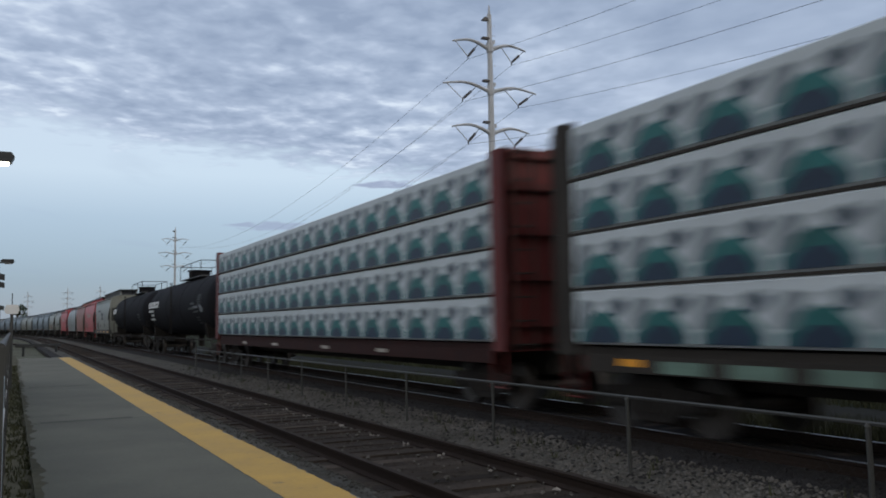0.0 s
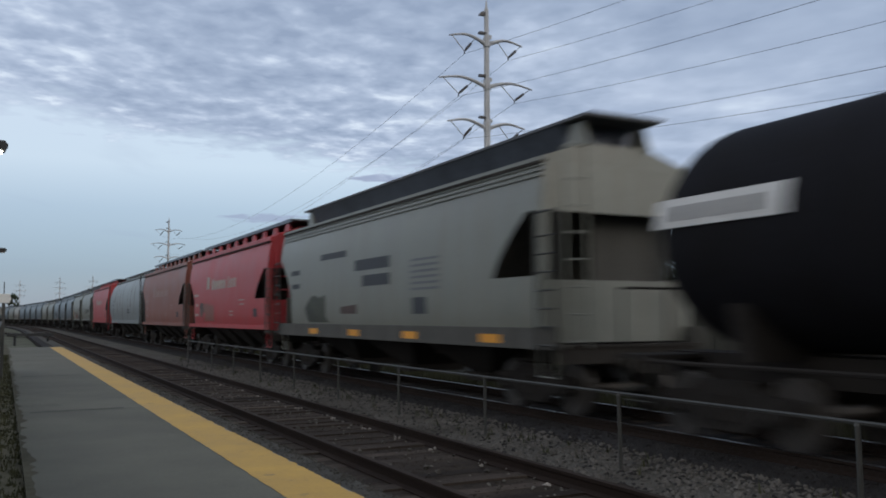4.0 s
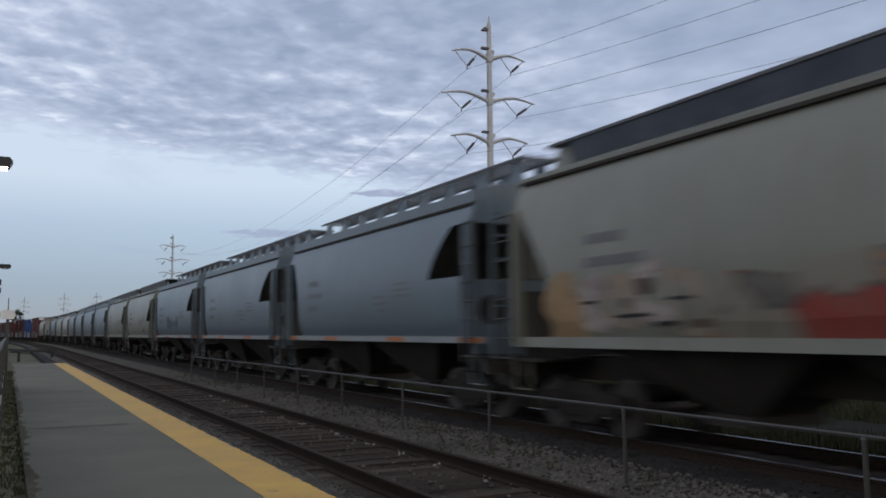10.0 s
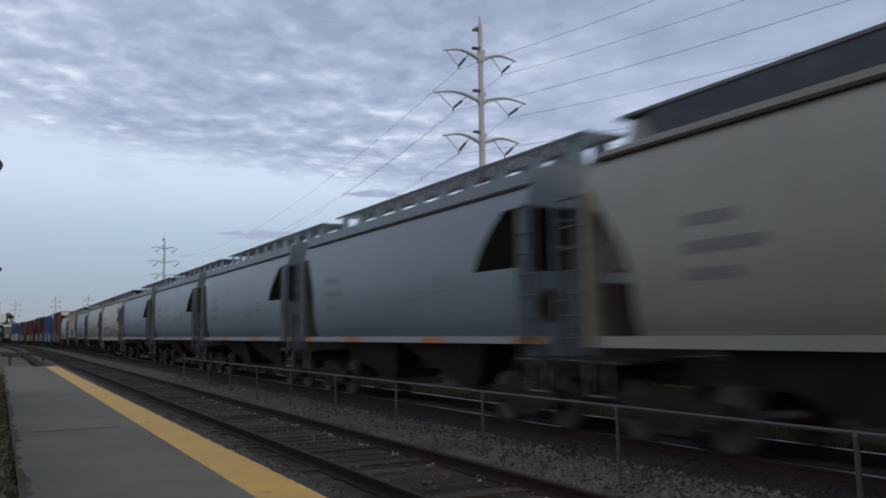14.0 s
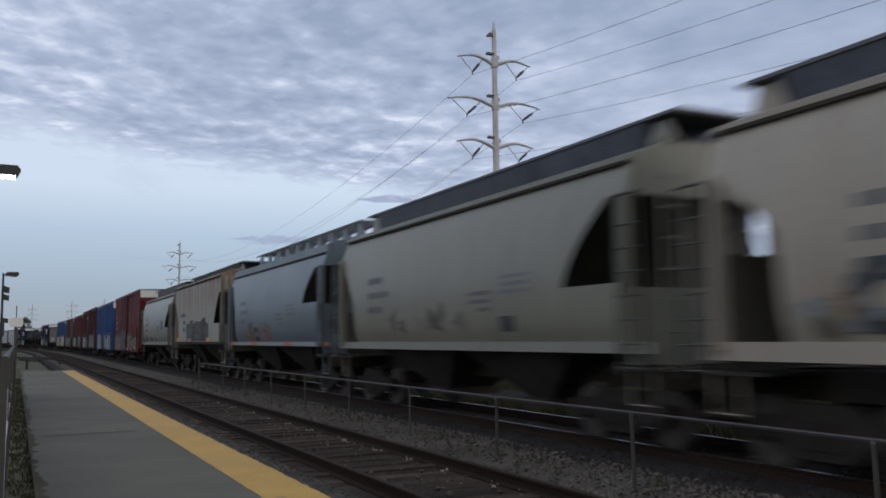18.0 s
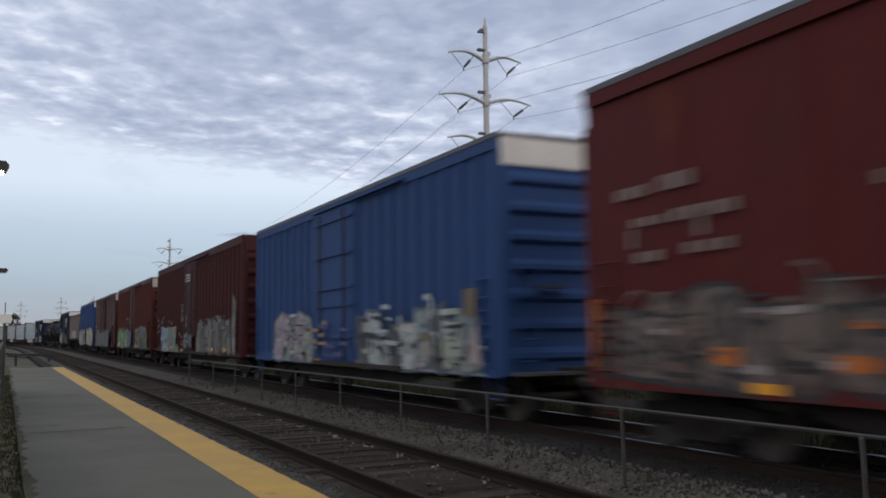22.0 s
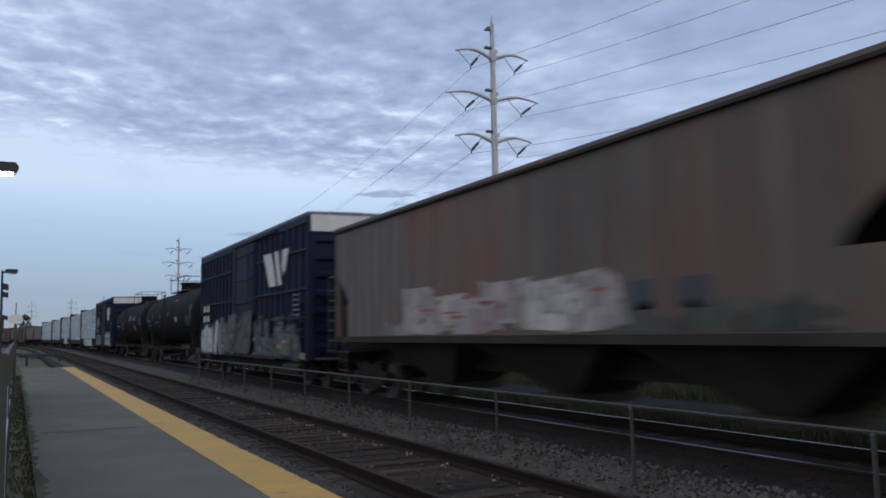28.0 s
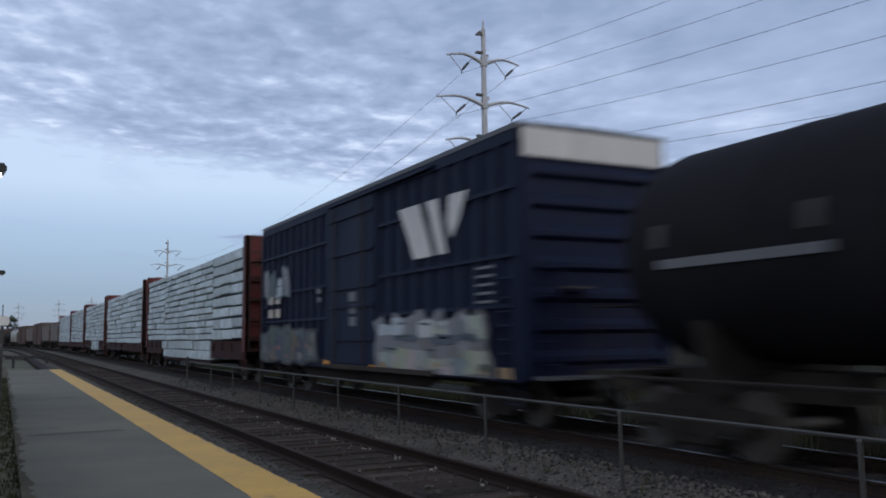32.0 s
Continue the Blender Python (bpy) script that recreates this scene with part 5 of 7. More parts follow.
TEAR = [(1.46, 1.30), (1.52, 1.7), (1.57, 2.3), (1.56, 2.9), (1.48, 3.5), (1.32, 3.95), (1.12, 4.22)]
PLAIN = [(1.58, 0.9), (1.58, 5.3)]
PLAINR = [(1.625, 0.9), (1.625, 5.3)]


def boxcar(name, label, L, paint, top=5.15, end_top="pale", ribs=True, door=(-1.25, 1.9), door_paint=None, bands=False):
    """A high boxcar with a sliding door; the end faces carry pressed ribs."""
    car = thing(name, label, "boxcar", group="cars of the freight train")
    P = M[paint]
    half = L / 2 - 1.0
    w = 1.52
    z0 = 0.86
    part("body", Geo().box(-w, w, -half, half, z0, top - 0.12), P, car)
    part("roof", Geo().prism([(-w - 0.07, top - 0.14), (-w - 0.07, top - 0.05), (0, top - 0.02), (w + 0.07, top - 0.05), (w + 0.07, top - 0.14)], "y", -half - 0.04, half + 0.04), M["walkway"] if end_top in ("pale", "white") else P, car, "weathered metal roof")
    for s in (-1, 1):
        part("top_chord", Geo().box(s * w, s * (w + 0.06), -half, half, top - 0.34, top - 0.142), P, car)
        part("side_sill", Geo().box(s * w, s * (w + 0.07), -half, half, z0 - 0.04, z0 + 0.2), P, car)
        for y0, y1 in ((-half, door[0] - 0.1), (door[1] + 0.1, half)):
            if ribs:
                n = max(2, int((y1 - y0) / 0.62))
                for k in range(n + 1):
                    y = y0 + 0.05 + (y1 - y0 - 0.1) * k / n
                    part("side_post", shared(("post", paint, top, s), lambda: Geo().prism([(s * 1.52, -0.10), (s * 1.60, -0.05), (s * 1.60, 0.05), (s * 1.52, 0.10)], "z", z0 + 0.2, top - 0.34).mesh("side_post", P)), None, car, at=(0, y, 0))
            else:
                n = 3
                for k in range(n + 1):
                    y = y0 + 0.04 + (y1 - y0 - 0.08) * k / n
                    part("side_post", shared(("seam", paint, top, s), lambda: Geo().box(s * 1.52, s * 1.535, -0.04, 0.04, z0 + 0.2, top - 0.34).mesh("side_post", P)), None, car, at=(0, y, 0))
            if bands:
                for z in (2.05, 2.9, 4.05):
                    part("side_rib", Geo().box(s * w, s * (w + 0.09), y0 + 0.05, y1 - 0.05, z, z + 0.07), P, car)
        # sliding door on its rails
        d = part("door", Geo().box(s * (w + 0.01), s * (w + 0.10), door[0], door[1], z0 + 0.1, top - 0.3), M[door_paint or paint], car, "sliding plug door")
        for z in (1.5, 2.3, 2.75, 3.6, 4.5):
            part("door_rib", Geo().box(s * (w + 0.10), s * (w + 0.15), door[0] + 0.08, door[1] - 0.08, z, z + 0.06), M[door_paint or paint], d)
        for y in (door[0] + 0.6, door[1] - 0.6):
            part("lock_rod", Geo().tube((s * (w + 0.16), y, z0 + 0.15), (s * (w + 0.16), y, top - 0.4), 0.025, 6), M["under"], d)
        part("door_rail", Geo().box(s * (w + 0.01), s * (w + 0.16), door[0] - (door[1] - door[0]) * 0.95, door[1], top - 0.29, top - 0.22), P, car)
        part("door_rail", Geo().box(s * (w + 0.07), s * (w + 0.16), door[0] - (door[1] - door[0]) * 0.95, door[1], z0 - 0.04, z0 + 0.06), M["under"], car)
    for s in (-1, 1):
        ye = s * half
        n = 7
        zr = [z0 + 0.35 + (top - 0.85 - z0 - 0.35) * k / (n - 1) for k in range(n)]
        for z in zr:
            part("end_rib", shared(("endrib", paint), lambda: Geo().prism([(0, -0.13), (0.10, -0.06), (0.10, 0.03), (0, 0.13)], "x", -1.40, 1.40).mesh("end_rib", P)) if s > 0 else shared(("endrib-", paint), lambda: Geo().prism([(0, -0.13), (-0.10, -0.06), (-0.10, 0.03), (0, 0.13)], "x", -1.40, 1.40).mesh("end_rib", P)), None, car, at=(0, ye, z))
        part("end_top", Geo().box(-w + 0.02, w - 0.02, ye, ye + s * 0.05, top - 0.62, top - 0.13), M[end_top], car, "weathered pale panel above the end ribs" if end_top in ("pale", "white") else "")
        for q in (-1, 1):
            part("corner_post", Geo().box(q * (w - 0.14), q * (w + 0.005), ye, ye + s * 0.10, z0, top - 0.63), P, car)
        ladder(car, -(w + 0.10), s * (half - 0.42), 1.05, 2.45, P, "y", 0.40, 6)
        ladder(car, s * 1.05, ye + s * 0.14, 1.1, 2.6, P, "x", 0.42, 4)
        part("end_walk", Geo().box(-1.4, 1.4, ye + s * 0.02, ye + s * 0.38, z0 + 0.0, z0 + 0.05), M["walkway"], car)
        part("brake_step", Geo().box(-0.9, -0.3, ye + s * 0.1, ye + s * 0.32, 2.35, 2.39), M["galv"], car)
        for q in (-1, 1):
            part("step", Geo().path([(q * 1.5, s * (half - 0.1), 0.98), (q * 1.5, s * (half - 0.1), 0.45), (q * 1.5, s * (half - 0.55), 0.45), (q * 1.5, s * (half - 0.55), 0.98)], 0.022, 5), P, car)
        part("draft_sill", Geo().box(-0.32, 0.32, s * (half - 1.2), s * (half + 0.25), 0.68, 0.98), M["under"], car)
    part("underframe", Geo().box(-0.35, 0.35, -half + 0.3, half - 0.3, 0.62, z0).box(-1.3, 1.3, -half + 2.8, -half + 2.95, 0.75, z0).box(-1.3, 1.3, half - 2.95, half - 2.8, 0.75, z0), M["under"], car)
    for s in (-1, 1):
        part("fishbelly_sill", Geo().prism([(-half + 3.0, z0 - 0.04), (-half + 4.0, 0.55), (half - 4.0, 0.55), (half - 3.0, z0 - 0.04)], "x", s * 1.28, s * 1.34), M["grime"], car)
    part("air_tank", Geo().tube((0.7, -1.6, 0.72), (0.7, 0.2, 0.72), 0.22, 10), M["under"], car, smooth=True)
    for y in (-half * 0.55, -half * 0.2, half * 0.2, half * 0.6):
        part("reflector", Geo().box(-w - 0.071, -w - 0.077, y - 0.22, y + 0.22, z0 + 0.02, z0 + 0.14), M["reflector"], car)
    truck(car, -half + 1.6)
    truck(car, half - 1.6)
    couplers(car, L + 0.25)
    return car, PLAINR if ribs or bands else PLAIN, half


def tank_car(name, label, L, deck=-1.0, hatch=0.3, rail=2.85, z_mid=2.62, radius=1.50, cap=1.2):
    car = thing(name, label, "tank car", group="cars of the freight train")
    half = L / 2 - 0.7
    gg = Geo()
    n, rings = 36, []
    for k in range(9):
        a = k / 8 * math.pi / 2
        rings.append((-half + cap * (1 - math.cos(a)), radius * math.sin(a)))
    rings += [(-half + cap + (2 * half - 2 * cap) * k / 12, radius) for k in range(1, 12)]
    for k in range(8, -1, -1):
        a = k / 8 * math.pi / 2
        rings.append((half - cap * (1 - math.cos(a)), radius * math.sin(a)))
    vs = [(r * math.cos(j * math.tau / n), y, z_mid + r * math.sin(j * math.tau / n)) for y, r in rings for j in range(n)]
    fs = [(i * n + j, i * n + (j + 1) % n, (i + 1) * n + (j + 1) % n, (i + 1) * n + j) for i in range(len(rings) - 1) for j in range(n)]
    gg.add(vs, fs)
    part("tank", gg, M["black"], car, smooth=True)
    for y in (-half * 0.62, -half * 0.2, half * 0.25, half * 0.66):
        band = Geo()
        q = [((radius + 0.012) * math.cos(j * math.tau / n), z_mid + (radius + 0.012) * math.sin(j * math.tau / n)) for j in range(n)]
        band.prism(q, "y", y - 0.07, y + 0.07)
        part("tank_band", band, M["black"], car, smooth=True)
    top = z_mid + radius
    my = deck + hatch
    mw = part("manway", Geo().tube((0, my, top - 0.1), (0, my, top + 0.42), 0.56, 18), M["black"], car, smooth=True)
    part("lid", Geo().tube((0, my, top + 0.42), (0, my, top + 0.5), 0.66, 18, 0.6), M["black"], mw, smooth=True)
    part("valve_bonnet", Geo().box(-0.25, 0.25, my - 1.5, my - 0.95, top - 0.05, top + 0.16), M["black"], car)
    y0, y1 = deck - rail, deck + rail
    pl = part("platform", Geo().box(-0.85, -0.45, y0, y1, top - 0.06, top - 0.02).box(0.45, 0.85, y0, y1, top - 0.06, top - 0.02), M["walkway"], car, "narrow walkways beside the manway")
    rail = Geo()
    for x in (-0.85, 0.85):
        for y in (y0, deck - 0.3, y1):
            rail.tube((x, y, top - 0.05), (x, y, top + 0.72), 0.02, 5)
        rail.tube((x, y0, top + 0.72), (x, y1, top + 0.72), 0.02, 5)
    for y in (y0, y1):
        rail.tube((-0.85, y, top + 0.72), (0.85, y, top + 0.72), 0.02, 5)
    part("handrail", rail, M["grime"], pl)
    ladder(car, -(radius + 0.1), 0.0, 1.3, top - 0.35, M["grime"], "y", 0.45)
    for s in (-1, 1):
        ye = s * half
        part("saddle", Geo().prism([(-1.25, 1.05), (1.25, 1.05), (1.35, 1.75), (0.7, 1.3), (0, 1.15), (-0.7, 1.3), (-1.35, 1.75)], "y", s * (half - 1.9) - 0.12, s * (half - 1.9) + 0.12), M["grime"], car)
        part("stub_sill", Geo().box(-0.34, 0.34, s * (half - 3.2), s * (half + 0.35), 0.72, 1.1), M["grime"], car)
        part("end_platform", Geo().box(-1.4, 1.4, s * (half - 0.35), s * (half + 0.25), 1.02, 1.08), M["grime"], car)
        rl = Geo()
        for x in (-1.35, -0.5, 0.5, 1.35):
            rl.tube((x, s * (half + 0.22), 1.05), (x, s * (half + 0.22), 2.0), 0.02, 5)
        rl.tube((-1.35, s * (half + 0.22), 2.0), (1.35, s * (half + 0.22), 2.0), 0.02, 5)
        part("end_rail", rl, M["grime"], car)
        for q in (-1, 1):
            part("step", Geo().path([(q * 1.38, s * (half + 0.1), 1.05), (q * 1.38, s * (half + 0.1), 0.45), (q * 1.38, s * (half - 0.4), 0.45), (q * 1.38, s * (half - 0.4), 1.05)], 0.022, 5), M["galv"], car)
        truck(car, s * (half - 1.35))
    part("side_rail", Geo().tube((-1.42, -half + 0.4, 1.0), (-1.42, half - 0.4, 1.0), 0.03, 6).tube((1.42, -half + 0.4, 1.0), (1.42, half - 0.4, 1.0), 0.03, 6), M["grime"], car)
    part("outlet_valve", Geo().tube((0, 0, 0.55), (0, 0, 1.15), 0.16, 10), M["grime"], car)
    couplers(car, L)
    prof = [(math.sqrt(max(0.04, radius ** 2 - (z_mid + d - z_mid) ** 2)) + 0.012, z_mid + d) for d in (-1.3, -1.0, -0.6, -0.2, 0.2, 0.6, 0.9, 1.1, 1.25, 1.38)]
    return car, prof, half


def centrebeam(name, label, L, sill, load_top=4.55, head_top=4.66):
    car = thing(name, label, "centrebeam flatcar", group="cars of the freight train")
    half = L / 2 - 0.55
    z0 = 1.21
    R = M["cbred"]
    part("deck", Geo().box(-1.40, 1.40, -half, half, 1.1, z0 - 0.002), M[sill], car)
    for s in (-1, 1):
        part("side_sill", Geo().box(s * 1.34, s * 1.44, -half + 0.6, half - 0.6, 0.86, 1.1), M[sill], car)
    part("centre_sill", Geo().prism([(-0.35, 0.62), (0.35, 0.62), (0.35, 1.08), (-0.35, 1.08)], "y", -half + 0.3, half - 0.3), M["under"], car)
    for s in (-1, 1):
        ye = s * half
        b = part("bulkhead", Geo().box(-1.5, 1.5, ye, ye - s * 0.12, 1.08, head_top), R, car, "red steel end bulkhead")
        for x in (-1.44, 1.44):
            part("bulkhead_post", Geo().box(x - 0.07, x + 0.07, ye, ye - s * 0.42, 1.08, head_top - 0.02), R if sill != "under" else M["under"], b)
        for z in (1.5, 2.3, 3.1, 3.9, head_top - 0.2):
            part("bulkhead_rib", Geo().box(-1.36, 1.36, ye - s * 0.12 + s * 0.121, ye + s * 0.14, z, z + 0.12), R, b)
        ladder(car, -1.2, ye + s * 0.2, 1.2, head_top - 0.2, M["under"], "x", 0.4)
        part("stub", Geo().box(-0.32, 0.32, s * (half - 0.6), s * (half + 0.1), 0.68, 1.08), M["under"], car)
        for q in (-1, 1):
            part("step", Geo().path([(q * 1.45, s * (half - 0.1), 1.08), (q * 1.45, s * (half - 0.1), 0.45), (q * 1.45, s * (half - 0.55), 0.45), (q * 1.45, s * (half - 0.55), 1.08)], 0.022, 5), R, car)
        truck(car, s * (half - 1.6))
    part("centre_beam", Geo().box(-0.07, 0.07, -half + 0.1, half - 0.1, z0, head_top - 0.06), R, car)
    y0, y1 = -half + 0.48, half - 0.48
    rn = random.Random(11)
    tiers, cols = 4, 9
    H = (load_top - z0) / tiers
    cl = (y1 - y0) / cols
    pk = shared(("pack", round(cl, 2), round(H, 2)), lambda: Geo().prism([(0.10, 0.035), (1.47, 0.035), (1.50, 0.07), (1.50, H - 0.035), (1.46, H - 0.004), (0.10, H - 0.004)], "y", -cl / 2 + 0.004, cl / 2 - 0.004).mesh("lumber_pack", M["wrap"]))
    def mk():
        def make_green():
            q = Geo()
            x = 1.506
            for dy in (-cl / 4, cl / 4):
                pts = [(-0.54, 0.07), (0.52, 0.07), (0.55, 0.16), (0.46, 0.29), (0.36, 0.36), (0.24, 0.47), (0.1, 0.49), (-0.02, 0.54), (-0.2, 0.46), (-0.34, 0.40), (-0.44, 0.26), (-0.55, 0.19)]
                q.add([(x, dy + a, b) for a, b in pts], [tuple(range(len(pts)))])
            return q.mesh("printed_mark", M["motif_green"])

        def make_navy():
            q = Geo()
            x = 1.509
            for dy in (-cl / 4, cl / 4):
                q.add([(x, dy + a, b) for a, b in ((-0.42, 0.065), (0.40, 0.065), (0.40, 0.16), (0.26, 0.27), (0.08, 0.31), (-0.14, 0.29), (-0.32, 0.2))], [(0, 1, 2, 3, 4, 5, 6)])
                q.add([(x, dy + a, b) for a, b in ((0.24, 0.46), (0.40, 0.44), (0.60, 0.62), (0.48, 0.66))], [(0, 1, 2, 3)])
            return q.mesh("printed_mark", M["motif_navy"])

        def make_grey():
            q = Geo()
            x = 1.5065
            for dy in (-cl / 4, cl / 4):
                q.add([(x, dy + a, b) for a, b in ((-0.60, 0.26), (-0.40, 0.24), (-0.12, 0.64), (-0.46, 0.70))], [(0, 1, 2, 3)])
                q.add([(x, dy + a, b) for a, b in ((0.10, 0.64), (0.34, 0.40), (0.60, 0.58), (0.44, 0.72))], [(0, 1, 2, 3)])
            return q.mesh("printed_mark", M["motif_grey"])
        return make_green, make_navy, make_grey
    mks = mk()
    for s in (-1, 1):
        for i in range(tiers):
            if s > 0:
                # the side turned away from the platform, in full-length packs
                part("lumber_pack", Geo().box(0.1, 1.5, y0, y1, z0 + H * i + 0.035, z0 + H * (i + 1) - 0.004), M["wrap"], car)
                continue
            for j in range(cols):
                y = y0 + cl * (j + 0.5)
                p = part("lumber_pack", pk, None, car, at=(s * rn.uniform(-0.008, 0.008), y, z0 + H * i))
                if s < 0:
                    p.rotation_euler = (0, 0, math.pi)
                for k, fn in enumerate(mks):
                    part("printed_mark", shared(("mark", k), fn), None, p)
        for i in range(1, tiers + 1):
            part("batten", Geo().box(s * 0.2, s * 1.49, y0, y1, z0 + H * i - 0.003, z0 + H * i + 0.034) if i < tiers else Geo().box(s * 0.2, s * 1.3, y0, y1, z0 + H * i - 0.003, z0 + H * i + 0.01), M["under"], car)
    couplers(car, L)
    return car, PLAIN, half


def stacked_centrebeam(L, sections, well, load_top=4.85, head_top=5.25):
    """A red centrebeam car with raised ends and a low middle, full of wrapped packs.
    sections: (rear share, front share, tiers, columns, gap) from the rear; well: where the low middle lies."""
    car = thing("centrebeam_car", "dark red centrebeam flatcar stacked with dull white lumber packs", "centrebeam flatcar", group="cars of the freight train")
    half = L / 2 - 0.45
    R, S, W = M["cbred"], M["cbsill"], M["wrap_dull"]
    z0, zw = (1.50, 0.66) if well else (1.32, 0.9)
    wa, wb = (half - 2 * half * f for f in well or (0.5, 0.5))
    for ya, yb in ((-half, wb), (wa, half)):
        part("end_deck", Geo().box(-1.42, 1.42, ya, yb, 1.16, z0 - 0.01), M["cbdark"], car)
        part("side_sill", Geo().box(-1.46, -1.42, ya + 0.3, yb - 0.02, 0.82, z0 - 0.03), M["cbdark"], car)
        for k in range(4):
            y = ya + 0.6 + (yb - ya - 1.2) * k / 3
            part("stake_pocket", Geo().box(-1.51, -1.46, y - 0.06, y + 0.06, 1.12, z0 - 0.08), M["cbdark"], car)
    if well:
        part("well_deck", Geo().box(-1.42, 1.42, wb, wa, 0.56, zw - 0.01), M["cbdark"], car)
    part("centre_sill", Geo().box(-0.35, 0.35, -half + 0.3, half - 0.3, 0.5, 1.16), M["under"], car)
    for s in (-1, 1):
        ye = s * half
        b = part("bulkhead", Geo().box(-1.5, 1.5, ye, ye - s * 0.12, 1.12, head_top), R, car, "dark red steel end bulkhead")
        for x in (-1.44, 1.44):
            part("bulkhead_post", Geo().prism([(ye, 1.12), (ye - s * 0.46, 1.12), (ye - s * 0.30, head_top - 0.02), (ye, head_top - 0.02)], "x", x - 0.07, x + 0.07), S, b)
        for z in (1.5, 2.2, 2.9, 3.6, 4.3):
            part("bulkhead_rib", Geo().box(-1.36, 1.36, ye + s * 0.001, ye + s * 0.14, z, z + 0.12), S, b)
        ladder(car, -1.2, ye + s * 0.2, 1.2, head_top - 0.2, M["under"], "x", 0.4)
        part("stub", Geo().box(-0.32, 0.32, s * (half - 0.6), s * (half + 0.1), 0.68, 1.1), M["under"], car)
        for q in (-1, 1):
            part("step", Geo().path([(q * 1.45, s * (half - 0.1), 1.14), (q * 1.45, s * (half - 0.1), 0.45), (q * 1.45, s * (half - 0.55), 0.45), (q * 1.45, s * (half - 0.55), 1.14)], 0.022, 5), S, car)
        truck(car, s * (half - 1.7))
    part("centre_beam", Geo().box(-0.07, 0.07, -half + 0.1, half - 0.1, z0, head_top - 0.1), R, car)
    rn = random.Random(int(L * 10))

    def stack(ya, yb, za, zb, tiers, cols, gap):
        H, cl = (zb - za) / tiers, (yb - ya) / cols
        for i in range(tiers):
            part("lumber_pack", Geo().box(0.1, 1.5, ya, yb, za + H * i + gap, za + H * (i + 1) - 0.004), W, car)
            cuts = [ya + cl * (j + (rn.uniform(-0.28, 0.28) if 0 < j < cols else 0)) for j in range(cols + 1)]
            for j in range(cols):
                d, e, g = rn.uniform(-0.05, 0.02), rn.choice((0.004, 0.01, 0.03)), gap * rn.uniform(0.3, 1.25)
                x = 1.50 + d
                part("lumber_pack", Geo().prism([(-0.10, g), (-x + 0.03, g), (-x, g + 0.03), (-x, H - 0.03), (-x + 0.04, H - 0.004), (-0.10, H - 0.004)], "y", cuts[j] + e, cuts[j + 1] - e), W, car, at=(0, 0, za + H * i))
    y1 = half - 0.5
    for fa, fb, tiers, cols, gap in sections:
        stack(y1 - 2 * y1 * fb, y1 - 2 * y1 * fa, z0, load_top + rn.uniform(-0.06, 0.06), tiers, cols, gap)
    if well:
        stack(wb + 0.04, wa - 0.04, zw, z0 - 0.005, 2, max(3, int((wa - wb) / 1.7)), 0.035)
    couplers(car, L)
    return car


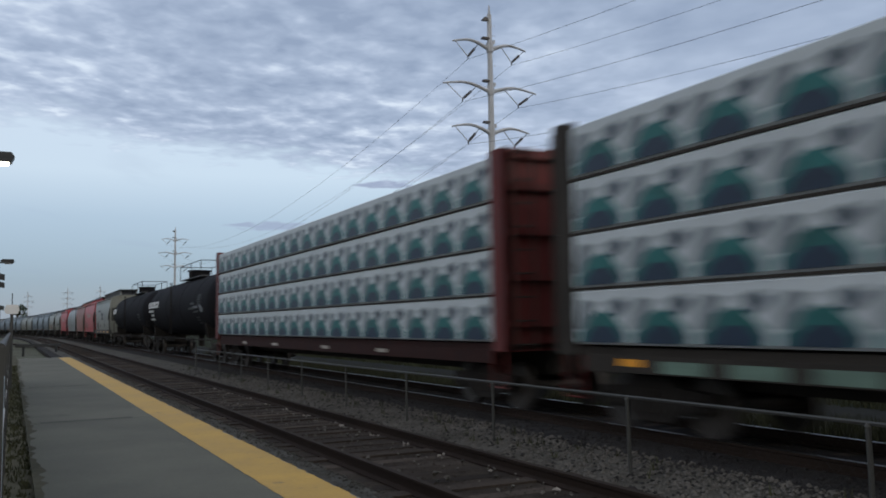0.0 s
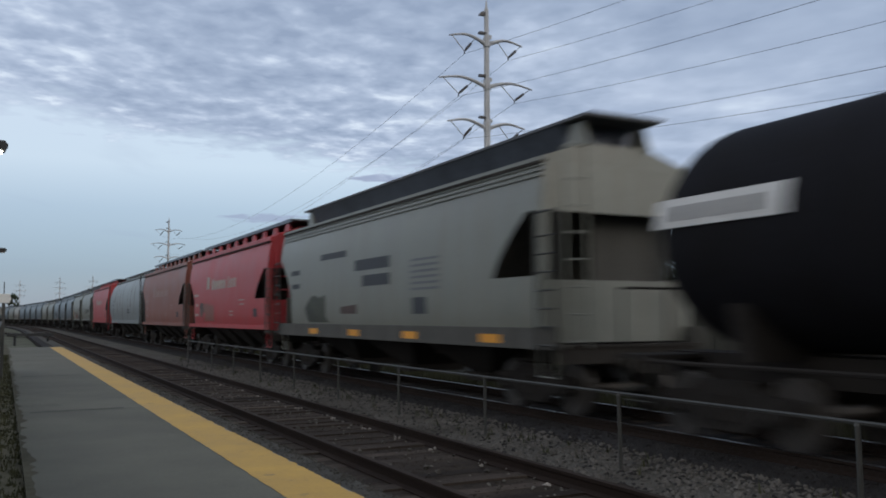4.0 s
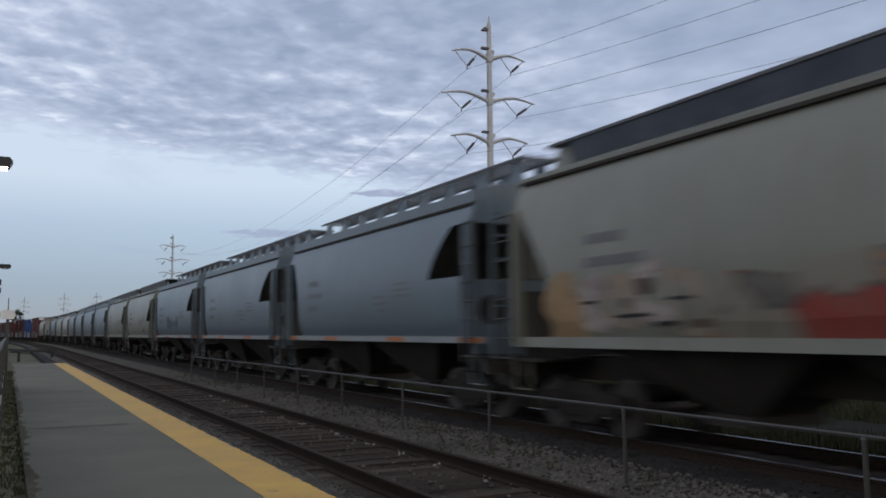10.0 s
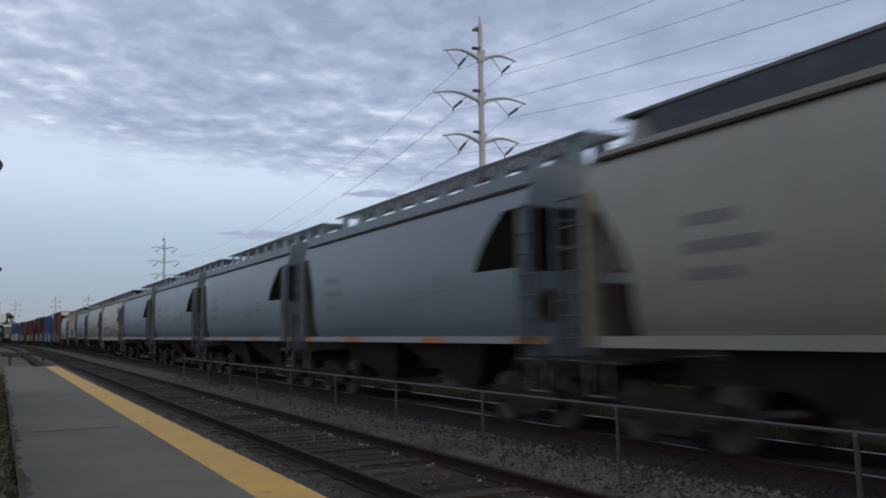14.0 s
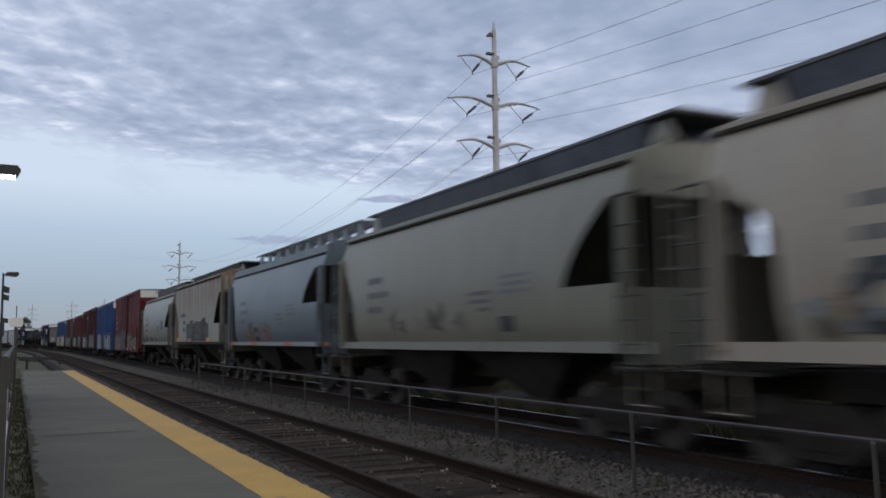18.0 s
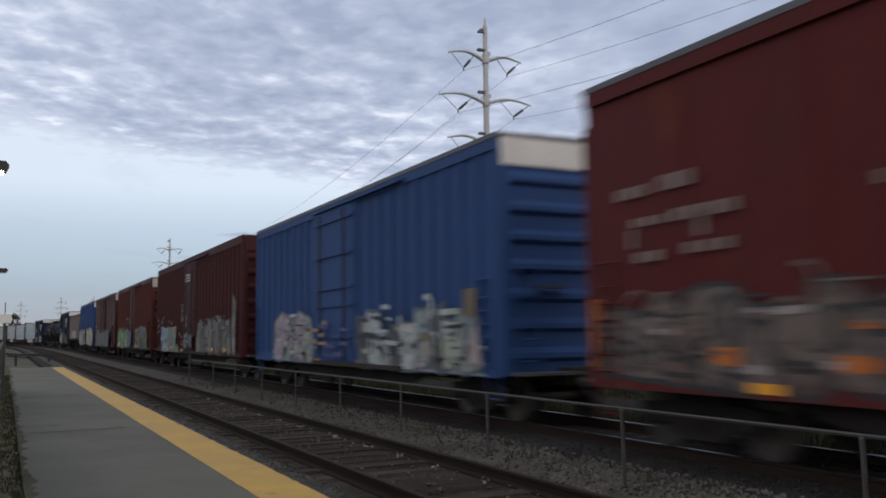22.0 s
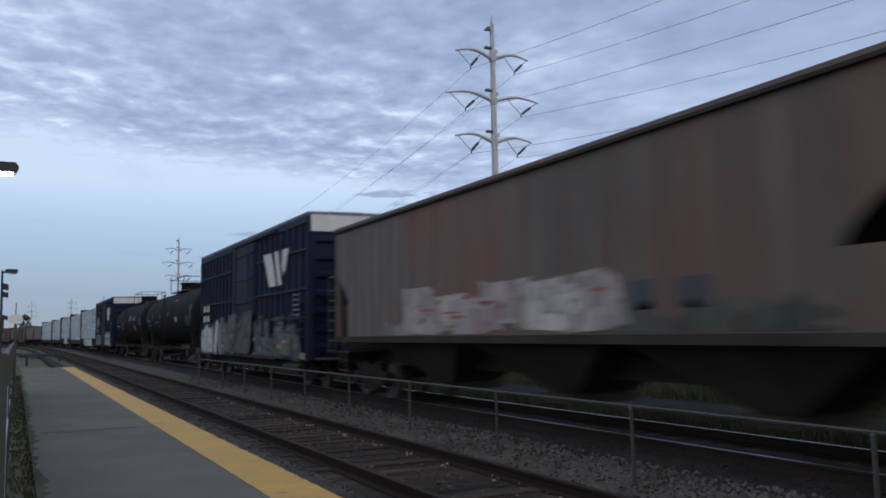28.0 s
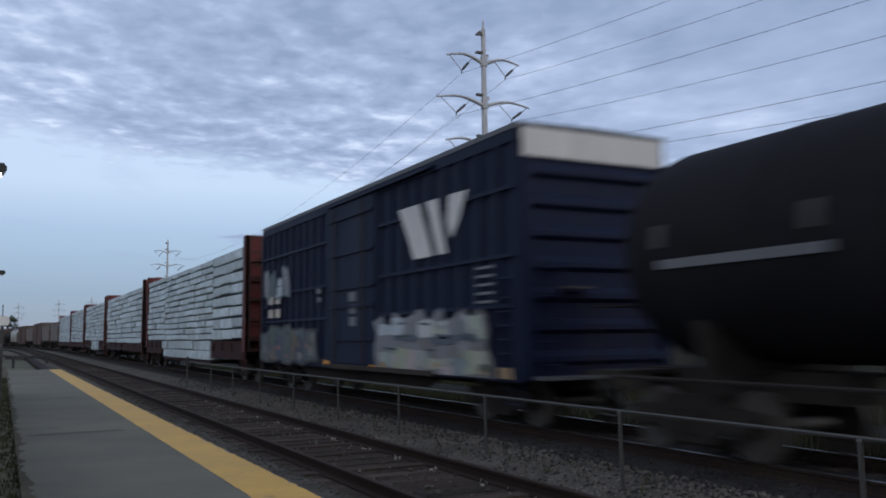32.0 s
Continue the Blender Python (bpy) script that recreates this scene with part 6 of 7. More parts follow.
# ------------------------------------------------------------ the freight train, front to rear
G = {
    "white": spray("graffiti_white", [(0.45, 0.432, 0.396), (0.324, 0.306, 0.279), (0.504, 0.486, 0.45), (0.216, 0.171, 0.144), (0.396, 0.351, 0.297)], scale=1.4),
    "pink": spray("graffiti_lilac", [(0.368, 0.36, 0.368), (0.288, 0.224, 0.288), (0.336, 0.216, 0.264), (0.192, 0.192, 0.208), (0.176, 0.24, 0.24)], scale=1.2),
    "lilac": spray("graffiti_pale_lilac", [(0.336, 0.304, 0.336), (0.288, 0.216, 0.272), (0.36, 0.344, 0.352), (0.224, 0.2, 0.24)], scale=2.0),
    "pastel": spray("graffiti_pastel", [(0.32, 0.344, 0.336), (0.192, 0.272, 0.272), (0.352, 0.288, 0.304), (0.24, 0.256, 0.24), (0.128, 0.176, 0.208)], scale=1.5),
    "grey": spray("graffiti_grey", [(0.158, 0.151, 0.137), (0.216, 0.209, 0.187), (0.072, 0.0648, 0.0612), (0.259, 0.245, 0.223)], scale=1.7),
    "brown": spray("graffiti_brown", [(0.11, 0.066, 0.055), (0.143, 0.11, 0.0935), (0.066, 0.0385, 0.033), (0.165, 0.132, 0.11)], scale=1.5),
    "aqua": spray("graffiti_aqua", [(0.13, 0.235, 0.33), (0.18, 0.30, 0.36), (0.09, 0.17, 0.25), (0.24, 0.33, 0.35)], scale=1.3, outline=(0.14, 0.2, 0.24)),
    "teal": spray("graffiti_teal", [(0.18, 0.288, 0.331), (0.23, 0.259, 0.23), (0.158, 0.202, 0.144), (0.331, 0.36, 0.36)], scale=0.8, outline=(0.2, 0.26, 0.26)),
    "green": spray("graffiti_green", [(0.06, 0.24, 0.07), (0.33, 0.4, 0.09), (0.5, 0.55, 0.45), (0.03, 0.12, 0.06)], scale=0.9),
    "leaf": spray("graffiti_leaf", [(0.03, 0.19, 0.06), (0.05, 0.26, 0.09), (0.03, 0.12, 0.05)], scale=1.2),
    "lime": spray("graffiti_lime", [(0.24, 0.26, 0.05), (0.18, 0.20, 0.04), (0.10, 0.12, 0.045), (0.06, 0.055, 0.08)], scale=2.0),
    "red": spray("graffiti_red", [(0.208, 0.192, 0.16), (0.24, 0.04, 0.028), (0.288, 0.112, 0.032), (0.096, 0.088, 0.08), (0.056, 0.048, 0.048)], scale=0.9),
    "dark": spray("graffiti_dark", [(0.0595, 0.0638, 0.0467), (0.0425, 0.0467, 0.034), (0.102, 0.102, 0.085), (0.0765, 0.0723, 0.0425)], scale=1.0),
    "blue": spray("graffiti_blue", [(0.136, 0.16, 0.216), (0.24, 0.256, 0.264), (0.064, 0.088, 0.16), (0.256, 0.208, 0.144)], scale=1.1),
    "navy": spray("graffiti_on_navy", [(0.08, 0.112, 0.136), (0.04, 0.072, 0.056), (0.192, 0.216, 0.224), (0.128, 0.08, 0.04), (0.024, 0.032, 0.064)], scale=0.9),
    "ink": surface("dark_spray", (0.028, 0.028, 0.0304), 0.6, vary=0.3),
    "steel": surface("steel_grey_spray", (0.08, 0.104, 0.136), 0.6, vary=0.3),
    "slate": spray("graffiti_slate", [(0.0336, 0.0424, 0.0576), (0.056, 0.068, 0.08), (0.024, 0.0304, 0.0416), (0.08, 0.088, 0.088)], scale=1.6),
    "ash": surface("ash_grey_spray", (0.167, 0.164, 0.155), 0.6, vary=0.3, coarse=2.0),
    "olive": spray("graffiti_olive", [(0.14, 0.154, 0.112), (0.182, 0.189, 0.133), (0.105, 0.119, 0.091)], scale=1.3, outline=(0.16, 0.17, 0.13)),
    "pinkgrey": spray("graffiti_pink_grey", [(0.324, 0.288, 0.279), (0.243, 0.207, 0.207), (0.378, 0.333, 0.324), (0.27, 0.189, 0.189)], scale=2.2),
    "violet": spray("graffiti_violet", [(0.07, 0.055, 0.2), (0.05, 0.05, 0.12), (0.12, 0.11, 0.22)], scale=1.6),
    "chalk": spray("graffiti_chalk", [(0.432, 0.46, 0.432), (0.386, 0.396, 0.35), (0.478, 0.497, 0.478), (0.368, 0.34, 0.276)], scale=1.2, outline=(0.36, 0.34, 0.29)),
    "ochre": surface("ochre_spray", (0.288, 0.2, 0.112), 0.6, vary=0.35, coarse=2.0),
    "rose": surface("rose_spray", (0.272, 0.104, 0.112), 0.6, vary=0.3, coarse=2.0),
    "tan": spray("graffiti_tan", [(0.264, 0.208, 0.16), (0.288, 0.24, 0.2), (0.224, 0.176, 0.144)], scale=1.6, outline=(0.22, 0.17, 0.14)),
    "umber": spray("graffiti_umber", [(0.132, 0.102, 0.09), (0.09, 0.06, 0.054), (0.162, 0.126, 0.114), (0.114, 0.066, 0.06)], scale=2.2),
    "soot": spray("graffiti_soot", [(0.095, 0.076, 0.07), (0.125, 0.104, 0.092), (0.055, 0.04, 0.038), (0.148, 0.122, 0.11)], scale=2.0),
    "dim": spray("graffiti_dim_olive", [(0.04, 0.044, 0.032), (0.06, 0.064, 0.048), (0.028, 0.032, 0.024)], scale=1.6),
    "mint": spray("graffiti_mint", [(0.26, 0.30, 0.20), (0.22, 0.25, 0.17), (0.30, 0.32, 0.26)], scale=1.0, outline=(0.2, 0.22, 0.16)),
    "moss": spray("graffiti_moss", [(0.036, 0.06, 0.036), (0.056, 0.08, 0.048), (0.04, 0.04, 0.032), (0.08, 0.072, 0.048)], scale=1.6),
    "haze": spray("graffiti_haze", [(0.16, 0.168, 0.192), (0.192, 0.2, 0.224), (0.136, 0.128, 0.132)], scale=1.0, outline=(0.19, 0.19, 0.2)),
    "snow": spray("graffiti_snow", [(0.37, 0.422, 0.475), (0.44, 0.466, 0.475), (0.299, 0.334, 0.264), (0.405, 0.44, 0.37)], scale=0.9, outline=(0.2, 0.23, 0.25)),
}
TRAIN = []      # (thing, middle of the car along the train at the start)


def place(car, a, b):
    TRAIN.append((car, (a + b) / 2))




def grey_hopper(a, b, paint, label, **kw):
    opts = dict(bays=2, sill=("lightgrey", 1.34, 1.5), open_z=2.33, inset=(0.5, 0.22))
    if paint == "bluegrey":
        opts.update(stripe="orange", sill=("palegrey", 1.38, 1.5), hole=True, hatch="discs", board_w=0.42, board_z=4.955, open_z=2.63, head_z=3.64, chord=(-0.085, 0.15), slant=(1.55, 0.75))
    opts.update(kw)
    car, prof, half = hopper("hopper_car", label, b - a, paint, ROUND, **opts)
    ink = M["faint"] if paint == "bluegrey" else M["greyink"]
    for row, (n, w) in enumerate(((4, 0.17), (6, 0.17), (5, 0.13))):
        for k in range(n):
            bars(prof, half - 2.3 - (k + 1) * (w + 0.045), 2.85 - 0.34 * row, car, ink, (w,), 0.15)
    bars(prof, -half + 4.2, 2.35, car, ink, (0.8, 0.8, 0.5), 0.07, 0.08, 1)
    bars(prof, -half + 2.9, 2.6, car, M["faint"], (0.9, 0.9, 0.9), 0.06, 0.07, 1)
    place(car, a, b)
    return car, prof, half


# wrapped lumber on two centrebeam cars
for a, b in ((-12.9, 11.6), (12.1, 36.6)):
    car, prof, half = centrebeam("centrebeam_car", "red centrebeam flatcar loaded with four tiers of printed white lumber packs", b - a, sill="under" if a < 0 else "cbdark")
    if a < 0:
        part("reflector", Geo().box(-1.441, -1.446, 9.82, 10.3, 0.95, 1.05), M["reflector"], car)
        for k in range(16):
            y = 9.04 - 1.22 * k
            part("sill_panel", Geo().box(-1.441, -1.445, y - 0.42, y + 0.42, 0.88, 1.04), M["palegreen"], car, "pale green plate on the sill")
    else:
        for y in (-6, -2, 3, 7):
            part("reflector", Geo().box(-1.441, -1.446, y - 0.3, y + 0.3, 0.94, 1.02), M["pale"], car)
    place(car, a, b)

# black tank cars
for a, b, k in ((36.4, 57.2, 0), (57.2, 78.0, 1)):
    car, prof, half = tank_car("tank_car", "black tank car with white lettering and a railed manway", b - a, -1.2 if k == 0 else -0.8, 1.9 if k == 0 else 1.1, z_mid=2.64)
    if k == 0:
        decal("lettering_block", prof, 5.1, 9.0, 2.72, 3.08, M["white"], car, "white block lettering turned to bars")
        for y in (5.55, 6.2, 6.85, 7.5, 8.15):
            decal("letter_gap", prof, y, y + 0.22, 2.80, 3.0, M["black"], car, lift=0.011)
        bars(prof, 6.9, 2.48, car, M["white"], (1.9, 1.0, 1.5), 0.11, 0.13, 1)
        bars(prof, -half + 2.2, 3.0, car, M["tankmark"], (0.9,) * 5, 0.04, 0.06, 1)
        decal("white_stain", prof, -6.75, -5.4, 2.44, 2.56, M["faint"], car, "whitish worn lettering", rough_top=0.05, rough_side=0.2, seed=91)
        decal("white_stain", prof, -6.75, -5.6, 2.24, 2.34, M["tankmark"], car, rough_top=0.04, rough_side=0.2, seed=92)
        decal("white_stain", prof, -7.7, -7.1, 2.2, 2.66, M["faint"], car, "whitish worn patch", rough_top=0.2, rough_side=0.15, seed=93, foot=0.2)
        bars(prof, -half + 3.8, 2.62, car, M["tankmark"], (0.9, 1.4), 0.10, 0.12, 1)
        bars(prof, -half + 3.0, 2.0, car, M["tankmark"], (0.8, 0.8, 0.8), 0.03, 0.10, 1)
    else:
        decal("lettering_block", prof, 6.9, 9.0, 2.72, 3.1, M["white"], car, "white block lettering turned to bars")
        for y in (7.3, 7.7, 8.1, 8.5):
            decal("letter_gap", prof, y, y + 0.16, 2.80, 3.0, M["black"], car, lift=0.011)
        bars(prof, -half + 2.4, 2.4, car, M["tankmark"], (1.0, 1.0, 0.6), 0.07, 0.09, 1)
    place(car, a, b)

# grey covered hopper with a ribbed eave
car, prof, half = hopper("hopper_car", "grey covered hopper car with a ribbed eave and dark lettering", 15.7, "lightgrey", EAVED, bays=3, sill=("shade", 1.08, 1.42), board_w=0.78, board_z=4.92, open_z=2.25, head_z=3.3, rear_post=False)
for z in (3.86, 3.95, 4.04):
    part("eave_rib", Geo().box(-curve_at(prof, z) - 0.03, -curve_at(prof, z) + 0.05, -half + 0.3, half - 0.3, z, z + 0.03), M["lightgrey"], car)
bars(prof, 1.5, 3.1, car, M["ink"], (1.9,), 0.16)
bars(prof, -1.2, 2.7, car, M["ink"], (2.1, 1.6), 0.26, 0.12)
bars(prof, -3.6, 2.75, car, M["faint"], (1.3,) * 6, 0.05, 0.07)
bars(prof, 5.2, 2.8, car, M["ink"], (0.8, 0.7), 0.14, 0.25)
decal("graffiti", prof, 2.9, 4.6, 1.46, 2.2, G["dark"], car, rough_top=0.4, rough_side=0.2, seed=4)
decal("graffiti", prof, 0.8, 1.9, 1.68, 1.98, G["brown"], car, rough_top=0.15, seed=5)
decal("placard", prof, -3.0, -2.35, 1.66, 2.0, M["ink"], car)
for y in (-5.5, -2.2, 1.0, 4.0):
    part("reflector", Geo().box(-1.556, -1.562, y - 0.35, y + 0.35, 1.15, 1.3), M["reflector"], car)
place(car, 78.5, 94.2)

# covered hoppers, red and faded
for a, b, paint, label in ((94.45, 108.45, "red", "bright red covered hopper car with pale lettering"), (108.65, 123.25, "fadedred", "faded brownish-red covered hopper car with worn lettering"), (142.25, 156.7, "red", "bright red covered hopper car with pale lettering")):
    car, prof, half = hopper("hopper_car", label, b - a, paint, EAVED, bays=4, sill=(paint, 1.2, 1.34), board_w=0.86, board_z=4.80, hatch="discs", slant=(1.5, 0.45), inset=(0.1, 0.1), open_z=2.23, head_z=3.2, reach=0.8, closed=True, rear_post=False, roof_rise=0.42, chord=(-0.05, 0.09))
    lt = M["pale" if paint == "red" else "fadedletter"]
    bars(prof, 2.2, 2.76, car, lt, (0.5,), 0.5)
    for k in range(6):
        bars(prof, -0.65 + 0.42 * k, 2.72, car, lt, (0.32,), 0.34 if k < 5 else 0.42)
    for k in range(4):
        bars(prof, -2.3 + 0.36 * k, 2.72, car, lt, (0.22,), 0.34 if k < 3 else 0.42)
    bars(prof, 4.38, 2.5, car, lt, (0.9, 0.6, 0.8), 0.1, 0.32)
    bars(prof, -1.85, 1.8, car, lt, (0.6, 0.5), 0.05, 0.08)
    bars(prof, -half + 3.0, 2.2, car, lt, (0.8, 0.7), 0.05, 0.1)
    decal("placard", prof, -5.2, -4.75, 1.62, 1.9, M["ink"], car)
    if paint == "red" and a < 100:
        decal("worn_patch", prof, 1.5, 3.2, 1.45, 2.2, M["fadedred"], car, "worn pale patch", rough_top=0.2, rough_side=0.2, seed=8)
        decal("graffiti", prof, 3.3, 4.05, 1.6, 2.25, G["brown"], car, rough_top=0.2, rough_side=0.15, seed=9, foot=0.2)
    if a > 120:
        decal("graffiti", prof, 5.3, 6.1, 3.3, 3.72, G["brown"], car, rough_top=0.2, rough_side=0.1, seed=21, foot=0.2)
        decal("graffiti", prof, 5.2, 6.0, 2.9, 3.06, G["dark"], car, rough_top=0.06, rough_side=0.2, seed=22)
    place(car, a, b)

# pale hopper with rounded ends
car, prof, half = hopper("hopper_car", "pale grey hopper car with rounded ends and rust stains", 17.9, "palegrey", TEAR, bays=4, sill=("palegrey", 1.22, 1.42), board_w=0.5, board_z=4.77, roof_rise=0.22, round_ends=True, hatch="discs")
bars(prof, half - 2.9, 2.8, car, M["faint"], (0.9, 1.0, 0.8), 0.12, 0.2)
bars(prof, -3.3, 2.1, car, M["ink"], (1.3, 1.3), 0.08, 0.1)
decal("rust_stain", prof, 0.6, 0.85, 1.5, 4.0, M["stain"], car, "brown stain running down", rough_side=0.1, seed=2, nz=10)
for y, w, z in ((-5.6, 0.16, 1.9), (-3.9, 0.3, 2.3), (-2.2, 0.12, 1.6), (3.6, 0.2, 2.0), (5.0, 0.35, 2.6), (6.3, 0.14, 1.7)):
    decal("rust_stain", prof, y, y + w, z, 4.1, M["stain"], car, "brown stain running down", rough_side=0.08, seed=int(y * 10) + 90, nz=10)
decal("rust_stain", prof, 2.0, 2.2, 2.4, 4.1, M["stain"], car, "brown stain running down", rough_side=0.1, seed=3, nz=8)
place(car, 123.2, 141.1)

# the string of two-bay hoppers
B = [156.8, 169.85, 182.9, 195.9, 209.05, 222.25, 235.4, 248.7, 261.85, 275.2, 288.25, 301.2, 314.5, 327.8, 340.85, 353.95, 367.0]
DULL = "beige-grey covered two-bay hopper car with a pale sill"
STEEL = "blue-grey covered two-bay hopper car with orange sill reflectors"
c0 = grey_hopper(B[0], B[1], "greygreen", "beige-grey covered two-bay hopper car with dark graffiti")
decal("graffiti", c0[1], -3.4, -0.2, 2.0, 2.6, G["dark"], c0[0], rough_top=0.3, rough_side=0.3, seed=11, foot=0.2)
decal("graffiti", c0[1], -4.6, -3.5, 2.1, 2.5, G["grey"], c0[0], rough_top=0.3, rough_side=0.2, seed=61, foot=0.2)
decal("graffiti", c0[1], 0.2, 2.0, 1.9, 2.6, G["grey"], c0[0], rough_top=0.4, rough_side=0.2, seed=62, foot=0.2)
decal("placard", c0[1], -3.4, -2.9, 1.66, 1.93, M["ink"], c0[0])
c0 = grey_hopper(B[1], B[2], "greygreen", "beige-grey covered two-bay hopper car with red graffiti")
decal("graffiti", c0[1], -2.0, 1.3, 1.5, 2.42, G["red"], c0[0], rough_top=0.3, rough_side=0.2, seed=12)
decal("graffiti", c0[1], -3.5, -2.2, 1.5, 2.3, G["dark"], c0[0], rough_top=0.5, rough_side=0.2, seed=13, foot=0.3)
decal("graffiti", c0[1], 4.0, 4.8, 1.5, 2.55, G["ochre"], c0[0], rough_top=0.3, rough_side=0.15, seed=63)
piece(c0[1], c0[0], 1.4, 3.9, 1.52, 2.5, 4, (G["tan"], G["pinkgrey"]), None, 63, 0.008, dip=0.2, spread=0.5, accents=((G["ink"], 5, 0.3, 0.03), (G["brown"], 3, 0.14, 0.1)))
for k in (2, 3, 4):
    c0 = grey_hopper(B[k], B[k + 1], "bluegrey", STEEL)
    if k == 4:
        for q in range(4):
            decal("graffiti", c0[1], -1.7 + 0.85 * q, -1.1 + 0.85 * q, 1.75, 2.5, G["slate"], c0[0], rough_top=0.4, rough_side=0.1, seed=14 + 70 * q, foot=0.3)
for k in (5, 6):
    c0 = grey_hopper(B[k], B[k + 1], "greygreen", DULL)
    decal("placard", c0[1], -2.9, -2.5, 1.65, 1.9, M["ink"], c0[0])
for k in (7, 8, 9, 10):
    c0 = grey_hopper(B[k], B[k + 1], "bluegrey", STEEL)
c0 = grey_hopper(B[11], B[12], "cream", "cream white two-bay hopper car with blue graffiti", sill=("cream", 1.28, 1.5), hole=True, open_z=2.63, head_z=3.5)
front = -c0[2] + 0.5
part("cross_rail", Geo().box(-1.5, 1.5, front - 0.03, front + 0.03, 2.98, 3.08), M["cream"], c0[0], "pale rail across the end cage")
part("cross_rail", Geo().box(-1.56, -1.5, front - 0.03, front + 1.2, 2.98, 3.08), M["cream"], c0[0])
piece(c0[1], c0[0], -4.3, -1.6, 1.55, 2.35, 5, (G["haze"], G["pinkgrey"], G["ash"]), None, 115, 0.008, dip=0.5, spread=0.5, accents=((G["brown"], 3, 0.14, 0.1), (G["olive"], 3, 0.12, 0.16), (G["slate"], 3, 0.08, 0.14)))
piece(c0[1], c0[0], -1.5, 4.6, 1.5, 2.4, 9, (G["blue"], G["haze"], G["blue"], G["slate"]), None, 15, 0.008, dip=0.45, spread=0.6, accents=((G["snow"], 5, 0.12, 0.1), (G["olive"], 4, 0.1, 0.2), (G["ochre"], 2, 0.14, 0.12), (G["brown"], 2, 0.12, 0.1)))
piece(c0[1], c0[0], -4.9, -3.6, 3.2, 3.72, 3, (G["slate"],), None, 16, 0.008, dip=0.08, spread=0.42)
c0 = grey_hopper(B[12], B[13], "greygreen", "beige-grey covered two-bay hopper car with a scrawl of grey graffiti")
for q in range(5):
    decal("graffiti", c0[1], -0.9 + 0.8 * q, -0.3 + 0.8 * q, 1.55, 2.35, G["grey"], c0[0], rough_top=0.6, rough_side=0.15, seed=17 + q, foot=0.4)
decal("placard", c0[1], -2.75, -2.25, 1.68, 1.95, M["ink"], c0[0])
c0 = grey_hopper(B[13], B[14], "bluegrey", "blue-grey covered two-bay hopper car with a row of red graffiti")
piece(c0[1], c0[0], -0.4, 3.4, 1.52, 2.2, 5, (G["red"], G["haze"], G["slate"]), None, 18, 0.008, dip=0.4, spread=0.42, accents=((G["ink"], 5, 0.2, 0.02), (G["rose"], 3, 0.14, 0.16)))
car, prof, half = hopper("hopper_car", "tan covered hopper car streaked with rust and dark graffiti", B[15] - B[14], "rustcream", FLAT, bays=2, inset=(0.5, 0.22), open_z=2.3, sill=("under", 1.40, 1.52), board_w=0.72, board_z=4.88, roof_rise=0.3)
decal("graffiti", prof, -2.9, 2.1, 1.55, 2.4, G["ink"], car, rough_top=0.25, rough_side=0.25, seed=19)
piece(prof, car, -3.0, 2.2, 1.58, 2.5, 7, (G["dim"], G["ink"], G["dim"]), G["ink"], 19, 0.01, dip=0.3, accents=((G["steel"], 2, 0.16, 0.2), (M["batten"], 2, 0.2, 0.08)))
decal("orange_panel", prof, 4.45, 4.75, 1.6, 2.05, M["orange"], car)
bars(prof, half - 3.4, 2.75, car, M["ink"], (1.3, 0.6, 0.6), 0.16, 0.2)
for y in (-3.4, 1.2, 4.4):
    decal("reflector", prof, y, y + 0.7, 1.55, 1.68, M["reflector"], car, lift=0.012)
place(car, B[14], B[15])
c0 = grey_hopper(B[15], B[16], "lightgrey", "pale grey covered two-bay hopper car with a blue label")
decal("label", c0[1], -3.3, -2.7, 2.2, 2.75, M["bluetag"], c0[0], "dark blue label")
piece(c0[1], c0[0], -1.0, 4.2, 1.52, 1.95, 3, (G["haze"], G["grey"]), None, 20, 0.008, dip=0.2, spread=0.33, accents=((G["slate"], 4, 0.3, 0.08), (G["rose"], 1, 0.5, 0.1)))


def lettered(prof, y, z, car, mat, n, w, h, gap):
    """A row of unreadable letters as plain bars side by side."""
    for k in range(n):
        bars(prof, y + k * (w + gap), z, car, mat, (w,), h)


# boxcars
car, prof, half = boxcar("boxcar", "dark red boxcar with grey graffiti and a pale end panel", 17.9, "oxide", 5.2, end_top="white", ribs=False)
decal("graffiti", prof, -7.0, -1.4, 0.84, 1.9, G["brown"], car, rough_top=0.5, rough_side=0.3, seed=30)
piece(prof, car, -4.4, -1.4, 0.9, 2.2, 6, (G["brown"], G["umber"], G["soot"]), G["ink"], 30, 0.012, dip=0.5, holes=3, accents=((M["orange"], 2, 0.16, 0.22), (G["pinkgrey"], 4, 0.2, 0.1)))
piece(prof, car, -1.2, 1.7, 0.95, 2.4, 6, (G["soot"], G["brown"], G["umber"]), G["ink"], 31, 0.125, dip=0.6, holes=4)
decal("graffiti", prof, 1.95, 7.7, 0.84, 2.1, G["brown"], car, rough_top=0.4, rough_side=0.3, seed=32)
piece(prof, car, 2.0, 7.5, 0.9, 2.2, 11, (G["brown"], G["umber"], G["soot"], G["brown"]), G["ink"], 32, 0.012, dip=0.5, holes=3, accents=((M["orange"], 3, 0.2, 0.1), (G["pinkgrey"], 5, 0.2, 0.05)))
lettered(prof, 6.65, 3.38, car, M["dim"], 3, 0.16, 0.16, 0.06)
lettered(prof, 5.8, 3.4, car, M["dim"], 3, 0.16, 0.2, 0.05)
lettered(prof, 6.3, 2.98, car, M["dim"], 3, 0.16, 0.12, 0.08)
lettered(prof, 5.1, 2.98, car, M["dim"], 5, 0.16, 0.16, 0.06)
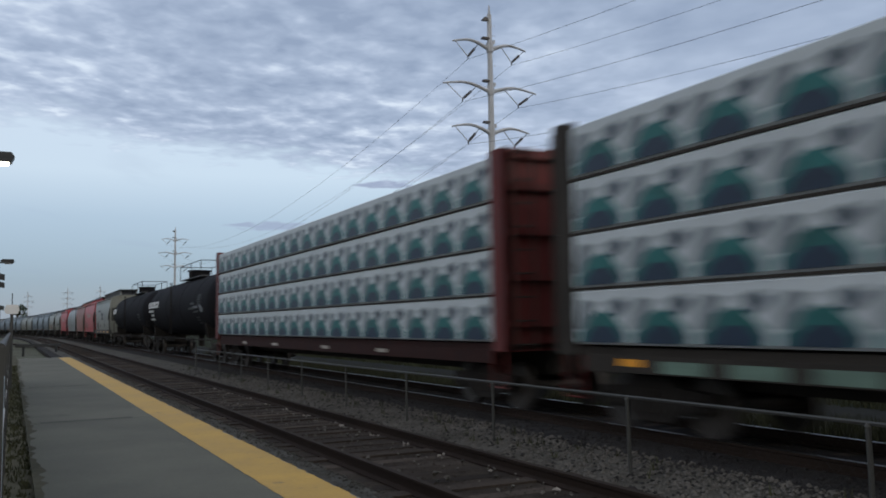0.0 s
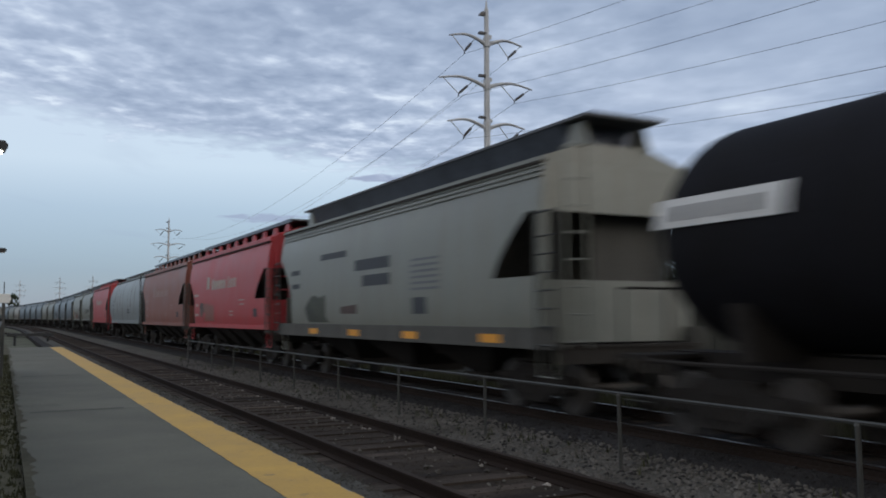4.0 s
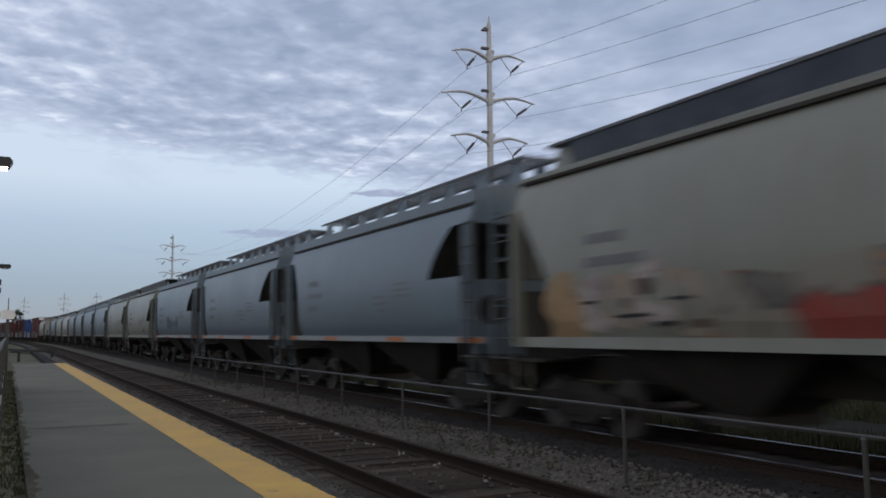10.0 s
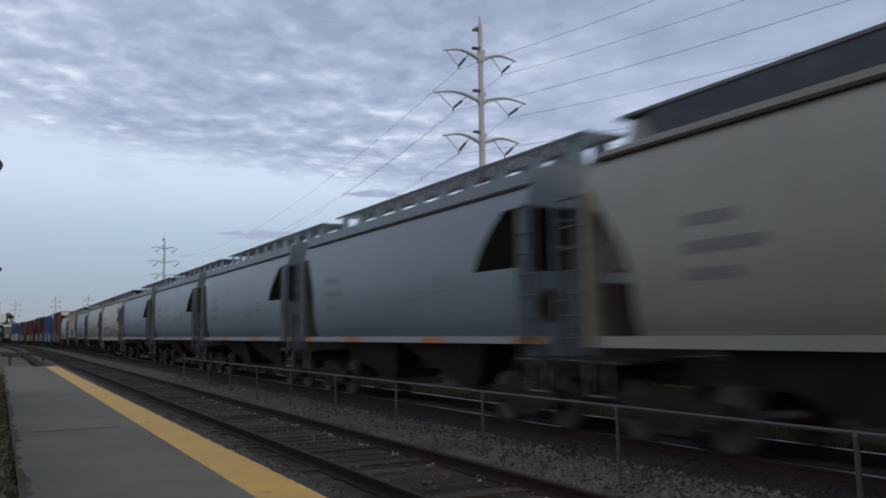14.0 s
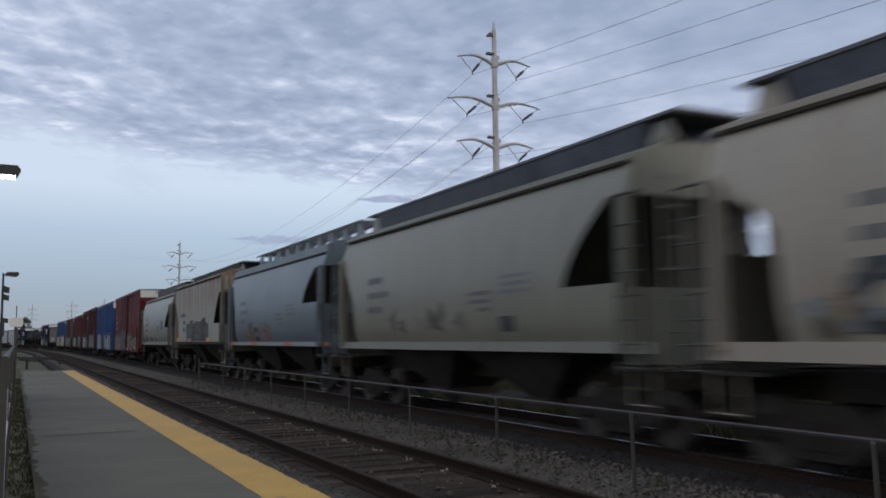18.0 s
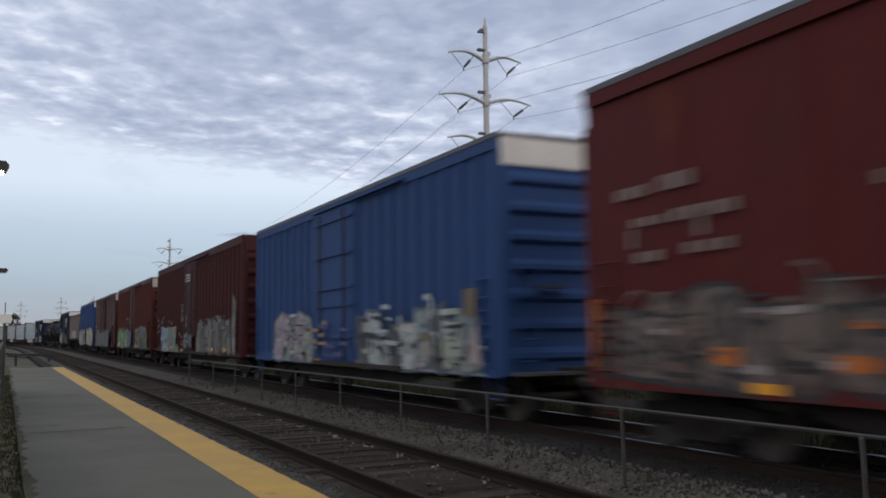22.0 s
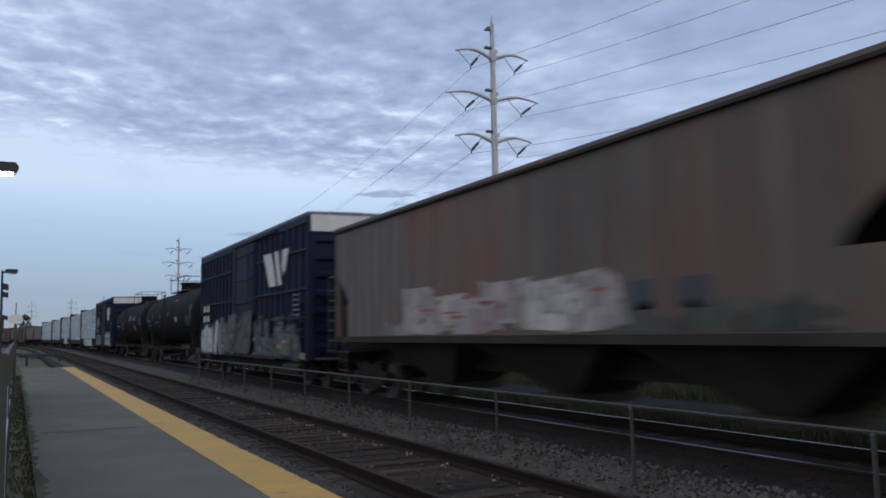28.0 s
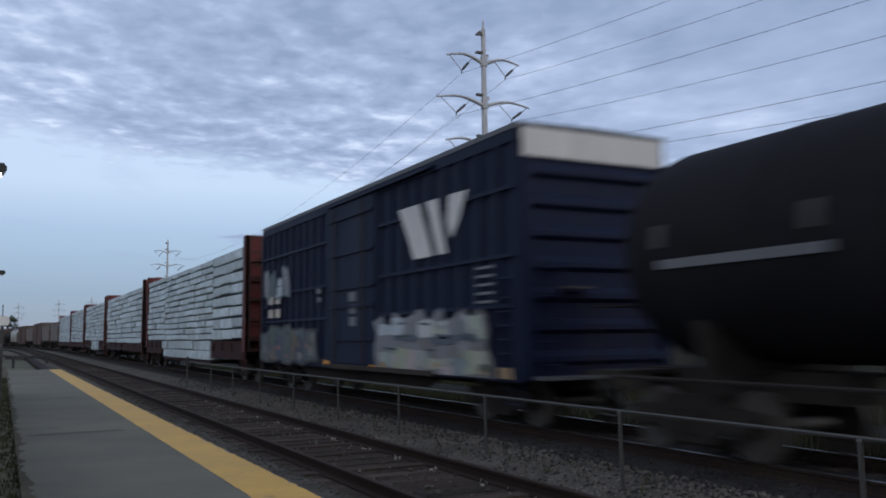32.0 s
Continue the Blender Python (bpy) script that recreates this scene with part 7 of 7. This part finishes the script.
lettered(prof, 6.4, 2.5, car, M["dim"], 2, 0.2, 0.14, 0.1)
lettered(prof, 5.2, 2.55, car, M["dim"], 3, 0.18, 0.14, 0.1)
decal("orange_panel", prof, -4.95, -4.45, 1.15, 1.65, M["orange"], car)
decal("orange_panel", prof, 7.65, 7.9, 1.1, 2.05, M["orange"], car)
decal("orange_panel", prof, -half + 0.16, -half + 0.36, 1.0, 1.9, G["ochre"], car, lift=0.012, rough_top=0.2, rough_side=0.05, seed=64)
decal("reflector", prof, -6.6, -6.1, 1.0, 1.14, M["reflector"], car, lift=0.012)
strokes(prof, car, -4.6, -1.5, 0.95, 2.1, 16, G["ink"], 301, 0.026, 0.07)
strokes(prof, car, -4.4, -1.5, 1.3, 2.3, 6, G["umber"], 302, 0.03, 0.09, 0.7)
strokes(prof, car, -1.1, 1.7, 0.95, 2.4, 22, G["ink"], 303, 0.15, 0.08)
strokes(prof, car, -1.1, 1.7, 1.2, 2.6, 9, G["umber"], 304, 0.155, 0.05, 0.8)
strokes(prof, car, 2.0, 7.6, 0.9, 2.1, 24, G["ink"], 305, 0.026, 0.06)
strokes(prof, car, 2.0, 7.6, 1.0, 2.3, 14, G["umber"], 306, 0.03, 0.05, 0.6)
for y, z, w, h in ((2.5, 3.35, 0.3, 0.12), (-2.6, 3.2, 0.16, 0.55), (3.1, 3.0, 0.14, 0.14), (5.6, 2.75, 0.12, 0.3), (6.9, 2.7, 0.1, 0.26)):
    bars(prof, y, z, car, M["dim"], (w,), h)
decal("orange_panel", prof, 4.4, 4.85, 1.2, 1.65, M["orange"], car, lift=0.012)
place(car, 367.1, 385.0)

car, prof, half = boxcar("boxcar", "blue ribbed boxcar with pastel graffiti and a white end panel", 17.8, "blue", 5.15, end_top="white", door=(-1.2, 1.8))
decal("graffiti", prof, -7.3, -1.4, 0.84, 1.5, G["pastel"], car, rough_top=0.3, rough_side=0.3, seed=33)
piece(prof, car, -7.2, -1.5, 0.86, 2.15, 9, (G["pastel"], G["snow"], G["slate"]), G["steel"], 33, 0.01, dip=0.5, holes=3, accents=((G["teal"], 5, 0.2, 0.2), (G["white"], 6, 0.2, 0.06), (M["batten"], 1, 0.2, 0.1)))
decal("graffiti", prof, 1.9, 5.6, 0.84, 1.3, G["pink"], car, rough_top=0.3, rough_side=0.3, seed=34)
piece(prof, car, 1.9, 5.5, 0.86, 2.2, 5, (G["pink"], G["lilac"], G["haze"]), G["steel"], 34, 0.01, holes=3, accents=((G["pink"], 6, 0.25, 0.2), (G["white"], 4, 0.25, 0.12)))
decal("orange_panel", prof, -7.2, -6.75, 1.4, 2.4, M["batten"], car, lift=0.012)
strokes(prof, car, -7.0, -1.6, 0.95, 2.1, 22, G["ink"], 311, 0.026, 0.07)
strokes(prof, car, -7.0, -1.6, 1.1, 2.35, 9, G["snow"], 312, 0.03, 0.09, 0.7)
strokes(prof, car, 2.0, 5.4, 0.95, 2.2, 12, G["ink"], 313, 0.026, 0.05)
strokes(prof, car, 2.0, 5.4, 1.1, 2.3, 7, G["snow"], 314, 0.03, 0.09, 0.3)
strokes(prof, car, -1.1, 1.7, 0.95, 1.9, 12, G["violet"], 315, 0.13, 0.08, 0.8)
strokes(prof, car, 0.4, 1.7, 1.2, 2.0, 5, G["ochre"], 316, 0.135, 0.08, 0.6)
place(car, 385.55, 403.35)

car, prof, half = boxcar("boxcar", "long dark red ribbed boxcar with grey and teal graffiti", 21.1, "oxide_dark", 5.28, end_top="oxide_dark", door=(-1.25, 1.4))
piece(prof, car, -8.0, -1.9, 0.86, 2.3, 11, (G["grey"], G["ash"], G["dark"]), G["ink"], 35, 0.008, holes=3, dip=0.35, accents=((M["orange"], 2, 0.16, 0.06),))
decal("graffiti", prof, 5.4, 7.7, 0.84, 2.15, G["aqua"], car, rough_top=0.12, rough_side=0.3, seed=36)
decal("graffiti", prof, 3.3, 5.4, 0.84, 2.12, G["olive"], car, rough_top=0.08, rough_side=0.15, seed=37, lift=0.009)
decal("graffiti", prof, 2.7, 3.6, 0.84, 1.35, G["olive"], car, rough_top=0.4, rough_side=0.2, seed=38, lift=0.008)
piece(prof, car, 5.3, 7.6, 0.9, 2.0, 3, (G["aqua"], G["teal"]), None, 36, 0.011, holes=0, dip=0.6, spread=0.32, accents=((G["steel"], 5, 0.25, 0.03), (G["snow"], 5, 0.2, 0.12)))
strokes(prof, car, 5.3, 7.6, 0.95, 2.0, 9, G["steel"], 325, 0.02, 0.05)
strokes(prof, car, 3.3, 5.3, 0.95, 2.0, 6, G["aqua"], 326, 0.018, 0.09)
strokes(prof, car, 1.5, 2.4, 1.0, 2.2, 6, M["dim"], 327, 0.02, 0.05, 0.9)
for y, z in ((8.6, 2.4), (8.2, 2.15), (7.4, 2.3), (7.0, 2.5), (5.2, 2.3), (4.4, 2.2), (8.7, 2.05), (8.75, 1.75), (8.2, 1.8)):
    bars(prof, y, z, car, G["ash"], (0.26,), 0.14)
for k in range(5):
    lettered(prof, 1.5, 3.05 - 0.14 * k, car, G["ash"], 3, 0.15, 0.05, 0.05)
piece(prof, car, -1.2, 0.6, 1.1, 1.85, 3, (G["ash"], G["slate"], G["haze"]), G["ink"], 136, 0.125, holes=2, dip=0.4, spread=0.5)
bars(prof, -0.1, 2.3, car, G["ash"], (0.24, 0.24), 0.24, 0.06).location.x = -0.12
strokes(prof, car, -1.1, 1.2, 1.3, 3.0, 8, M["cbdark"], 328, 0.14, 0.12, 0.2)
strokes(prof, car, -1.1, 0.5, 1.2, 1.8, 6, G["haze"], 329, 0.15, 0.1, 0.8)
strokes(prof, car, -8.0, -2.0, 0.95, 2.3, 26, G["ink"], 321, 0.024, 0.07)
strokes(prof, car, -8.0, -2.0, 1.3, 2.35, 12, G["ash"], 322, 0.028, 0.07, 0.6)
strokes(prof, car, 3.4, 5.3, 0.95, 2.0, 6, G["soot"], 323, 0.02, 0.06)
strokes(prof, car, -1.0, 1.2, 0.95, 1.8, 8, G["ink"], 324, 0.15, 0.05)
for y in (-7.4, -5.2, 4.3, 6.4):
    decal("reflector", prof, y, y + 0.42, 1.0, 1.13, M["reflector"], car, lift=0.03)
decal("graffiti", prof, -8.8, -8.3, 0.9, 3.2, G["grey"], car, rough_top=0.6, rough_side=0.15, seed=37)
lettered(prof, 1.5, 2.3, car, M["dim"], 2, 0.2, 0.16, 0.06)
for z in (4.35, 4.22, 4.09):
    bars(prof, -0.6, z, car, M["pale"], (1.1,), 0.07).location.x = -0.09
place(car, 403.4, 424.5)

car, prof, half = boxcar("boxcar", "brown ribbed boxcar with lime and green graffiti", 18.2, "oxide_dull", 5.12, door=(-1.35, 1.4))
decal("graffiti", prof, -7.2, -1.9, 0.86, 2.0, G["ink"], car, rough_top=0.3, rough_side=0.2, seed=38)
blocks(prof, car, -7.0, -2.0, 0.95, 2.2, 5, G["lime"], G["ink"], 38, 0.012, 0.13)
strokes(prof, car, -7.0, -2.4, 1.5, 2.1, 7, G["violet"], 335, 0.016, 0.2, 0.9)
strokes(prof, car, -7.0, -2.0, 0.9, 1.9, 10, G["lime"], 331, 0.024, 0.06)
strokes(prof, car, 1.9, 7.2, 0.9, 2.1, 14, G["ink"], 332, 0.026, 0.06)
strokes(prof, car, 1.9, 7.2, 1.3, 2.4, 8, G["lime"], 333, 0.03, 0.1, 0.3)
strokes(prof, car, -0.9, 1.3, 1.1, 2.9, 9, G["ash"], 334, 0.15, 0.06, 0.8)
for y in (-2.9, 2.6, 5.8):
    decal("reflector", prof, y, y + 0.35, 1.0, 1.12, M["reflector"], car, lift=0.03)
piece(prof, car, 1.8, 7.3, 0.84, 2.2, 8, (G["green"], G["green"], G["leaf"]), G["ink"], 39, 0.008, accents=((G["snow"], 4, 0.12, 0.14), (G["lime"], 7, 0.2, 0.12)))
piece(prof, car, -0.8, 1.3, 0.95, 2.1, 2, (G["violet"], G["navy"]), G["ink"], 40, 0.12)
place(car, 425.0, 443.2)

car, prof, half = boxcar("boxcar", "brown boxcar with pale blue-grey graffiti and white dabs", 17.8, "oxide_brown", 5.12, ribs=False)
decal("graffiti", prof, -5.4, 5.0, 0.84, 1.6, G["slate"], car, rough_top=0.3, rough_side=0.3, seed=41, lift=0.125)
piece(prof, car, -5.4, 5.0, 0.86, 2.25, 14, (G["slate"], G["dim"], G["ash"]), G["ink"], 41, 0.13, holes=3)
strokes(prof, car, -5.2, 4.8, 1.0, 2.2, 26, G["haze"], 347, 0.145, 0.05)
piece(prof, car, 4.6, 6.5, 0.84, 2.0, 3, (G["moss"], G["green"], G["moss"]), G["ink"], 42, 0.01, accents=((G["ochre"], 2, 0.14, 0.06),))
lettered(prof, 6.1, 2.5, car, M["pale"], 2, 0.2, 0.14, 0.3)
lettered(prof, 5.4, 2.2, car, M["dim"], 4, 0.2, 0.12, 0.12)
for z in (1.9, 1.7, 1.45):
    lettered(prof, 7.0, z, car, M["dim"], 2, 0.22, 0.1, 0.14)
place(car, 443.8, 461.6)

car, prof, half = boxcar("boxcar", "blue ribbed boxcar covered with white block graffiti below", 17.9, "blue", 5.15, end_top="white", door=(-1.3, 1.65))
decal("graffiti", prof, -7.8, -1.1, 0.84, 2.0, G["white"], car, rough_top=0.2, rough_side=0.2, seed=44)
piece(prof, car, -7.8, -1.3, 0.86, 2.65, 4, (G["chalk"], G["white"]), G["ash"], 44, 0.012, dip=0.4, holes=1, spread=0.66, accents=((G["ink"], 2, 0.3, 0.16), (G["ochre"], 6, 0.3, 0.25)))
decal("graffiti", prof, -1.3, 1.7, 0.95, 2.35, G["white"], car, rough_top=0.25, rough_side=0.05, seed=45, lift=0.125)
piece(prof, car, -1.2, 1.6, 0.95, 2.4, 7, (G["pinkgrey"], G["white"], G["grey"]), G["ash"], 45, 0.13, holes=3, accents=((G["ink"], 16, 0.4, 0.02), (G["brown"], 7, 0.14, 0.15)))
decal("graffiti", prof, 1.6, 7.75, 0.84, 2.0, G["chalk"], car, rough_top=0.2, rough_side=0.2, seed=46)
piece(prof, car, 1.8, 7.7, 0.86, 2.5, 8, (G["white"], G["chalk"]), G["ink"], 46, 0.012, holes=3, spread=0.52, accents=((G["ochre"], 12, 0.12, 0.08), (G["brown"], 4, 0.2, 0.25)))
strokes(prof, car, -7.6, -1.4, 1.0, 2.5, 14, G["ochre"], 341, 0.026, 0.1)
strokes(prof, car, -7.7, -1.4, 0.92, 1.25, 14, G["ink"], 342, 0.03, 0.03, 1.0)
strokes(prof, car, 1.8, 7.6, 1.0, 2.4, 20, G["ink"], 343, 0.026, 0.05)
strokes(prof, car, 1.8, 7.6, 0.92, 1.3, 12, G["ink"], 344, 0.03, 0.03, 1.0)
strokes(prof, car, -1.2, 1.6, 1.0, 2.5, 30, G["ink"], 345, 0.15, 0.05, 0.6)
strokes(prof, car, -1.2, 1.6, 1.1, 2.4, 8, G["rose"], 346, 0.155, 0.05, 0.4)
decal("placard", prof, -6.35, -5.75, 1.62, 1.95, G["ink"], car, lift=0.03)
decal("dark_patch", prof, -4.45, -4.0, 1.55, 2.0, G["ink"], car, rough_top=0.1, rough_side=0.15, seed=347, lift=0.03, foot=0.2)
decal("yellow_panel", prof, -6.5, -6.05, 1.0, 1.16, M["yellow"], car, lift=0.03)
place(car, 461.6, 479.5)

# old brown hopper
car, prof, half = hopper("hopper_car", "old rust-brown open-ended hopper car with white graffiti", 19.2, "oldbrown", FLAT, bays=3, inset=(1.4, 0.05), slant=(1.3, 0.4), open_z=2.4, head_z=3.15, sill=("under", 1.38, 1.52), board_w=0.6, board_z=4.52, roof_rise=0.12)
for k in range(15):
    y = -7.2 + 1.14 * k
    for q in (-1, 1):
        part("side_seam", Geo().box(q * 1.519, q * 1.532, y - 0.035, y + 0.035, 1.56, 4.2), M["oldbrown"], car)
decal("graffiti", prof, -6.2, -2.0, 1.54, 2.0, G["dim"], car, rough_top=0.3, rough_side=0.3, seed=48)
decal("graffiti", prof, 4.0, 5.6, 1.54, 1.85, G["haze"], car, rough_top=0.2, rough_side=0.3, seed=49)
piece(prof, car, -2.6, 4.3, 1.54, 2.6, 6, (G["pinkgrey"], G["white"], G["pinkgrey"]), None, 47, 0.01, dip=0.35, spread=0.8, accents=((G["rose"], 7, 0.35, 0.035), (G["brown"], 4, 0.12, 0.05)))
decal("placard", prof, -3.55, -3.05, 1.85, 2.25, M["ink"], car)
decal("placard", prof, -4.6, -4.0, 1.85, 2.25, M["ink"], car)
place(car, 478.8, 498.0)


# navy boxcars and black tanks
def navy_boxcar(a, b, seed):
    car, prof, half = boxcar("boxcar", "navy blue boxcar with a white painted mark and white end panel", b - a, "navy", 5.2, end_top="white", bands=True, door=(-1.75, 1.35))
    mk = Geo()
    x = -1.612
    for pts in ([(-3.1, 4.28), (-4.1, 4.28), (-4.7, 3.16), (-3.85, 3.16)], [(-4.42, 4.28), (-4.92, 4.27), (-5.05, 3.8), (-5.3, 3.16), (-4.92, 3.16), (-4.72, 3.6)], [(-5.4, 4.27), (-6.1, 4.26), (-5.78, 3.72), (-5.5, 3.42), (-5.3, 3.75)]):
        mk.add([(x, y, z) for y, z in pts], [tuple(range(len(pts)))])
    part("white_mark", mk, M["white"], car, "large slanted white painted mark")
    if seed:
        decal("graffiti", prof, -6.8, -1.95, 0.86, 2.15, G["haze"], car, rough_top=0.5, rough_side=0.3, seed=50)
        piece(prof, car, -6.7, -2.0, 1.5, 2.15, 7, (G["snow"], G["haze"], G["snow"]), None, 50, 0.01, dip=0.45, holes=0, spread=0.5)
        piece(prof, car, -6.7, -2.1, 0.86, 1.35, 6, (G["mint"], G["pastel"]), None, 51, 0.012, dip=0.2, holes=0, accents=((G["ochre"], 3, 0.14, 0.06), (G["moss"], 2, 0.2, 0.06)))
        strokes(prof, car, -6.6, -2.2, 1.42, 1.66, 9, G["steel"], 354, 0.024, 0.12, 1.0)
        strokes(prof, car, -6.6, -2.2, 0.95, 2.0, 10, G["slate"], 355, 0.028, 0.05, 0.7)
        piece(prof, car, 2.3, half - 0.1, 0.86, 2.0, 5, (G["slate"], G["navy"]), G["ink"], 53, 0.008, dip=0.5, holes=1, accents=((G["rose"], 3, 0.14, 0.05), (G["moss"], 4, 0.2, 0.08), (G["ash"], 4, 0.18, 0.1)))
        piece(prof, car, 4.7, half - 0.4, 2.75, 3.75, 4, (G["haze"], G["snow"], G["steel"]), G["navy"], 59, 0.006, dip=0.5, holes=1, spread=0.4)
        bars(prof, 1.9, 2.75, car, M["faint"], (0.35, 0.25), 0.13, 0.1)
        bars(prof, -0.6, 2.45, car, M["faint"], (0.45, 0.4, 0.4), 0.22, 0.08)
    else:
        piece(prof, car, -7.2, -1.95, 0.86, 2.15, 11, (G["slate"], G["slate"], G["navy"]), G["ink"], 54, 0.008, dip=0.7, accents=((G["ash"], 8, 0.2, 0.06), (G["ochre"], 3, 0.25, 0.08)))
        piece(prof, car, -1.7, 1.3, 0.95, 2.35, 5, (G["dark"], G["slate"]), G["ink"], 57, 0.09, holes=3, accents=((G["moss"], 5, 0.3, 0.2), (G["ash"], 2, 0.3, 0.03)))
        piece(prof, car, 1.6, 3.6, 0.86, 2.3, 3, (G["moss"], G["slate"]), G["ink"], 60, 0.008, accents=((G["rose"], 2, 0.2, 0.05), (G["ochre"], 2, 0.16, 0.05)))
        piece(prof, car, 3.4, 5.4, 0.86, 2.2, 3, (G["ash"], G["snow"]), G["steel"], 61, 0.011, holes=1, spread=0.45)
        strokes(prof, car, -7.2, -2.0, 0.9, 2.2, 22, G["ink"], 351, 0.024, 0.09)
        strokes(prof, car, -7.2, -2.0, 1.0, 2.2, 12, G["steel"], 352, 0.028, 0.06)
        strokes(prof, car, -1.6, 1.2, 1.0, 2.5, 18, G["ink"], 353, 0.115, 0.07)
        piece(prof, car, 5.3, half - 0.6, 0.86, 2.1, 3, (G["chalk"], G["snow"]), G["steel"], 58, 0.012, accents=((G["rose"], 2, 0.12, 0.14), (G["white"], 3, 0.14, 0.2)))
    bars(prof, -half + 0.75, 2.75, car, M["faint"], (0.6,) * 5, 0.05, 0.1)
    for y in (half - 2.2, half - 1.45):
        bars(prof, y, 2.62, car, M["pale"], (0.55, 0.55), 0.26, 0.16)
    decal("orange_panel", prof, -half + 0.2, -half + 0.65, 0.87, 1.05, G["ochre"], car, lift=0.012)
    place(car, a, b)


navy_boxcar(498.65, 516.62, 0)
for a, b, k in ((516.7, 535.9, 0), (535.8, 554.6, 1)):
    car, prof, half = tank_car("tank_car", "black tank car with an orange placard and dim lettering" if k == 0 else "black tank car with an orange placard, white stain and lettering", b - a, 0.35 if k == 0 else -0.85, 0.35, 2.15, z_mid=2.69, cap=0.9)
    bare = set(car.children)
    if k == 0:
        decal("placard", prof, -2.75, -2.0, 2.36, 2.64, M["ochre"], car, "orange placard")
        decal("label", prof, -1.6, -0.6, 3.5, 3.6, M["batten"], car, rough_side=0.2, seed=81)
        bars(prof, -6.2, 2.54, car, M["tankmark"], (1.05,) * 5, 0.07, 0.03)
        decal("yellow_panel", prof, -6.75, -6.35, 2.3, 3.15, M["tankmark"], car)
        for y in (8.4, 6.2, 3.2, 0.1):
            decal("label", prof, y, y + 0.16, 2.72, 2.98, M["faint"], car)
        bars(prof, 7.0, 2.5, car, M["tankmark"], (1.6, 0.8), 0.16, 0.12)
        bars(prof, 3.6, 2.4, car, M["tankmark"], (1.4, 0.5), 0.1, 0.12)
    else:
        decal("placard", prof, -4.4, -3.72, 2.05, 2.44, M["ochre"], car, "orange placard")
        decal("white_stain", prof, -1.6, -0.75, 2.64, 3.22, M["faint"], car, "whitish stain", rough_top=0.25, rough_side=0.15, seed=82, foot=0.2)
        bars(prof, -4.7, 2.98, car, M["faint"], (2.2, 2.1, 2.1), 0.045, 0.05)
        bars(prof, -7.65, 2.78, car, M["tankmark"], (1.15,) * 6, 0.05, 0.025)
        bars(prof, 5.1, 2.42, car, M["faint"], (2.6,), 0.12)
        bars(prof, 3.0, 2.55, car, M["faint"], (0.8,) * 4, 0.06, 0.05)
        for y in (7.6, 5.2, 1.9):
            decal("label", prof, y, y + 0.2, 2.7, 3.0, M["tankmark"], car)
    if k:
        # lettering on the front head
        for z in (3.12, 2.92):
            for i in range(5):
                x = -0.75 + 0.2 * i
                ring = [(x, z), (x + 0.15, z), (x + 0.15, z + 0.13), (x, z + 0.13)]
                part("lettering", Geo().add([(px, 0.35 - half + 0.9 * (1 - math.sqrt(1 - (px * px + (pz - 2.69) ** 2) / 2.25)) - 0.02, pz) for px, pz in ring], [(0, 1, 2, 3)]), M["faint"], car)
    for ob in set(car.children) - bare:
        ob.location.y = -0.9 if k == 0 else -0.35
    place(car, a, b)
navy_boxcar(554.8, 572.4, 1)

# more lumber, then brown cars to the end of sight
BOLD, THIN = 0.085, 0.05
for a, b, well, sections in (
        (573.5, 597.6, (0.245, 0.755), ((0.0, 0.26, 11, 4, THIN), (0.26, 0.78, 12, 9, THIN), (0.78, 1.0, 8, 3, BOLD))),
        (598.35, 619.85, None, ((0.0, 0.5, 10, 5, THIN), (0.5, 1.0, 10, 4, THIN))),
        (620.55, 640.25, (0.40, 0.75), ((0.0, 0.35, 8, 3, THIN), (0.35, 1.0, 10, 5, THIN))),
        (641.45, 661.15, None, ((0.0, 0.5, 8, 4, BOLD), (0.5, 1.0, 9, 4, THIN))),
        (661.95, 685.55, None, ((0.0, 0.5, 8, 3, THIN), (0.5, 1.0, 8, 3, THIN)))):
    place(stacked_centrebeam(b - a, sections, well), a, b)
a = 685.6
FAR[0] = True
for k, kind in enumerate(("h", "h", "b", "h", "b", "w", "t", "b", "h", "b", "t", "h")):
    b = a + (18.6 if kind in "hb" else 17.0)
    if kind == "h":
        car = hopper("hopper_car", "rust-brown covered hopper car far down the train", b - a, "oldbrown", FLAT, bays=3, sill=("under", 1.38, 1.52), board_w=0.6, board_z=4.52, roof_rise=0.12)[0]
    elif kind == "b":
        car = boxcar("boxcar", "dull brown boxcar far down the train", b - a, "farbrown", 5.0, end_top="farbrown", ribs=False)[0]
    elif kind == "w":
        car = hopper("hopper_car", "cream white hopper car far down the train", b - a, "cream", ROUND)[0]
    else:
        car = tank_car("tank_car", "black tank car far down the train", b - a)[0]
    place(car, a, b)
    a = b


def motions():
    """The train runs towards the platform at a steady speed."""
    for car, mid in TRAIN:
        rows = []
        for k in range(17):
            t = 2.0 * k
            u = mid - SPEED * t
            rows.append((t, pose(*on_line(u, LAT2, Z2), 0, 0, heading(u))))
        walk(car, rows)


motions()
